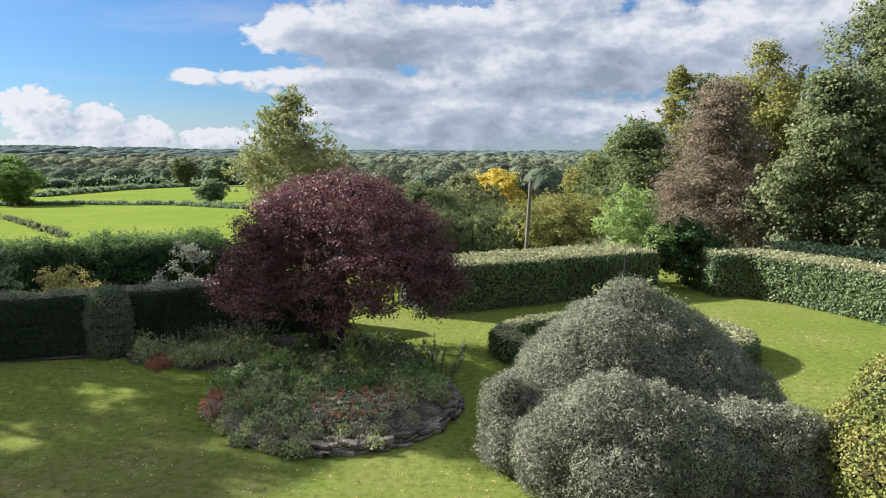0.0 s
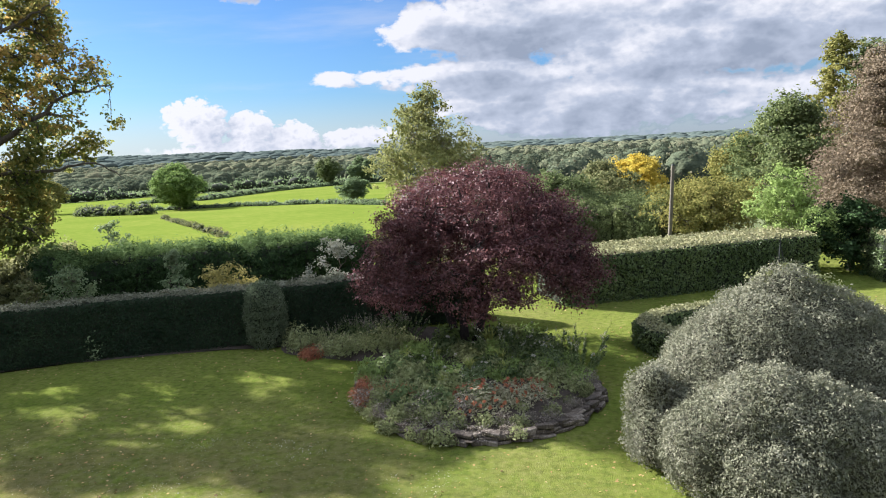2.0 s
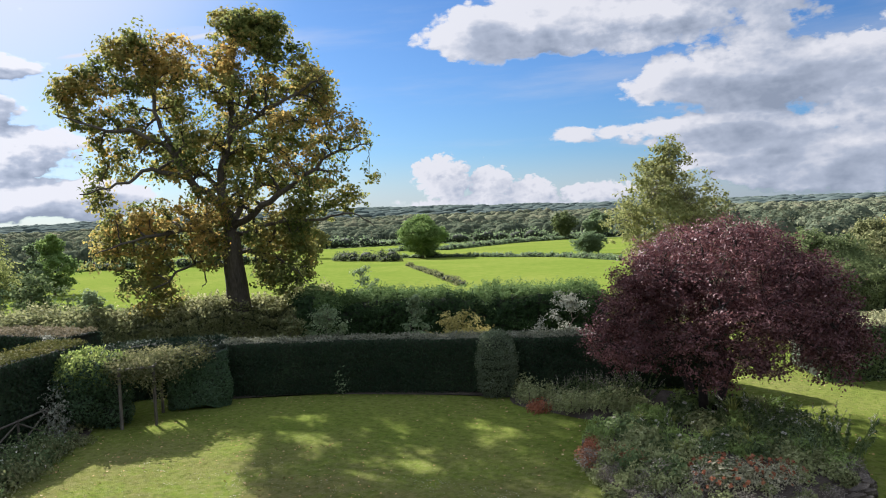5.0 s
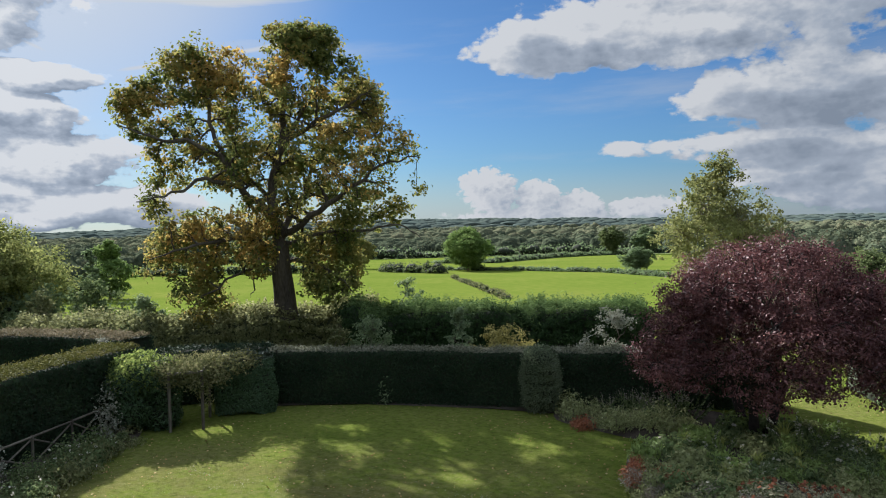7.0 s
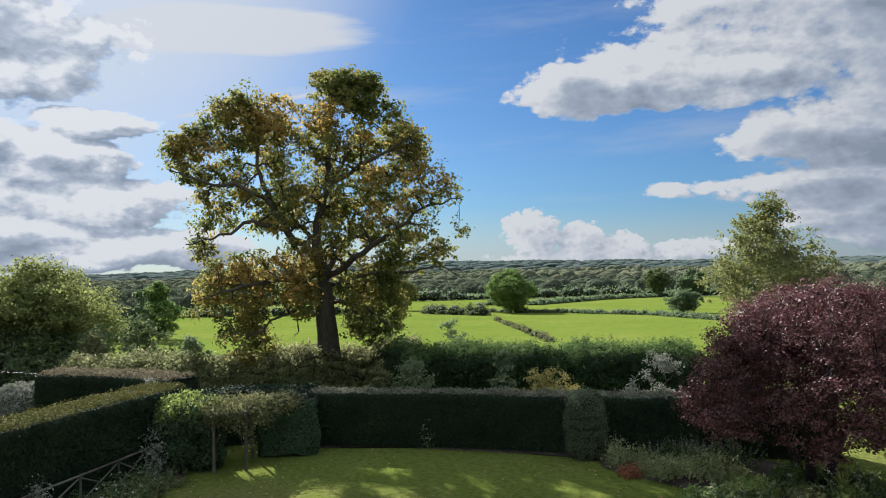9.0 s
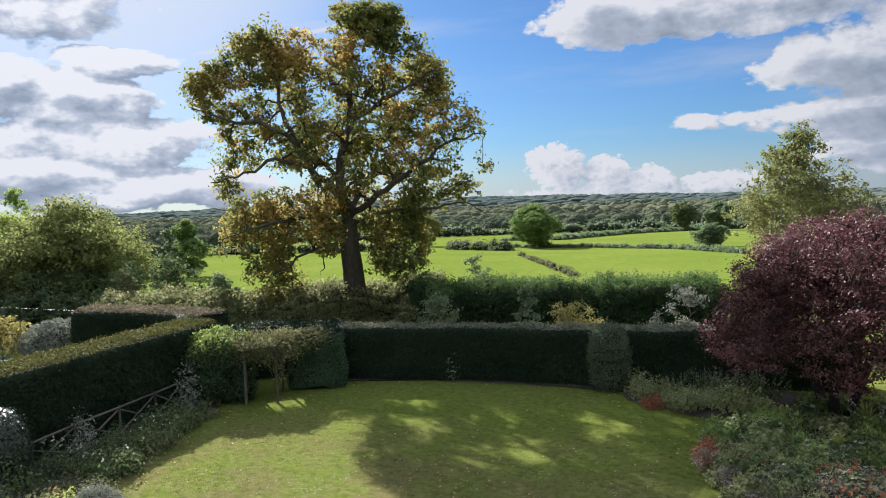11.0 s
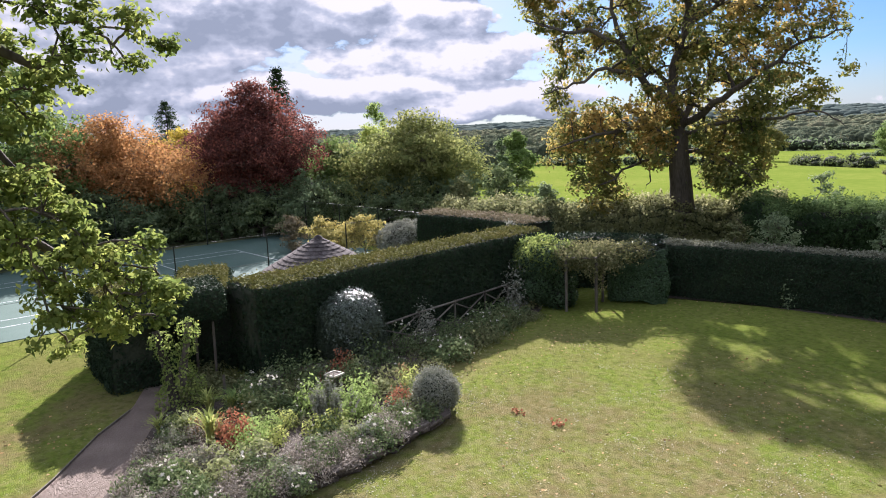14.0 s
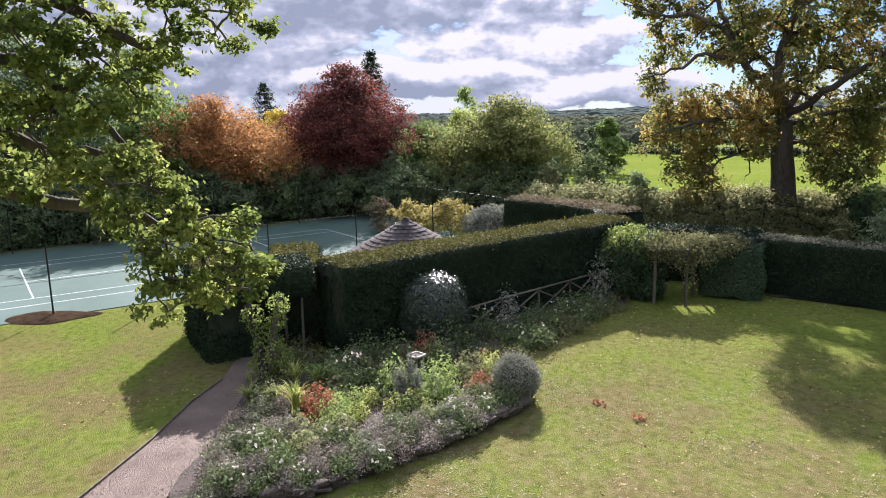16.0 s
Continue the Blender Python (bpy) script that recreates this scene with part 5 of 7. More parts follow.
def far_woods():
    v2, f2 = BALLS[2]
    round_shapes = [bumpy(v2, 1.6, 0.24, k * 3.1) for k in range(10)]
    half = f2[(v2[f2].mean(1)[:, 2] > -0.35)]
    domes = [bumpy(v2, 1.3, 0.34, 40 + k * 2.3) for k in range(12)]
    cores, leafy, lv, ln, ls = [], [], [], [], []

    def plant(x, y, h, w, count, size):
        z = terrain(x, y)
        c = np.array([x, y, z + h * 0.34])
        s = np.array([w * 1.25, w * 1.25, h * 0.5])
        a = RNG.random() * 6.283
        rot = np.array([[math.cos(a), -math.sin(a), 0], [math.sin(a), math.cos(a), 0], [0, 0, 1]])
        fine = count > 20
        shape = (round_shapes if fine else domes)[RNG.integers(10)]
        (leafy if count else cores).append((c + (shape @ rot) * s * (0.86 if count else 0.93), f2 if fine else half))
        if count:
            d = unit(RNG.normal(0, 1, (count, 3)) + np.array([0, 0, 0.4]))
            lv.append(c + d * s * RNG.uniform(0.85, 1.12, (count, 1)))
            ln.append(d)
            ls.append(np.full(count, size))

    def fill(b0, b1, r0, r1, area, count, hs, ws, size, skip=None):
        n = int(0.5 * radians(b1 - b0) * (r1 * r1 - r0 * r0) / area)
        for _ in range(n):
            r, b = math.sqrt(RNG.uniform(r0 * r0, r1 * r1)), RNG.uniform(b0, b1)
            if skip and skip(b, r):
                continue
            p = from_house(b, r)
            k = 0.75 + 0.5 * noise.noise(Vector((p.x * 0.01, p.y * 0.01, 0)))
            plant(p.x, p.y, RNG.uniform(*hs) * (k + 0.25), RNG.uniform(*ws), count, size)

    fill(-24, 13, 84, 200, 62, 260, (4.5, 8), (2.4, 3.9), 0.42)
    fill(-24, 13, 200, 360, 80, 60, (5, 9), (2.8, 4.8), 0.7)
    fill(60, 112, 98, 200, 70, 120, (6, 9.5), (3.0, 4.8), 0.65)
    fill(52, 112, 215, 380, 70, 44, (6, 12), (2.6, 4.8), 0.9)
    fill(-30, 112, 365, 720, 110, 21, (6, 11), (3.4, 6.2), 1.0)
    fill(-30, 112, 720, 1500, 290, 0, (6, 13), (5, 9), 2.6)
    near_cores = list(cores)
    cores.clear()
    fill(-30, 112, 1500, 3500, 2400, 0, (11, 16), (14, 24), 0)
    hills = thing("hill_woods", (0, 0, 0), "woods on the far hills, coloured blue-green for distance haze", "woodland", kind="stuff")
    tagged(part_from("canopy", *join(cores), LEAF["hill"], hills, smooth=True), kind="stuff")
    root = thing("far_woods", (0, 0, 0), "far autumn woods of mixed green and russet trees", "woodland", kind="stuff")
    v, f = join(near_cores)
    tagged(part_from("canopy", v, f, WOOD_CORE, root, smooth=True), kind="stuff")
    tagged(part_from("inner_growth", *join(leafy), WOOD_CORE, root, smooth=True), kind="stuff")
    v, f = leaves(np.concatenate(lv), np.concatenate(ln), np.concatenate(ls), 0.75, 0.6)
    tagged(part_from("foliage", v, f, LEAF["wood"], root), kind="stuff")


far_woods()

# ---- boxes and boards ----


def box_mesh(sx, sy, sz, bevel=0.0, jitter=0.0, seed=0):
    """A block, standing on its base, with worn edges."""
    rng = np.random.default_rng(seed)
    bm = bmesh.new()
    bmesh.ops.create_cube(bm, size=1)
    for v in bm.verts:
        v.co = Vector((v.co.x * sx, v.co.y * sy, (v.co.z + 0.5) * sz))
        v.co += Vector(rng.uniform(-jitter, jitter, 3))
    if bevel:
        bmesh.ops.bevel(bm, geom=list(bm.edges), offset=bevel, segments=1, affect="EDGES")
    return bm


def beam(a, b, thick, wide=None):
    """A squared timber between two points."""
    a, b = Vector(a), Vector(b)
    bm = box_mesh(thick, wide or thick, (b - a).length, min(thick, wide or thick) * 0.12)
    m = Matrix.Translation(a) @ (b - a).to_track_quat("Z", "Y").to_matrix().to_4x4()
    bmesh.ops.transform(bm, matrix=m, verts=bm.verts)
    return bm


def pole_part(name, a, b, r0, r1, material, parent, sides=8, label=""):
    v, f = tube([a, [(p + q) / 2 for p, q in zip(a, b)], b], [r0, (r0 + r1) / 2, r1], sides)
    return part_from(name, v, f, material, parent, label, smooth=True)


def sheet(name, outline, z, material, label, category, rise=0.0, inner=6):
    """A patch of ground inside an outline, a little crowned in the middle."""
    pts = np.array([at(*p)[:2] for p in outline])
    ahead, after, back = np.roll(pts, -1, 0), np.roll(pts, -2, 0), np.roll(pts, 1, 0)
    pts = np.concatenate([(pts + (((-u + 2 * u * u - u ** 3) * back + (-5 * u * u + 3 * u ** 3) * pts + (u + 4 * u * u - 3 * u ** 3) * ahead + (u ** 3 - u * u) * after) / 2))[:, None] for u in (0.0, 0.33, 0.66)], 1).reshape(-1, 2)
    c = pts.mean(0)
    verts, faces = [(c[0], c[1], z + rise)], []
    n = len(pts)
    for k in range(1, inner + 1):
        t = k / inner
        for p in pts:
            q = c + (p - c) * t
            h = rise * (1 - t ** 3)
            verts.append((q[0], q[1], z + h + (0.03 * noise.noise(Vector((q[0] * 2, q[1] * 2, 0))) if rise and k < inner else 0)))
    for k in range(n):
        faces.append((0, 1 + k, 1 + (k + 1) % n))
    for i in range(inner - 1):
        for k in range(n):
            a, b = 1 + i * n + k, 1 + i * n + (k + 1) % n
            faces.append((a, a + n, b + n, b))
    me = bpy.data.meshes.new(name)
    me.from_pydata(verts, [], faces)
    me.materials.append(material)
    for p in me.polygons:
        p.use_smooth = True
    return tagged(new(name, me), label, category, kind="structure")


def along(points, step):
    """Places at even steps along a line, with the way there."""
    out, left = [], 0.0
    for a, b in zip(points, points[1:]):
        a, b = Vector((*a[:2], 0)), Vector((*b[:2], 0))
        length = (b - a).length
        while left < length:
            out.append((a.lerp(b, left / length), math.degrees(math.atan2(b.y - a.y, b.x - a.x))))
            left += step
        left -= length
    return out


# ---- tennis court ----
COURT_AT, COURT_TURN, CS = Vector((-34.5, -6.18, 0)), 103.4, 0.975


def on_court(s, n, z=0.03):
    d = Vector((math.cos(radians(COURT_TURN)), math.sin(radians(COURT_TURN)), 0))
    return COURT_AT + d * s * CS + Vector((-d.y, d.x, 0)) * n * CS + Vector((0, 0, z))


def court():
    corners = [on_court(-14, -4.0), on_court(24, -4.0), on_court(24, 13.6), on_court(-14, 13.6)]
    bm = bmesh.new()
    top = [bm.verts.new(p) for p in corners]
    low = [bm.verts.new(p - Vector((0, 0, 0.12))) for p in corners]
    bm.faces.new(top)
    for k in range(4):
        bm.faces.new((top[k], low[k], low[(k + 1) % 4], top[(k + 1) % 4]))
    bmesh.ops.recalc_face_normals(bm, faces=bm.faces)
    me = bpy.data.meshes.new("tennis_court")
    bm.to_mesh(me)
    bm.free()
    me.materials.append(COURT)
    slab = tagged(new("tennis_court", me), "pale green hard tennis court with white lines", "tennis court", kind="structure")
    far, near = 18.285, -5.485
    lines = [((near, -1.37), (far, -1.37)), ((near, 0), (far, 0)), ((near, 8.23), (far, 8.23)), ((near, 9.6), (far, 9.6)), ((near, -1.37), (near, 9.6)), ((far, -1.37), (far, 9.6)), ((0, 0), (0, 8.23)), ((12.8, 0), (12.8, 8.23)), ((0, 4.115), (12.8, 4.115))]
    for (s0, n0), (s1, n1) in lines:
        a, b = on_court(s0, n0, 0.034), on_court(s1, n1, 0.034)
        side = (b - a).normalized().cross(Vector((0, 0, 1))) * 0.035
        ends = (b - a).normalized() * 0.035
        bm = bmesh.new()
        bm.faces.new([bm.verts.new(p) for p in (a - side - ends, b - side + ends, b + side + ends, a + side - ends)])
        bmesh.ops.recalc_face_normals(bm, faces=bm.faces)
        part("painted_line", bm, LINE, slab)
    # net with its posts, and the head cord
    net = thing("tennis_net", on_court(6.4, 4.115), "dark tennis net with a white band across the court", "net")
    base = on_court(6.4, 4.115)
    for n in (-2.3, 10.5):
        p = on_court(6.4, n) - base
        pole_part("post", p, p + Vector((0, 0, 1.07)), 0.04, 0.04, METAL, net)
    v, f = [], []
    cells = 60
    for k in range(cells + 1):
        n = -2.3 + 12.8 * k / cells
        sag = 0.155 * (1 - ((n - 4.1) / 6.4) ** 2)
        p = on_court(6.4, n, 0.03) - base
        v.append([p + Vector((0, 0, z * (1.0 - sag))) for z in (0.08, 0.35, 0.65, 0.97)])
    strips = []
    for k in range(cells):
        for j in range(3):
            strips.append(tube([v[k][j], v[k + 1][j]], [0.006, 0.006], 3))
        strips.append(tube([v[k][0], v[k][3]], [0.006, 0.006], 3))
    a, b = join(strips)
    part_from("mesh_net", a, b, METAL, net)
    band = join([tube([v[k][3], v[k + 1][3]], [0.035, 0.035], 5) for k in range(cells)])
    part_from("band", *band, LINE, net, "white net band")
    # posts and wires of the fence
    fence = thing("court_fence", on_court(-12, -3.9), "tall dark posts and wires round the court", "fence")
    base = on_court(-12, -3.9)
    runs = [[on_court(s, -3.9) for s in (-8.6, -4.1, 0.4, 4.9, 9.4, 13.9, 18.4, 23.6)], [on_court(23.6, n) for n in (-3.9, 0.5, 4.9, 9.3, 13.4)], [on_court(s, 13.4) for s in (23.6, 18, 12, 6, 0, -6, -12)]]
    for run in runs:
        for p in run:
            q = p - base
            pole_part("post", q, q + Vector((0, 0, 2.72)), 0.035, 0.03, METAL, fence)
        for z in (2.70, 1.4):
            q = [p - base + Vector((0, 0, z)) for p in run]
            part_from("wire", *tube(q, [0.008] * len(q), 4), METAL, fence)
    p, q = on_court(-4.1, -3.9) - base + Vector((0, 0, 2.7)), on_court(1.0, 3.4) - base
    part_from("stay", *tube([p, (p + q) / 2, q], [0.012] * 3, 4), TIMBER, fence)
    p, q = on_court(23.6, 2.0) - base + Vector((0, 0, 2.7)), on_court(19.6, 1.0) - base
    part_from("stay", *tube([p, (p + q) / 2, q], [0.012] * 3, 4), TIMBER, fence)


court()
tagged(sheet("soil_patch", [(-28.4, -6.1), (-27.9, -5.4), (-27.55, -4.6), (-27.8, -3.9), (-28.3, -2.9), (-28.9, -3.6), (-29.4, -4.5), (-29.6, -5.4), (-29.1, -6.1)], 0.02, DUG_SOIL, "bare oval of soil cut in the lawn", "soil", 0.1), kind="structure")


def gazebo():
    """A round summerhouse with a conical roof in courses of shingles."""
    c = from_house(73.0, 29.2)
    root = thing("gazebo", c, "small round summerhouse with a conical shingled roof", "summerhouse")
    radius, eave, apex = 2.25, 2.0, 3.25
    for k in range(8):
        a = 2 * math.pi * k / 8
        p = Vector((math.cos(a) * 1.7, math.sin(a) * 1.7, 0))
        pole_part("post", p, p + Vector((0, 0, eave + 0.25)), 0.06, 0.055, TIMBER, root)
    n = 24
    verts = [(0, 0, apex - 0.06)] + [(math.cos(2 * math.pi * k / n) * radius * 0.97, math.sin(2 * math.pi * k / n) * radius * 0.97, eave - 0.03) for k in range(n)]
    me = bpy.data.meshes.new("roof")
    me.from_pydata(verts, [], [(0, 1 + k, 1 + (k + 1) % n) for k in range(n)])
    me.materials.append(TIMBER)
    roof = new("roof", me)
    roof.parent = root
    courses = 11
    slope = math.atan2(apex - eave, radius)
    shared = {}
    for i in range(courses):
        t = i / courses
        r, z = radius * (1 - t), eave + (apex - eave) * t
        count = max(6, int(2 * math.pi * r / 0.34))
        wide = 2 * math.pi * r / count
        key = round(wide, 2)
        if key not in shared:
            bm = box_mesh(0.30, key * 0.97, 0.028, 0.006, 0.006, i)
            bm.verts.ensure_lookup_table()
            me = bpy.data.meshes.new("shingle")
            bm.to_mesh(me)
            bm.free()
            me.materials.append(SHINGLE)
            shared[key] = me
        for k in range(count):
            a = 2 * math.pi * (k + 0.5 * (i % 2)) / count
            s = new("shingle", shared[key])
            s.parent = roof
            s.matrix_local = pose(0, 0, 0, 0, 0, math.degrees(a)) @ pose(r - 0.11, 0, z + 0.05 + RNG.uniform(0, 0.012), 0, math.degrees(slope) - 5, 0)
    v, f = tube([(0, 0, apex - 0.1), (0, 0, apex + 0.03), (0, 0, apex + 0.09)], [0.24, 0.13, 0.02], 10)
    part_from("cap", v, f, SHINGLE, roof)


gazebo()

# ---- path ----
PATH_L = [(-8, -5.4), (-11.5, -3.6), (-14.1, -2.1), (-16.1, -1.0), (-18.1, -0.1), (-19.4, 0.7), (-21.6, 1.35), (-26.5, 1.6)]
PATH_R = [(-7.2, -4.0), (-10.8, -2.1), (-13.5, -0.6), (-15.8, 0.4), (-18.2, 1.2), (-19.4, 1.75), (-21.6, 2.2), (-26.4, 2.6)]


def path():
    verts, faces = [], []
    n = 24
    for k in range(n):
        t = k / (n - 1) * (len(PATH_L) - 1)
        i = min(int(t), len(PATH_L) - 2)
        l = Vector(at(*PATH_L[i])).lerp(Vector(at(*PATH_L[i + 1])), t - i)
        r = Vector(at(*PATH_R[i])).lerp(Vector(at(*PATH_R[i + 1])), t - i)
        for j in range(7):
            p = l.lerp(r, j / 6)
            verts.append((p.x, p.y, 0.022 + 0.012 * math.sin(math.pi * j / 6)))
    for k in range(n - 1):
        for j in range(6):
            a = k * 7 + j
            faces.append((a, a + 1, a + 8, a + 7))
    me = bpy.data.meshes.new("gravel_path")
    me.from_pydata(verts, [], faces)
    me.materials.append(GRAVEL)
    way = tagged(new("gravel_path", me), "pinkish gravel path between lawn and bed", "path", kind="structure")
    # loose stones
    pieces = []
    octa = np.array([(1, 0, 0), (-1, 0, 0), (0, 1, 0), (0, -1, 0), (0, 0, 1), (0, 0, -1)], float)
    octf = np.array([(0, 2, 4), (2, 1, 4), (1, 3, 4), (3, 0, 4), (2, 0, 5), (1, 2, 5), (3, 1, 5), (0, 3, 5)])
    for _ in range(5000):
        t = RNG.random() * (len(PATH_L) - 3) + 0.5
        i = int(t)
        l = Vector(at(*PATH_L[i])).lerp(Vector(at(*PATH_L[i + 1])), t - i)
        r = Vector(at(*PATH_R[i])).lerp(Vector(at(*PATH_R[i + 1])), t - i)
        p = l.lerp(r, RNG.uniform(0.02, 0.98))
        pieces.append((np.array([p.x, p.y, 0.034]) + octa * RNG.uniform(0.006, 0.015, (1, 3)), octf))
    tagged(part_from("loose_gravel", *join(pieces), GRAVEL_STONE, way), kind="stuff")
    edge = thing("timber_edging", at(*PATH_L[0]), "thin timber board edging the path", "edging")
    for p, q in zip(PATH_L[:6], PATH_L[1:6]):
        a, b = Vector(at(*p)) - Vector(at(*PATH_L[0])), Vector(at(*q)) - Vector(at(*PATH_L[0]))
        part("board", beam(a + Vector((0, 0, 0.03)), b + Vector((0, 0, 0.03)), 0.03, 0.10), TIMBER, edge)


GRAVEL_STONE = leaf_material("gravel_stone", [(0.13, 0.095, 0.07), (0.21, 0.16, 0.12), (0.33, 0.27, 0.22)], 0, 0.85, 0.5)
path()

# ---- beds ----
ISLAND = [(-6.05, 17.9), (-5.4, 17.05), (-4.4, 16.25), (-3.6, 15.85), (-2.8, 15.75), (-2.0, 15.85), (-1.4, 16.1), (-0.8, 16.5), (-0.25, 17.1), (0.2, 18.0), (0.4, 18.9), (0.2, 20.4), (-0.5, 22.0), (-1.8, 23.4), (-3.6, 24.4), (-5.4, 24.2), (-6.6, 22.8), (-6.9, 20.9), (-6.5, 19.2)]
sheet("island_bed", ISLAND, 0.02, SOIL, "raised island bed of dark soil under the plum tree", "flower bed", 0.45, 8)
sheet("back_bed", [(-10.6, 24.4), (-10.2, 23.0), (-8.8, 22.5), (-7.4, 22.1), (-6.5, 22.3), (-5.0, 24.0), (-4.6, 26.0), (-6.5, 26.6), (-8.5, 25.8)], 0.018, SOIL, "strip of planted soil before the yew hedge", "flower bed", 0.12, 5)
BORDER = [(-12.6, 0.6), (-12.5, 1.8), (-12.9, 2.9), (-13.4, 4.5), (-14.0, 5.9), (-14.6, 7.1), (-15.8, 7.9), (-17.3, 8.2), (-18.2, 9.0), (-19.5, 11.3), (-21.2, 14.2), (-22.4, 15.4), (-23.6, 15.2), (-22.6, 12.0), (-21.2, 7.0), (-20.3, 3.2), (-19.5, 2.0), (-18.2, 1.15), (-15.8, 0.33), (-13.5, -0.68)]
sheet("border_bed", BORDER, 0.02, SOIL, "curved flower border of dark soil below the yew hedge", "flower bed", 0.18, 8)
sheet("hedge_foot", [(-21.2, 19.6), (-19, 21.0), (-16.5, 22.1), (-12.2, 23.5), (-9.8, 24.0), (-9.8, 25.8), (-14, 24.6), (-18, 23), (-21.4, 21.4)], 0.016, SOIL, "strip of bare soil at the foot of the hedge", "soil", 0.0, 3)


def stone_shapes(count, seed):
    out = []
    for k in range(count):
        rng = np.random.default_rng(seed + k)
        bm = box_mesh(rng.uniform(0.26, 0.52), rng.uniform(0.18, 0.28), rng.uniform(0.06, 0.11), 0.018, 0.022, seed + k)
        me = bpy.data.meshes.new("stone")
        bm.to_mesh(me)
        bm.free()
        me.materials.append(STONE)
        out.append(me)
    return out


STONES = stone_shapes(9, 40)


def dry_stone(points, courses, label, step=0.34):
    """Flat stones laid dry in courses along a line."""
    root = thing("stone_edging", at(*points[0]), label, "stone wall")
    o = Vector(at(*points[0]))
    for c in range(courses):
        for p, turn in along([at(*q) for q in points], step):
            s = new("stone", STONES[RNG.integers(len(STONES))])
            s.parent = root
            q = p - o
            inward = Vector((-math.sin(radians(turn)), math.cos(radians(turn)), 0))
            q += inward * (0.05 * c + RNG.uniform(-0.03, 0.03)) + Vector((math.cos(radians(turn)), math.sin(radians(turn)), 0)) * RNG.uniform(-0.1, 0.1)
            s.matrix_local = pose(q.x + RNG.uniform(-0.05, 0.05), q.y + RNG.uniform(-0.05, 0.05), 0.01 + 0.09 * c, RNG.uniform(-8, 8), RNG.uniform(-8, 8), turn + RNG.uniform(-18, 18))


dry_stone([(-4.9, 16.6), (-4.4, 16.2), (-3.6, 15.8), (-2.8, 15.7), (-2.0, 15.8), (-1.4, 16.05), (-0.8, 16.45), (-0.2, 17.05), (0.25, 18.0), (0.45, 18.9), (0.35, 19.6)], 3, "low dry-stone edging of flat brown stones", 0.36)
dry_stone([(-12.6, 0.9), (-12.5, 1.8), (-12.85, 2.9), (-13.35, 4.5), (-13.95, 5.9), (-14.5, 7.05), (-15.2, 7.6)][::-1], 3, "low dry-stone edging along the border")

# ---- plants ----


def mound(name, label, leaf, wide, high, size, count, place, bloom=None, blooms=0, bloom_size=0.05, spiky=0.0, width=0.5):
    """A low plant: short stems, leaves through a dome, and flowers on top."""
    root = thing(name, place, label, "plant")
    count, size = int(count * 0.66), size * 1.2
    d = unit(RNG.normal(0, 1, (count, 3)) * np.array([1, 1, 0.8]) + np.array([0, 0, 0.5]))
    d[:, 2] = np.abs(d[:, 2])
    s = np.array([wide / 2, wide / 2, high])
    p = d * s * (RNG.random((count, 1)) ** 0.45) * RNG.uniform(0.8, 1.12, (count, 1))
    lump = 1 + 0.22 * np.array([noise.noise(Vector(q) * 5 + Vector(place)) for q in p])[:, None]
    v, f = leaves(p * lump, d * (1 - spiky) + np.array([0, 0, 0.3]) * (1 - spiky) + np.cross(d, (0.3, 0.5, 0.2)) * spiky, size, width, 0.7)
    part_from("foliage", v, f, leaf, root)
    stems = []
    for q in p[:10]:
        stems.append(tube([(q[0] * 0.2, q[1] * 0.2, -0.02), q * 0.6, q * 0.95], [0.008, 0.006, 0.003], 4))
    part_from("stem", *join(stems), BARK, root)
    if bloom:
        e = unit(RNG.normal(0, 1, (blooms, 3)) + np.array([0, 0, 0.9]))
        e[:, 2] = np.abs(e[:, 2])
        v, f = leaves(np.repeat(e * s * 1.05, 4, 0) + RNG.normal(0, bloom_size * 0.3, (blooms * 4, 3)), np.repeat(e, 4, 0), bloom_size, 0.9, 0.5)
        tagged(part_from("bloom", v, f, bloom, root), kind="stuff")
    return root


def blades(name, label, leaf, high, count, place, spread=0.5, wide=0.03):
    """Sword leaves that arch out of one crown."""
    root = thing(name, place, label, "plant")
    pieces = []
    for _ in range(count):
        a, out, h = RNG.random() * 6.283, spread * RNG.uniform(0.3, 1.0) * high, high * RNG.uniform(0.7, 1.05)
        d, side = np.array([math.cos(a), math.sin(a), 0]), np.array([-math.sin(a), math.cos(a), 0])
        t = np.linspace(0, 1, 6)[:, None]
        mid = d * out * t ** 2 + np.array([0, 0, 1]) * h * (t - 0.35 * t ** 3) + RNG.normal(0, 0.03, 3)
        w = wide * (1 - t ** 2) + 0.003
        v = np.concatenate([mid - side * w, mid + side * w])
        f = np.array([(k, k + 1, k + 7, k + 6) for k in range(5)])
        pieces.append((v, f))
    part_from("foliage", *join(pieces), leaf, root)
    return root


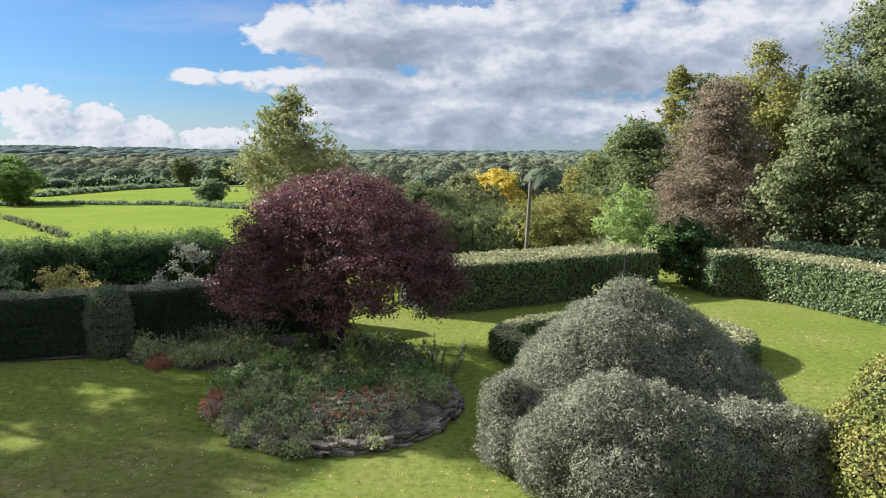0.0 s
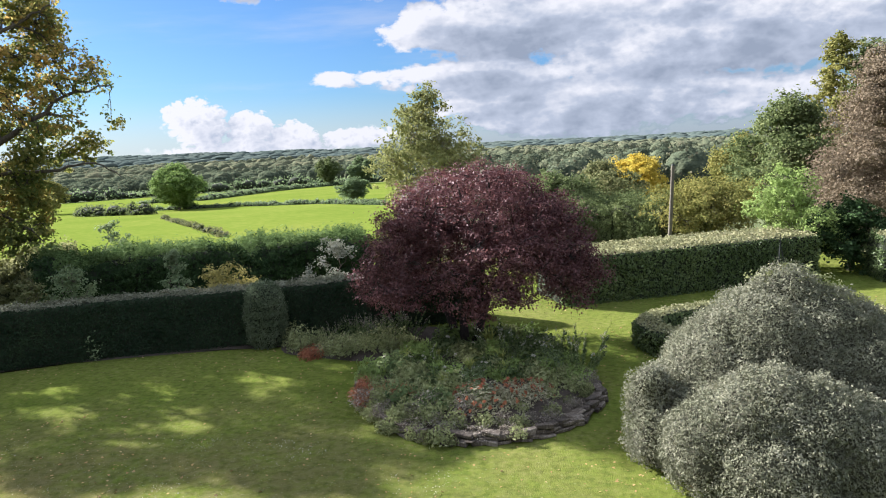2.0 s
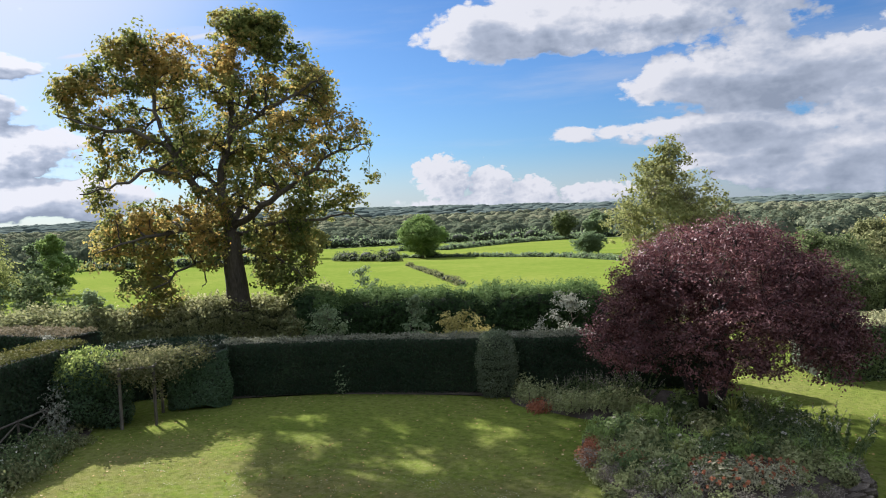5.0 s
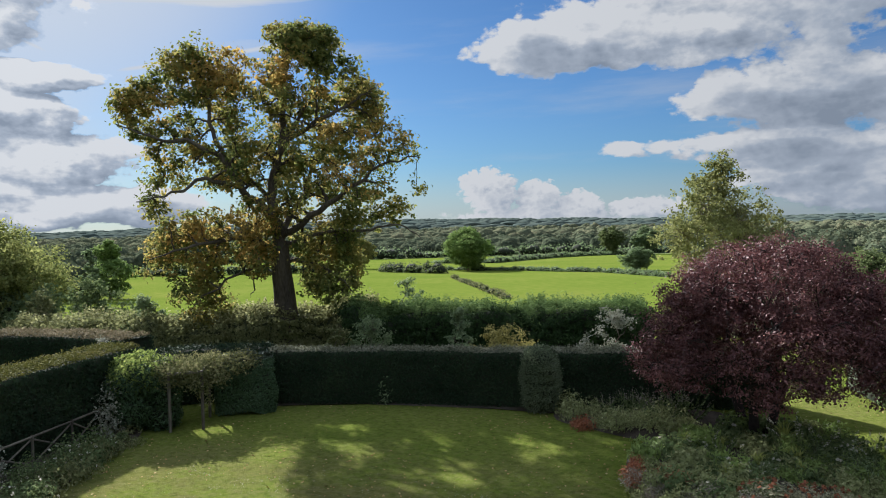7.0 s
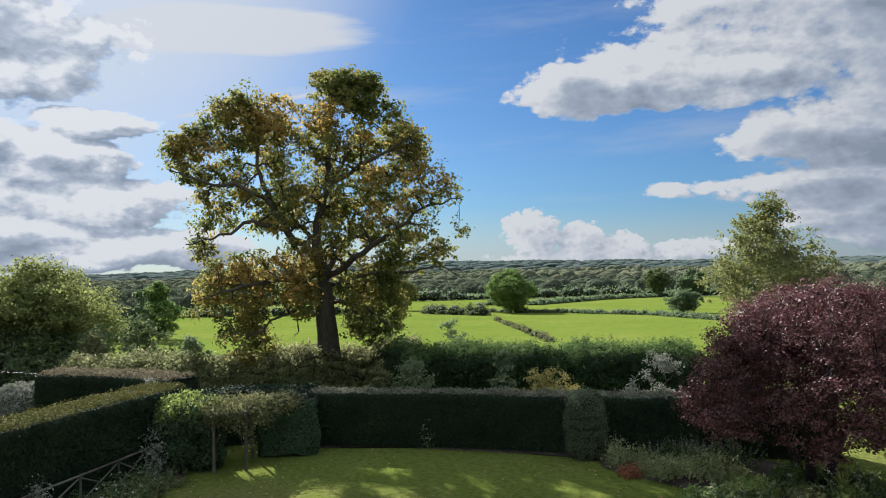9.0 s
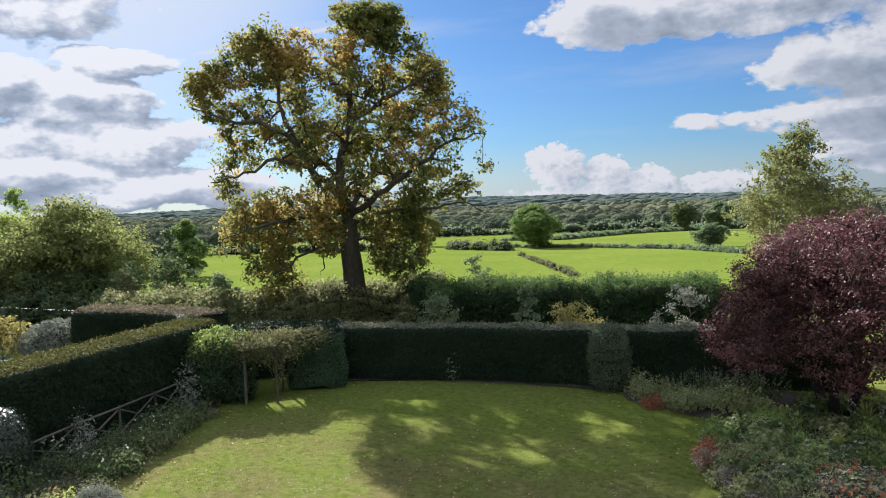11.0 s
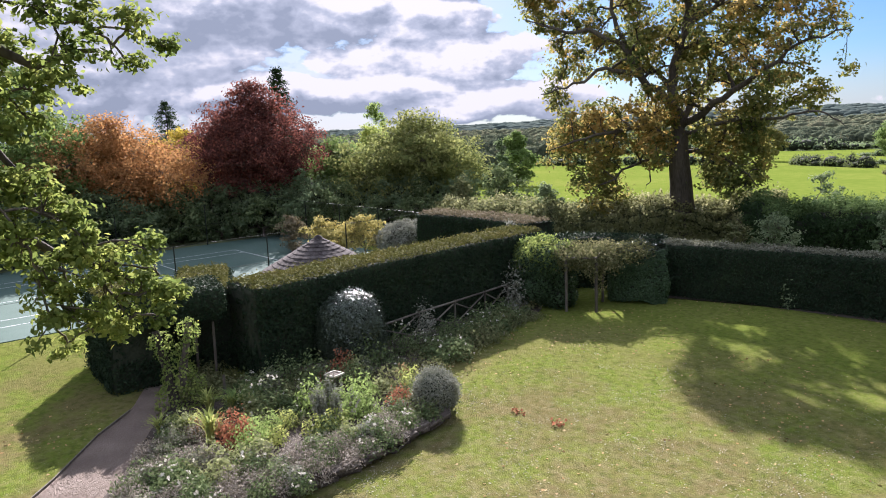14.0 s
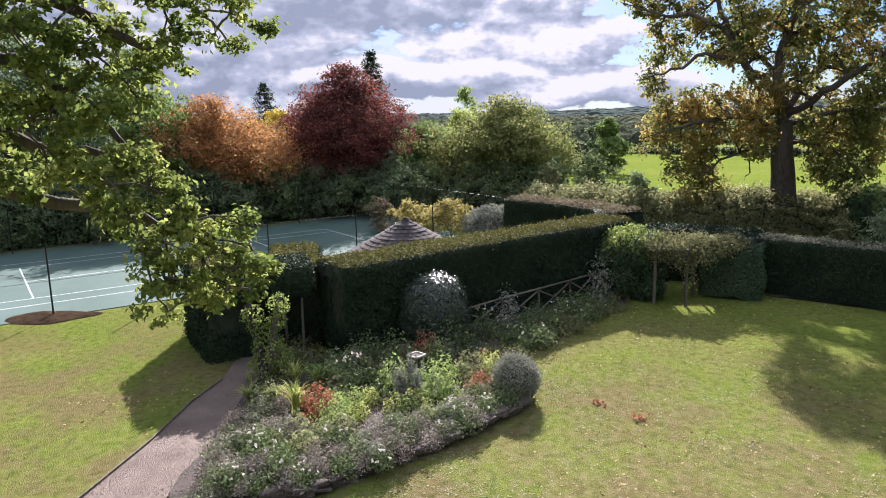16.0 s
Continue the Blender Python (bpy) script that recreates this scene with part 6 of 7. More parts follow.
def spires(name, label, leaf, bloom, high, count, place, wide=0.5):
    """Upright stems with leaves below and small flowers above."""
    root = thing(name, place, label, "plant")
    stems, pts, nor, bp = [], [], [], []
    for _ in range(count):
        x, y = RNG.normal(0, wide / 3, 2)
        h = high * RNG.uniform(0.65, 1.05)
        top = np.array([x * 1.4, y * 1.4, h])
        stems.append(tube([(x * 0.6, y * 0.6, 0), (x, y, h * 0.5), top], [0.006, 0.005, 0.003], 4))
        t = RNG.random((40, 1))
        q = np.array([x, y, 0]) * (0.6 + 0.8 * t) + np.array([0, 0, 1]) * h * t * 0.8
        n = RNG.normal(0, 1, (40, 3)) * np.array([1, 1, 0.3])
        pts.append(q + n * 0.04 * (1.2 - t))
        nor.append(n + np.array([0, 0, 0.6]))
        bp.append(top * RNG.uniform(0.78, 1.02, (14, 1)) + RNG.normal(0, 0.018, (14, 3)))
    part_from("stem", *join(stems), LEAF["moss_green"], root)
    part_from("foliage", *leaves(np.concatenate(pts), np.concatenate(nor), 0.1, 0.45, 0.6), leaf, root)
    b = np.concatenate(bp)
    tagged(part_from("bloom", *leaves(b, RNG.normal(0, 1, b.shape), 0.035, 0.9, 0.6), bloom, root), kind="stuff")
    return root


def scatter(proto, places, group):
    """Copies of one plant, each turned and sized by chance."""
    tagged(proto, group=group)
    for x, y, z in places:
        k = RNG.uniform(0.65, 1.35)
        c = copy_thing(proto, pose(x, y, z, 0, 0, RNG.uniform(0, 360)))
        c.scale = (k, k, k * RNG.uniform(0.75, 1.3))


def island_height(x, y):
    """Ground of the island bed at a place read off the camera's view."""
    t = min(1.0, math.hypot(x + 3.9, y - 20.6) / 5.2)
    return 0.02 + 0.45 * (1 - t ** 3) - 0.03


def spot(x, y, island=False):
    return (x * S, y * S, island_height(x, y) if island else 0.12)


# island bed
I = True
rust = mound("rust_geranium", "rusty red low foliage at the bed's edge", LEAF["rust"], 0.85, 0.42, 0.06, 900, spot(-5.9, 18.1, I))
scatter(rust, [spot(x, y, I) for x, y in ((-6.0, 18.7), (-5.7, 17.5), (-4.8, 17.9), (-5.9, 18.0), (-5.2, 18.3), (-9.3, 22.7), (-9.0, 22.5))], "rusty plants")
dark = mound("geranium_clump", "dark green leafy clump with pale flowers", LEAF["moss_green"], 1.2, 0.45, 0.11, 900, spot(-4.8, 20.3, I), LEAF["pale"], 3, 0.09)
rng = np.random.default_rng(21)
places = []
while len(places) < 66:
    x, y = rng.uniform(-6.4, 0.1), rng.uniform(17.2, 24.2)
    if math.hypot((x + 3.1) / 3.3, (y - 20.4) / 3.9) < 0.93 and math.hypot(x + 1.9, y - 18) > 0.9:
        places.append(spot(x, y, I))
scatter(dark, places[::3], "leafy clumps")
olive = mound("euphorbia_clump", "olive-green leafy clump in the bed", LEAF["pale_green"], 1.0, 0.42, 0.09, 900, spot(-3.4, 20.9, I))
scatter(olive, places[1::3], "olive clumps")
fern = mound("fern_clump", "fresh green feathery clump in the bed", LEAF["bright"], 0.95, 0.55, 0.12, 700, spot(-2.0, 22.2, I), width=0.3)
scatter(fern, places[2::3], "feathery clumps")
fine = mound("catmint_clump", "grey-green fine-leaved catmint clump", LEAF["willow"], 1.0, 0.55, 0.05, 1400, spot(-3.4, 19.0, I), width=0.35)
scatter(fine, [spot(x, y, I) for x, y in ((-2.9, 19.6), (-3.8, 18.4), (-2.6, 17.6), (-4.4, 19.3), (-1.0, 20.2), (-0.4, 20.9), (-2.0, 21.0), (-5.4, 20.6))], "fine clumps")
sedum = mound("sedum_clump", "pale cream-green sedum with pink-red flower heads", LEAF["sedum"], 1.5, 0.65, 0.06, 2400, spot(-1.8, 17.7, I), LEAF["rust"], 42, 0.08)
scatter(sedum, [spot(-1.3, 18.2, I), spot(-2.5, 17.5, I)], "sedum clumps")
lavender = mound("lavender_mound", "low silver-grey mound at the stone edging", LEAF["heather"], 0.8, 0.4, 0.05, 1100, spot(-4.3, 16.9, I), width=0.3, spiky=0.5)
scatter(lavender, [spot(x, y, I) for x, y in ((-3.6, 16.5), (-4.9, 17.2), (-5.1, 16.9), (-4.1, 16.3), (-3.3, 16.1), (-2.5, 16.0), (-5.7, 17.5), (-1.8, 16.1), (-0.8, 17.0), (-0.3, 17.9), (-0.9, 17.7), (-3.9, 17.3), (-2.9, 17.0), (-2.0, 16.6), (-1.4, 16.9), (0.0, 19.3), (0.1, 20.0), (-3.0, 16.4), (-5.3, 17.6))], "lavender mounds")
trail = mound("trailing_ivy", "pale-edged leaves trailing over the stones", LEAF["pale_green"], 0.6, 0.28, 0.06, 420, (-1.55 * S, 15.95 * S, 0.16))
scatter(trail, [(x * S, y * S, z) for x, y, z in ((-4.9, 16.7, 0.1), (-5.3, 17.1, 0.1), (-4.0, 16.0, 0.1), (-4.6, 16.4, 0.1), (-3.2, 15.75, 0.1), (-5.6, 17.5, 0.05))], "trailing plants")
spill = mound("rockery_clump", "grey-green clump spilling over the stones", LEAF["pale_green"], 0.7, 0.4, 0.07, 600, spot(-4.6, 16.7, I))
scatter(spill, [spot(x, y, I) for x, y in ((-5.2, 17.4), (-4.4, 17.0), (-3.8, 16.6), (-3.1, 16.5), (-2.4, 16.5), (-3.4, 17.3), (-2.7, 17.4), (-1.6, 17.3), (-0.9, 18.3), (-0.3, 19.0), (-0.6, 19.6), (-4.9, 18.0), (-4.1, 17.8), (-5.6, 18.4), (-0.2, 20.2), (-1.2, 19.2), (-3.3, 18.0), (-5.0, 18.8))], "rockery clumps")
cushion = mound("saxifrage_cushion", "small olive cushion among the edging stones", LEAF["hedgerow"], 0.5, 0.24, 0.045, 420, spot(-4.4, 16.5, I))
ring_places = []
for p, turn in along([at(*q) for q in ((-5.7, 18.0), (-5.1, 17.2), (-4.3, 16.5), (-3.6, 16.15), (-2.8, 16.05), (-2.0, 16.15), (-1.45, 16.4), (-0.95, 16.8), (-0.5, 17.4), (-0.1, 18.2), (0.1, 18.9), (0.0, 20.2))], 0.4):
    q = (p.x / S + RNG.uniform(-0.2, 0.2), p.y / S + RNG.uniform(-0.05, 0.5))
    ring_places.append(spot(*q, I))
scatter(cushion, ring_places[::2], "rock cushions")
scatter(spill, ring_places[1::4], "rockery clumps")
outer = []
for p, turn in along([at(*q) for q in ((-5.9, 17.9), (-5.4, 17.0), (-4.6, 16.2), (-3.7, 15.65), (-2.9, 15.5))], 0.3):
    outer.append((p.x + RNG.uniform(-0.1, 0.1), p.y + RNG.uniform(-0.05, 0.15), RNG.uniform(0.0, 0.12)))
scatter(cushion, outer[::2], "rock cushions")
scatter(trail, outer[1::3], "trailing plants")
leafy = mound("hellebore_clump", "deep green broad-leaved clump", LEAF["moss_green"], 0.9, 0.5, 0.09, 600, spot(-4.3, 18.6, I))
scatter(leafy, [spot(x, y, I) for x, y in ((-3.9, 19.0), (-5.3, 19.4), (-3.0, 18.6), (-2.9, 17.9), (-1.6, 19.6), (-2.0, 19.2), (-0.9, 20.9), (-3.6, 17.6), (-4.6, 17.4))], "broad-leaved clumps")
day = blades("daylily", "clump of arching green daylily leaves", LEAF["chartreuse"], 0.75, 60, spot(-2.4, 20.4, I), 0.6, 0.018)
scatter(day, [spot(x, y, I) for x, y in ((-2.7, 20.9), (-8.2, 22.9), (-2.9, 22.0), (-2.2, 19.6), (-3.2, 19.7), (-4.4, 21.2), (-1.2, 21.6), (-3.7, 18.4), (-5.2, 20.6))], "daylilies")
tall = spires("phlox_stand", "tall leafy stems with seed heads", LEAF["moss_green"], LEAF["heather"], 1.1, 34, spot(-7.4, 24.6, I), 1.1)
scatter(tall, [spot(x, y, I) for x, y in ((-8.2, 24.8), (-6.4, 24.9), (-8.8, 24.4), (-6.9, 24.0))], "tall stems")
pale_stems = spires("white_anemone", "thin stems with white flowers", LEAF["moss_green"], LEAF["pale"], 0.85, 16, spot(-0.9, 21.4, I), 1.0)
scatter(pale_stems, [spot(x, y, I) for x, y in ((-0.2, 20.6), (-1.6, 21.9), (-2.4, 21.4), (-4.4, 20.0), (-3.2, 18.7))], "white flowers")
mixed = mound("border_shrublet", "olive and bronze low shrub", LEAF["pale_green"], 1.1, 0.7, 0.07, 1300, spot(-8.0, 23.1, I))
scatter(mixed, [spot(x, y, I) for x, y in ((-7.3, 23.0), (-6.6, 22.6), (-7.6, 23.8), (-8.9, 23.9), (-6.0, 22.2), (-8.6, 22.8), (-9.7, 23.3), (-9.4, 24.0), (-7.9, 22.5), (-10.1, 23.9), (-8.3, 24.2))], "low shrubs")

# border below the yew hedge
edge = mound("heather_mound", "low grey-lilac heather at the border's edge", LEAF["heather"], 0.75, 0.42, 0.045, 1300, (-14.6 * 1.0, 2.8, 0.14), width=0.35, spiky=0.3)
places = []
for p, turn in along([at(*q) for q in ((-13.0, 0.5), (-12.9, 1.8), (-13.2, 2.9), (-13.7, 4.5), (-14.3, 5.9), (-14.9, 6.9), (-15.7, 7.4))], 0.42):
    for k in range(3):
        places.append((p.x + 0.28 - 0.42 * k + RNG.uniform(-0.15, 0.15), p.y + RNG.uniform(-0.2, 0.2), 0.2))
places += [(-15.9, 2.1, 0.15), (-16.0, 1.0, 0.12), (-17.1, 0.9, 0.1), (-15.2, 1.2, 0.15), (-16.6, 1.7, 0.15), (-14.6, 0.6, 0.12), (-15.4, 3.0, 0.2), (-15.2, 4.2, 0.2)]
scatter(edge, places[::2] + places[1::6], "heather edging")
sage = mound("sage_mound", "olive-green cushion at the border's edge", LEAF["moss_green"], 0.7, 0.4, 0.05, 800, (-14.3, 3.9, 0.18))
scatter(sage, places[3::4], "olive cushions")
silver = mound("santolina_mound", "pale silver cushion among the heather", LEAF["silver"], 0.6, 0.36, 0.045, 800, (-14.9, 3.4, 0.18))
scatter(silver, places[5::16], "silver cushions")
moss = mound("thyme_mound", "low green cushion at the border's edge", LEAF["moss_green"], 0.7, 0.38, 0.055, 900, (-13.9, 1.5, 0.15), LEAF["pale"], 10, 0.05)
scatter(moss, [(p[0] + RNG.uniform(-0.3, 0.3), p[1] + RNG.uniform(-0.3, 0.3), 0.18) for p in places[1::4]], "green cushions")
iris = blades("iris_clump", "yellow-green sword leaves of iris", LEAF["chartreuse"], 0.95, 70, (-19.3, 2.6, 0.12), 0.5, 0.022)
scatter(iris, [(-18.6, 1.3, 0.1), (-17.3, 2.3, 0.12), (-18.9, 3.1, 0.12), (-18.2, 1.9, 0.12)], "iris clumps")
green_blades = blades("lily_clump", "dark green arching lily leaves", LEAF["green"], 0.9, 90, (-19.0, 3.3, 0.12), 0.9, 0.015)
white = mound("white_rose", "rose bush with many pale blooms", LEAF["moss_green"], 1.3, 1.0, 0.07, 1300, (-18.4, 4.0, 0.12), LEAF["pale"], 16, 0.07)
scatter(white, [(-21.2, 9.7, 0.1), (-22.1, 12.3, 0.1), (-21.0, 9.0, 0.1)], "rose bushes")
rose = mound("rose_bush", "dark green rose bush with few pale blooms", LEAF["moss_green"], 1.2, 0.8, 0.07, 900, (-21.7, 10.9, 0.1), LEAF["pale"], 1, 0.07)
scatter(rose, [(-22.3, 11.6, 0.1), (-22.8, 13.1, 0.1), (-22.0, 11.2, 0.1), (-23.0, 14.0, 0.1), (-20.6, 8.3, 0.1), (-20.3, 7.6, 0.1), (-19.2, 6.6, 0.1), (-19.6, 5.6, 0.1), (-20.1, 4.6, 0.1), (-19.6, 4.0, 0.1), (-20.8, 5.0, 0.1)], "rose bushes by the rail")
lime = mound("lime_mound", "bright yellow-green leafy mound", LEAF["chartreuse"], 0.75, 0.5, 0.06, 800, (-17.2, 4.1, 0.15))
scatter(lime, [(-16.3, 4.6, 0.15), (-18.0, 7.9, 0.12), (-16.4, 5.1, 0.15), (-16.4, 3.6, 0.15), (-17.5, 3.2, 0.12)], "lime mounds")
bright = mound("green_mound", "fresh green leafy mound", LEAF["bright"], 0.9, 0.65, 0.06, 1000, (-16.7, 6.1, 0.15))
scatter(bright, [(-16.9, 5.6, 0.15), (-17.6, 6.2, 0.15), (-17.8, 5.0, 0.15), (-16.2, 3.0, 0.15), (-16.9, 3.6, 0.15)], "green mounds")
stachys = spires("grey_spires", "grey-green upright flower spires", LEAF["silver"], LEAF["silver"], 0.9, 22, (-17.1, 4.9, 0.15), 0.5)
scatter(stachys, [(-16.9, 5.3, 0.15), (-17.5, 5.4, 0.15)], "grey spires")
red = mound("red_shrublet", "small bright red-leaved shrub", LEAF["rust"], 0.8, 0.62, 0.06, 1100, (-16.9, 7.1, 0.15))
scatter(red, [(-16.9, 2.8, 0.15), (-19.6, 5.9, 0.1), (-20.0, 6.6, 0.1)], "red shrubs")
dead = mound("faded_clump", "straw-brown faded leaves of a perennial", LEAF["fallen"], 0.6, 0.45, 0.12, 160, (-18.0, 2.1, 0.12))
scatter(dead, [(-17.6, 2.6, 0.12), (-19.2, 8.2, 0.1)], "faded clumps")
grey_tall = mound("silver_spire_shrub", "tall pale silver-leaved shrub by the rail", LEAF["silver"], 1.0, 1.5, 0.07, 1300, (-22.3, 10.4, 0.1))
scatter(grey_tall, [(-24.0, 15.2, 0.1)], "silver shrubs")
low = mound("ground_cover", "dark brown-green ground cover", LEAF["hedgerow"], 1.4, 0.4, 0.07, 1100, (-20.7, 4.1, 0.1))
scatter(low, [(-21.5, 2.7, 0.05), (-21.9, 3.3, 0.05), (-22.6, 3.0, 0.05), (-21.2, 3.2, 0.05), (-20.8, 2.7, 0.05), (-20.9, 3.6, 0.05), (-22.9, 2.6, 0.05), (-20.0, 3.4, 0.1), (-19.6, 4.8, 0.1), (-20.4, 5.6, 0.1), (-18.8, 4.8, 0.1), (-18.6, 5.6, 0.1), (-18.2, 6.6, 0.1), (-18.6, 7.4, 0.1), (-19.6, 8.6, 0.1), (-20.4, 9.6, 0.1), (-21.4, 12.0, 0.1), (-22.3, 13.6, 0.1), (-17.8, 7.2, 0.12), (-17.4, 3.7, 0.12), (-17.0, 4.6, 0.12), (-16.0, 6.4, 0.15), (-16.2, 7.4, 0.15)], "ground cover")
bush("round_box", from_house(70.9, 23.0), [(0, 0, 0.55), (0, 0, 0.95), (0, 0, 1.25)], [1.05, 1.1, 1.05], LEAF["glossy"], "clipped holly dome with glossy leaves beside the rail", "topiary", size=0.07, cover=1.7, tumble=0.3)
bush("box_ball", from_house(64.2, 18.1), [(0, 0, 0.62)], [0.55], LEAF["silver"], "small clipped silver-green ball at the border's end", "topiary", size=0.045, cover=2.2)
mound("hedge_sapling", "pale sapling in front of the dark hedge", LEAF["willow"], 0.75, 1.25, 0.1, 190, (-18.3, 23.9, 0.0))

# fillers between the named plants of the border
rng = np.random.default_rng(77)
fill_places = []
while len(fill_places) < 48:
    x, y = rng.uniform(-20.6, -14.2), rng.uniform(0.9, 8.6)
    lo, hi = np.interp(y, (0.9, 2, 4, 6, 8, 8.6), (-17.2, -19.6, -20.6, -21.2, -21.4, -21.4)), np.interp(y, (0.9, 2, 4, 6, 8, 8.6), (-14.2, -14.3, -14.9, -15.6, -17.2, -18.6))
    if lo < x < hi:
        fill_places.append((x, y, 0.12))
olive2 = mound("perennial_clump", "olive-green perennial clump in the border", LEAF["pale_green"], 0.8, 0.6, 0.07, 800, fill_places[0])
scatter(olive2, fill_places[1:16], "border perennials")
grey2 = mound("artemisia_clump", "grey-green feathery clump in the border", LEAF["grey"], 0.7, 0.55, 0.055, 900, fill_places[16], width=0.35)
scatter(grey2, fill_places[17:32], "feathery border clumps")
green2 = mound("geranium_clump", "dark green leafy clump in the border", LEAF["moss_green"], 0.9, 0.5, 0.08, 800, fill_places[32], LEAF["pale"], 5, 0.05)
scatter(green2, fill_places[33:], "leafy border clumps")

# low plants at the border's far end
foot_places = []
for p, turn in along([at(*q) for q in ((-17.6, 8.5), (-18.6, 9.9), (-19.9, 12.2), (-21.3, 14.5))], 0.55):
    foot_places.append((p.x - RNG.uniform(0.1, 0.6), p.y + RNG.uniform(-0.2, 0.3), 0.06))
    foot_places.append((p.x - RNG.uniform(0.7, 1.6), p.y + RNG.uniform(-0.2, 0.6), 0.08))
scatter(low, foot_places[::3], "ground cover")
scatter(green2, foot_places[1::3], "leafy border clumps")
scatter(sage, foot_places[2::3], "olive cushions")

# low plants along the path's edge
verge = []
for p, turn in along([at(*q) for q in ((-10.6, -1.7), (-12.0, -1.0), (-13.5, -0.2), (-15.6, 0.75), (-17.6, 1.5))], 0.36):
    verge.append((p.x + RNG.uniform(-0.2, 0.2), p.y + RNG.uniform(0.0, 0.5), 0.05))
    verge.append((p.x + RNG.uniform(-0.2, 0.2), p.y + RNG.uniform(0.4, 1.1), 0.08))
scatter(edge, verge[::3], "heather edging")
scatter(grey2, verge[1::3], "feathery border clumps")
scatter(sage, verge[2::3], "olive cushions")

# bird table, stakes, rail
table = thing("bird_table", (-18.7, 5.9, 0.1), "weathered bird table with a square framed tray", "bird table")
pole_part("post", (0, 0, -0.1), (0, 0, 0.62), 0.05, 0.05, TIMBER, table)
part("tray", box_mesh(0.36, 0.36, 0.03, 0.004), SOIL, table).matrix_local = pose(0, 0, 0.62, 0, 0, 28)
for k in range(4):
    bm = box_mesh(0.42, 0.04, 0.05, 0.005)
    bmesh.ops.transform(bm, matrix=pose(0, 0.19, 0, 0, 0, 0), verts=bm.verts)
    part("rim", bm, PALE_WOOD, table, "pale timber rim").matrix_local = pose(0, 0, 0.625, 0, 0, 28 + 90 * k)
for x, y, h in ((-20.4, 3.2, 0.75), (-22.1, 3.3, 1.9), (-23.0, 2.9, 2.0), (-18.6, 23.9, 0.5)):
    stake = thing("stake", (x, y, 0), "weathered wooden stake standing by the hedge", "stake")
    pole_part("shaft", (0, 0, -0.1), (0.03, 0.02, h), 0.045, 0.04, TIMBER, stake)


def rail():
    pts = [Vector((-21.6, 8.4, 0)), Vector((-22.5, 10.3, 0)), Vector((-23.2, 12.1, 0)), Vector((-23.9, 13.8, 0)), Vector((-24.5, 15.2, 0))]
    root = thing("rustic_rail", pts[0], "rustic pole rail with crossed braces along the border", "fence")
    for p in pts:
        q = p - pts[0]
        pole_part("post", q + Vector((0, 0, -0.1)), q + Vector((0, 0, 1.08)), 0.045, 0.04, TIMBER, root)
    for a, b in zip(pts, pts[1:]):
        a, b = a - pts[0], b - pts[0]
        pole_part("top_rail", a + Vector((0, 0, 1.02)), b + Vector((0, 0, 1.02)), 0.04, 0.035, TIMBER, root)
        pole_part("brace", a + Vector((0.05, 0, 0.95)), b + Vector((0.05, 0, 0.15)), 0.03, 0.03, TIMBER, root)
        pole_part("brace", a + Vector((-0.03, 0, 0.15)), b + Vector((-0.03, 0, 0.95)), 0.03, 0.03, TIMBER, root)


rail()


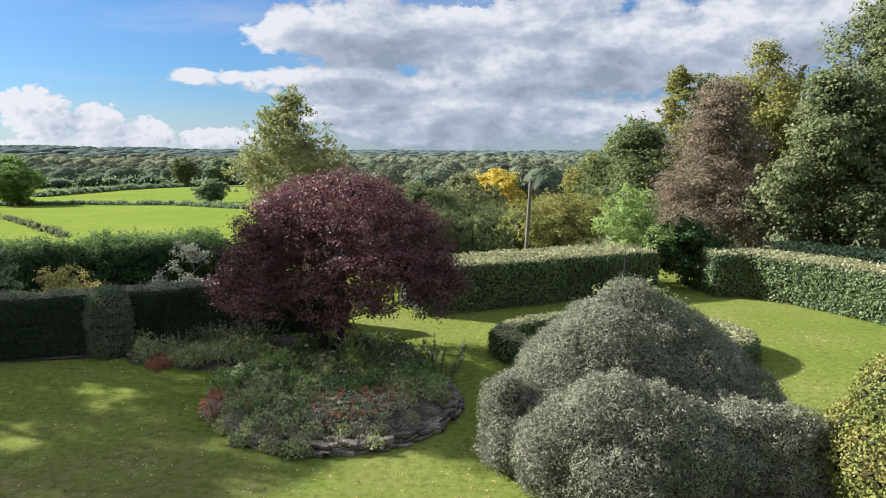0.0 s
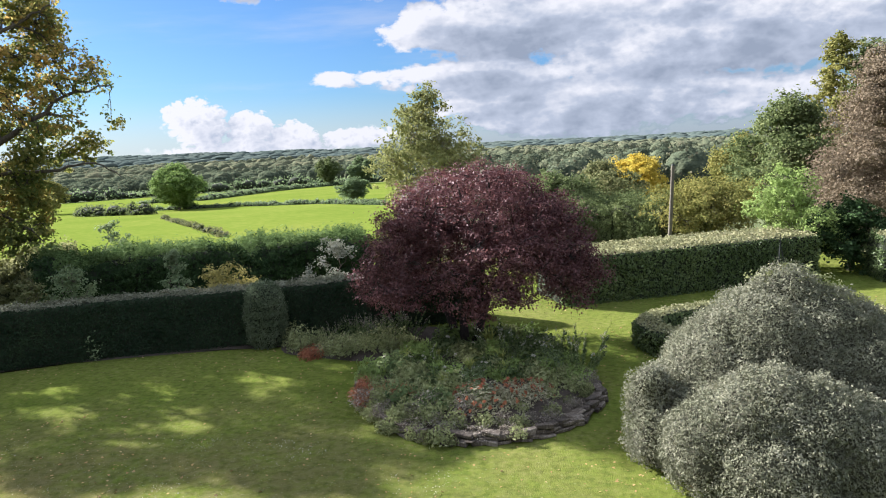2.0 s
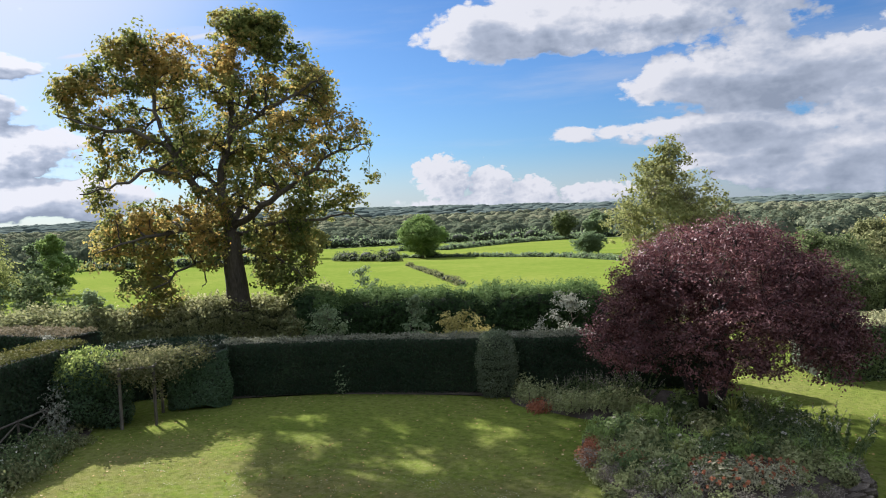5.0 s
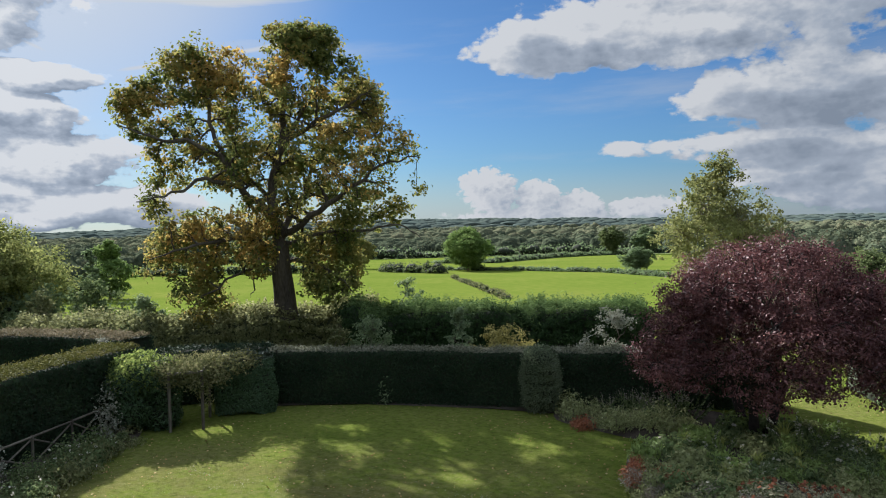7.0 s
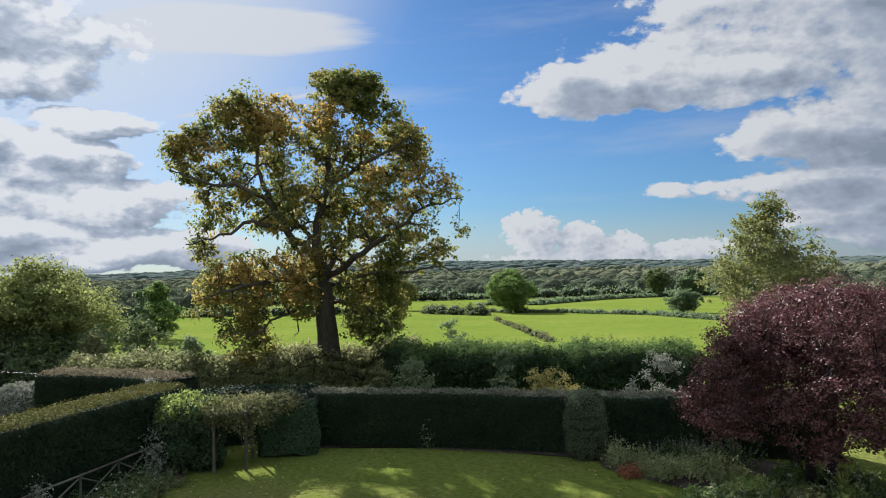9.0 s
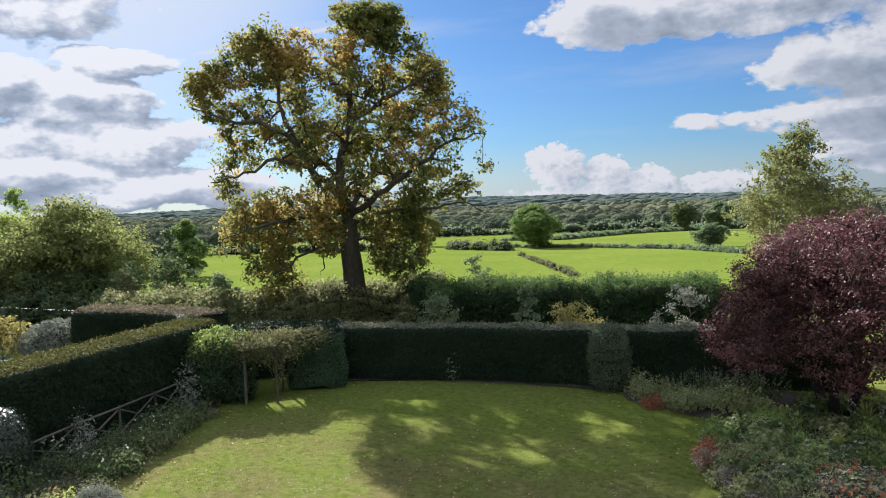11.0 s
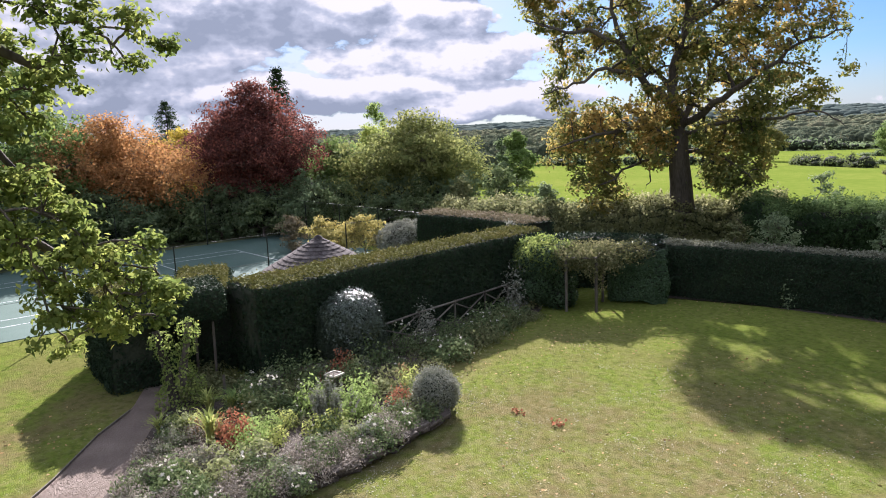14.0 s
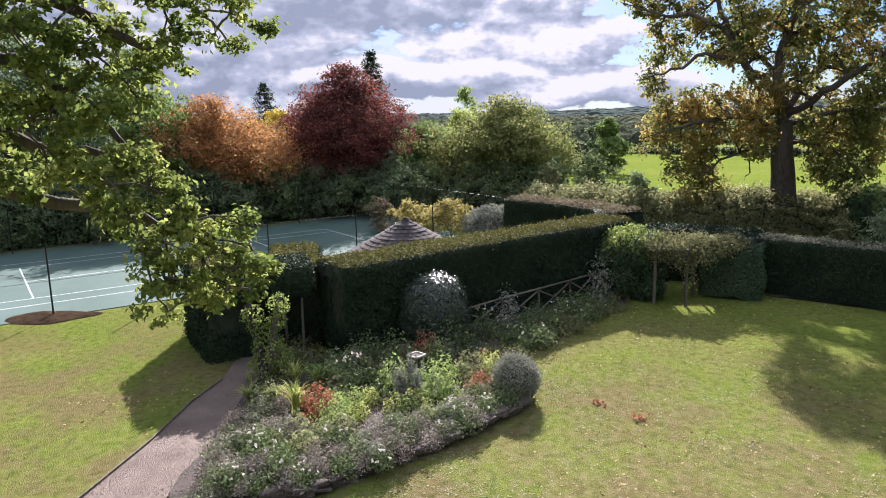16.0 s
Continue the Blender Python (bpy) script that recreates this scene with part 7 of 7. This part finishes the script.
def arch():
    """A rose arch at the corner of the lawn, and the clipped shrubs that flank it."""
    root = thing("rose_arch", at(-21.1, 15.6), "timber arch grown over with climbing roses", "garden arch")
    o = Vector(at(-21.1, 15.6))
    feet = [Vector(at(-21.1, 15.6)), Vector(at(-20.4, 16.4)), Vector(at(-22.3, 16.8)), Vector(at(-21.5, 17.6))]
    for p in feet:
        q = p - o
        part("post", beam(q + Vector((0, 0, -0.1)), q + Vector((0, 0, 2.2)), 0.09), TIMBER, root)
    for a, b in ((0, 1), (2, 3), (0, 2), (1, 3)):
        part("crossbar", beam(feet[a] - o + Vector((0, 0, 2.15)), feet[b] - o + Vector((0, 0, 2.15)), 0.08), TIMBER, root)
    c = sum((np.array(p - o) for p in feet), np.zeros(3)) / 4 + np.array([0, 0, 2.05])
    spots = [(0, 0, 0.05), (0.5, -0.4, 0.0), (-0.5, -0.4, 0.05), (0.4, 0.5, 0.1), (-0.6, 0.5, 0.1), (0.8, -0.5, -0.3), (-0.9, -0.7, 0.0), (0.1, 0.9, 0.0), (0.85, 0.3, -0.2), (-1.2, -1.1, 0.0), (-0.4, 1.2, 0.0), (0.95, -0.1, -0.55), (0.2, -0.9, -0.15), (0.7, 0.9, -0.35), (-0.2, -0.6, -0.1), (0.55, -0.15, -0.12), (0.75, 0.05, -0.8), (0.7, 0.2, -1.2)]
    p, n = lobes([c + np.array(q) for q in spots], [0.42, 0.4, 0.45, 0.4, 0.42, 0.3, 0.45, 0.42, 0.35, 0.45, 0.45, 0.22, 0.36, 0.3, 0.42, 0.42, 0.16, 0.12], 3200, 0.6)
    # the roof of roses joins the shrubs on both sides
    span = []
    for a, b in ((Vector(at(-22.4, 15.9)), Vector(at(-21.2, 19.0))), (Vector(at(-21.7, 15.5)), Vector(at(-20.6, 18.6)))):
        for k in range(9):
            q = a.lerp(b, k / 8) - o
            span.append((q.x + RNG.uniform(-0.2, 0.2), q.y + RNG.uniform(-0.2, 0.2), 2.12 + RNG.uniform(-0.12, 0.12)))
    p2, n2 = lobes(span, RNG.uniform(0.36, 0.55, len(span)), 2600, 0.6)
    p, n = np.concatenate([p, p2]), np.concatenate([n, n2])
    bars = []
    for i, j in ((0, 1), (2, 3), (0, 2), (1, 3)):
        q0, q1 = np.array(feet[i] - o), np.array(feet[j] - o)
        t = RNG.random((420, 1))
        bars.append(q0 * (1 - t) + q1 * t + np.array([0, 0, 2.17]) + RNG.normal(0, 0.13, (420, 3)))
    bars = np.concatenate(bars)
    p, n = np.concatenate([p, bars]), np.concatenate([n, RNG.normal(0, 1, bars.shape) + np.array([0, 0, 0.5])])
    keep = RNG.random(len(p)) < 0.85
    p, n = p[keep] + RNG.normal(0, 0.12, p[keep].shape), n[keep]
    part_from("climber", *leaves(p, n, 0.10, 0.6, 0.9), LEAF["rambler"], root, "yellowing climbing rose")
    # one shrub in two colours: dark shaded body, yellow-green cap as sunlit top
    bush("arch_shrub", at(-22.9, 15.4), [(0, 0, 0.7), (0, 0, 1.6), (0.6, -0.3, 0.9), (0.5, -0.3, 1.7), (-0.4, 0.6, 1.7), (-0.3, 0.5, 0.8), (1.1, -0.1, 1.9), (0.2, 0.4, 2.0), (1.2, 0.5, 1.3), (1.1, 0.5, 0.5), (0.9, 0.8, 2.0)], [0.9, 0.9, 0.72, 0.72, 0.72, 0.8, 0.55, 0.62, 0.65, 0.65, 0.5], LEAF["holly"], "dense dark evergreen shrub beside the arch", size=0.09)
    bush("lit_shrub_top", at(-22.9, 15.4, 0.1), [(0, 0, 1.75), (0.5, -0.3, 1.85), (-0.4, 0.6, 1.8), (1.1, -0.1, 1.95), (0.2, 0.4, 2.05), (0.9, 0.8, 2.0), (-0.3, 0, 1.9)], [0.85, 0.66, 0.68, 0.5, 0.64, 0.5, 0.64], LEAF["ivy"], "yellow-green leaves added as the evergreen shrub's sunlit top", "climber", size=0.1, core=False, cover=1.2)
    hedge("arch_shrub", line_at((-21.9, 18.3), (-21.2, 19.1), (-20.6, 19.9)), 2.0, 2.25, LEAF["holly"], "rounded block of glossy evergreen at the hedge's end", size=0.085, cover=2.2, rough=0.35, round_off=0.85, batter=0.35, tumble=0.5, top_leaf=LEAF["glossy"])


arch()


def ivy_stump():
    """An old ivy-clad stem with two limbs at the path's gateway."""
    c = Vector((-20.3, 2.0, 0))
    root = thing("ivy_stump", c, "ivy-clad old stem beside the path gateway", "tree stump")
    _, t1 = limb((0, 0, -0.2), (-0.5, -0.4, 2.2), 0.17, 0.09, 0.06, 0, 8, 9)
    _, t2 = limb((0, 0.05, 0.7), (-0.15, 0.45, 2.4), 0.13, 0.08, 0.06, 0, 7, 9)
    part_from("stem", *t1, OAK_BARK, root, smooth=True)
    part_from("stem", *t2, OAK_BARK, root, smooth=True)
    p, n = lobes([(0, 0, 0.25), (0.15, 0.15, 0.6), (0.05, 0.05, 0.95), (-0.1, 0, 1.3), (-0.22, -0.2, 1.6), (-0.35, -0.3, 1.9), (-0.08, 0.3, 1.7), (-0.12, 0.4, 2.2)], [0.62, 0.55, 0.44, 0.34, 0.28, 0.3, 0.26, 0.3], 2600)
    part_from("climber", *leaves(p + RNG.normal(0, 0.04, p.shape), n, 0.08, 0.75, 0.7), LEAF["ivy"], root, "yellow-green ivy leaves")


ivy_stump()

# utility pole behind the laurel hedge
pole = thing("utility_pole", from_house(-6.5, 47), "old wooden utility pole behind the hedge", "pole")
pole_part("shaft", (0, 0, -0.3), (0.28, 0, 7.4 - 47 * math.tan(radians(2.4))), 0.13, 0.10, TIMBER, pole, 10)
pole_part("cap", (0.28, 0, 5.42), (0.28, 0, 5.52), 0.12, 0.05, METAL, pole, 10)
finial = thing("bush_finial", from_house(-14.2, 18.4), "thin metal obelisk tip rising from the bush", "plant support")
for a in (0, 2.1, 4.2):
    pole_part("rod", (0.16 * math.cos(a), 0.16 * math.sin(a), 3.9), (0, 0, 4.75), 0.012, 0.01, METAL, finial)
pole_part("tip", (0, 0, 4.7), (0, 0, 4.95), 0.012, 0.006, METAL, finial)

# ---- fallen leaves and rough grass on the lawn ----


def lawn_litter():
    n = 9000
    x, y = RNG.uniform(-21, 15, n) * S, RNG.uniform(-3, 31, n) * S
    p = np.stack([x, y, np.full(n, 0.012)], 1)
    near = np.array([noise.noise(Vector((a * 0.22, b * 0.22, 5))) for a, b in zip(x, y)])
    p = p[near + RNG.random(n) * 0.7 > 0.25]
    root = thing("fallen_leaf_litter", (0, 0, 0), "scattered fallen leaves on the lawn", "leaf litter", kind="stuff")
    tagged(part_from("leaf_scatter", *leaves(p, np.tile((0, 0, 1.0), (len(p), 1)), 0.075, 0.7, 0.35, 0.5), LEAF["fallen"], root), kind="stuff")
    # pale dry bits where the turf is thin
    n = 26000
    x, y = RNG.uniform(-19, -3, n), RNG.uniform(-1, 17, n)
    thin = np.array([noise.noise(Vector((a * 0.5, b * 0.5, 11))) + 0.5 * noise.noise(Vector((a * 1.7, b * 1.7, 3))) for a, b in zip(x, y)])
    close = np.hypot(x + 12.5, y - 8.0) / 11.0
    keep = (thin - 0.35 * close + RNG.random(n) * 0.35 > 0.22) & ~((x < -13.2) & (y < 8.2) & (x < -13.2 - 0.35 * y))
    bits = np.stack([x, y, np.full(n, 0.014)], 1)[keep]
    tagged(part_from("dry_clippings", *leaves(bits, np.tile((0, 0, 1.0), (len(bits), 1)), 0.038, 0.6, 0.35, 0.5), LEAF["clipping"], root), kind="stuff")
    for x, y in ((-15.2, 9.6), (-14.0, 10.1)):
        q = np.array([x, y, 0.05]) + RNG.normal(0, 1, (38, 3)) * np.array([0.1, 0.1, 0.03])
        heap = thing("leaf_heap", (0, 0, 0), "small heap of orange fallen leaves", "leaf litter", kind="stuff")
        part_from("leaf_scatter", *leaves(q, np.tile((0, 0, 1.0), (38, 1)), 0.08, 0.7, 0.7), LEAF["rust"], heap)


lawn_litter()


def lawn_tufts():
    """Short grass blades that break the smoothness of the mown lawn."""
    n = 60000
    r = np.sqrt(RNG.uniform(11.0 ** 2, 34.0 ** 2, n))
    b = np.radians(RNG.uniform(-34, 104, n))
    p = np.stack([-np.sin(b) * r, np.cos(b) * r, np.full(n, 0.012)], 1)
    h = RNG.uniform(0.012, 0.03, n)[:, None]
    a = RNG.uniform(0, 6.283, n)
    side = np.stack([np.cos(a), np.sin(a), np.zeros(n)], 1) * 0.007
    tip = p + np.stack([RNG.normal(0, 0.01, n), RNG.normal(0, 0.01, n), np.zeros(n)], 1) + np.array([0, 0, 1]) * h
    v = np.stack([p - side, p + side, tip], 1).reshape(-1, 3)
    root = thing("lawn_grass", (0, 0, 0), "short mown grass blades of the lawn", "grass", kind="stuff")
    tagged(part_from("grass_blades", v, np.arange(3 * n).reshape(n, 3), LAWN, root), kind="stuff")


lawn_tufts()
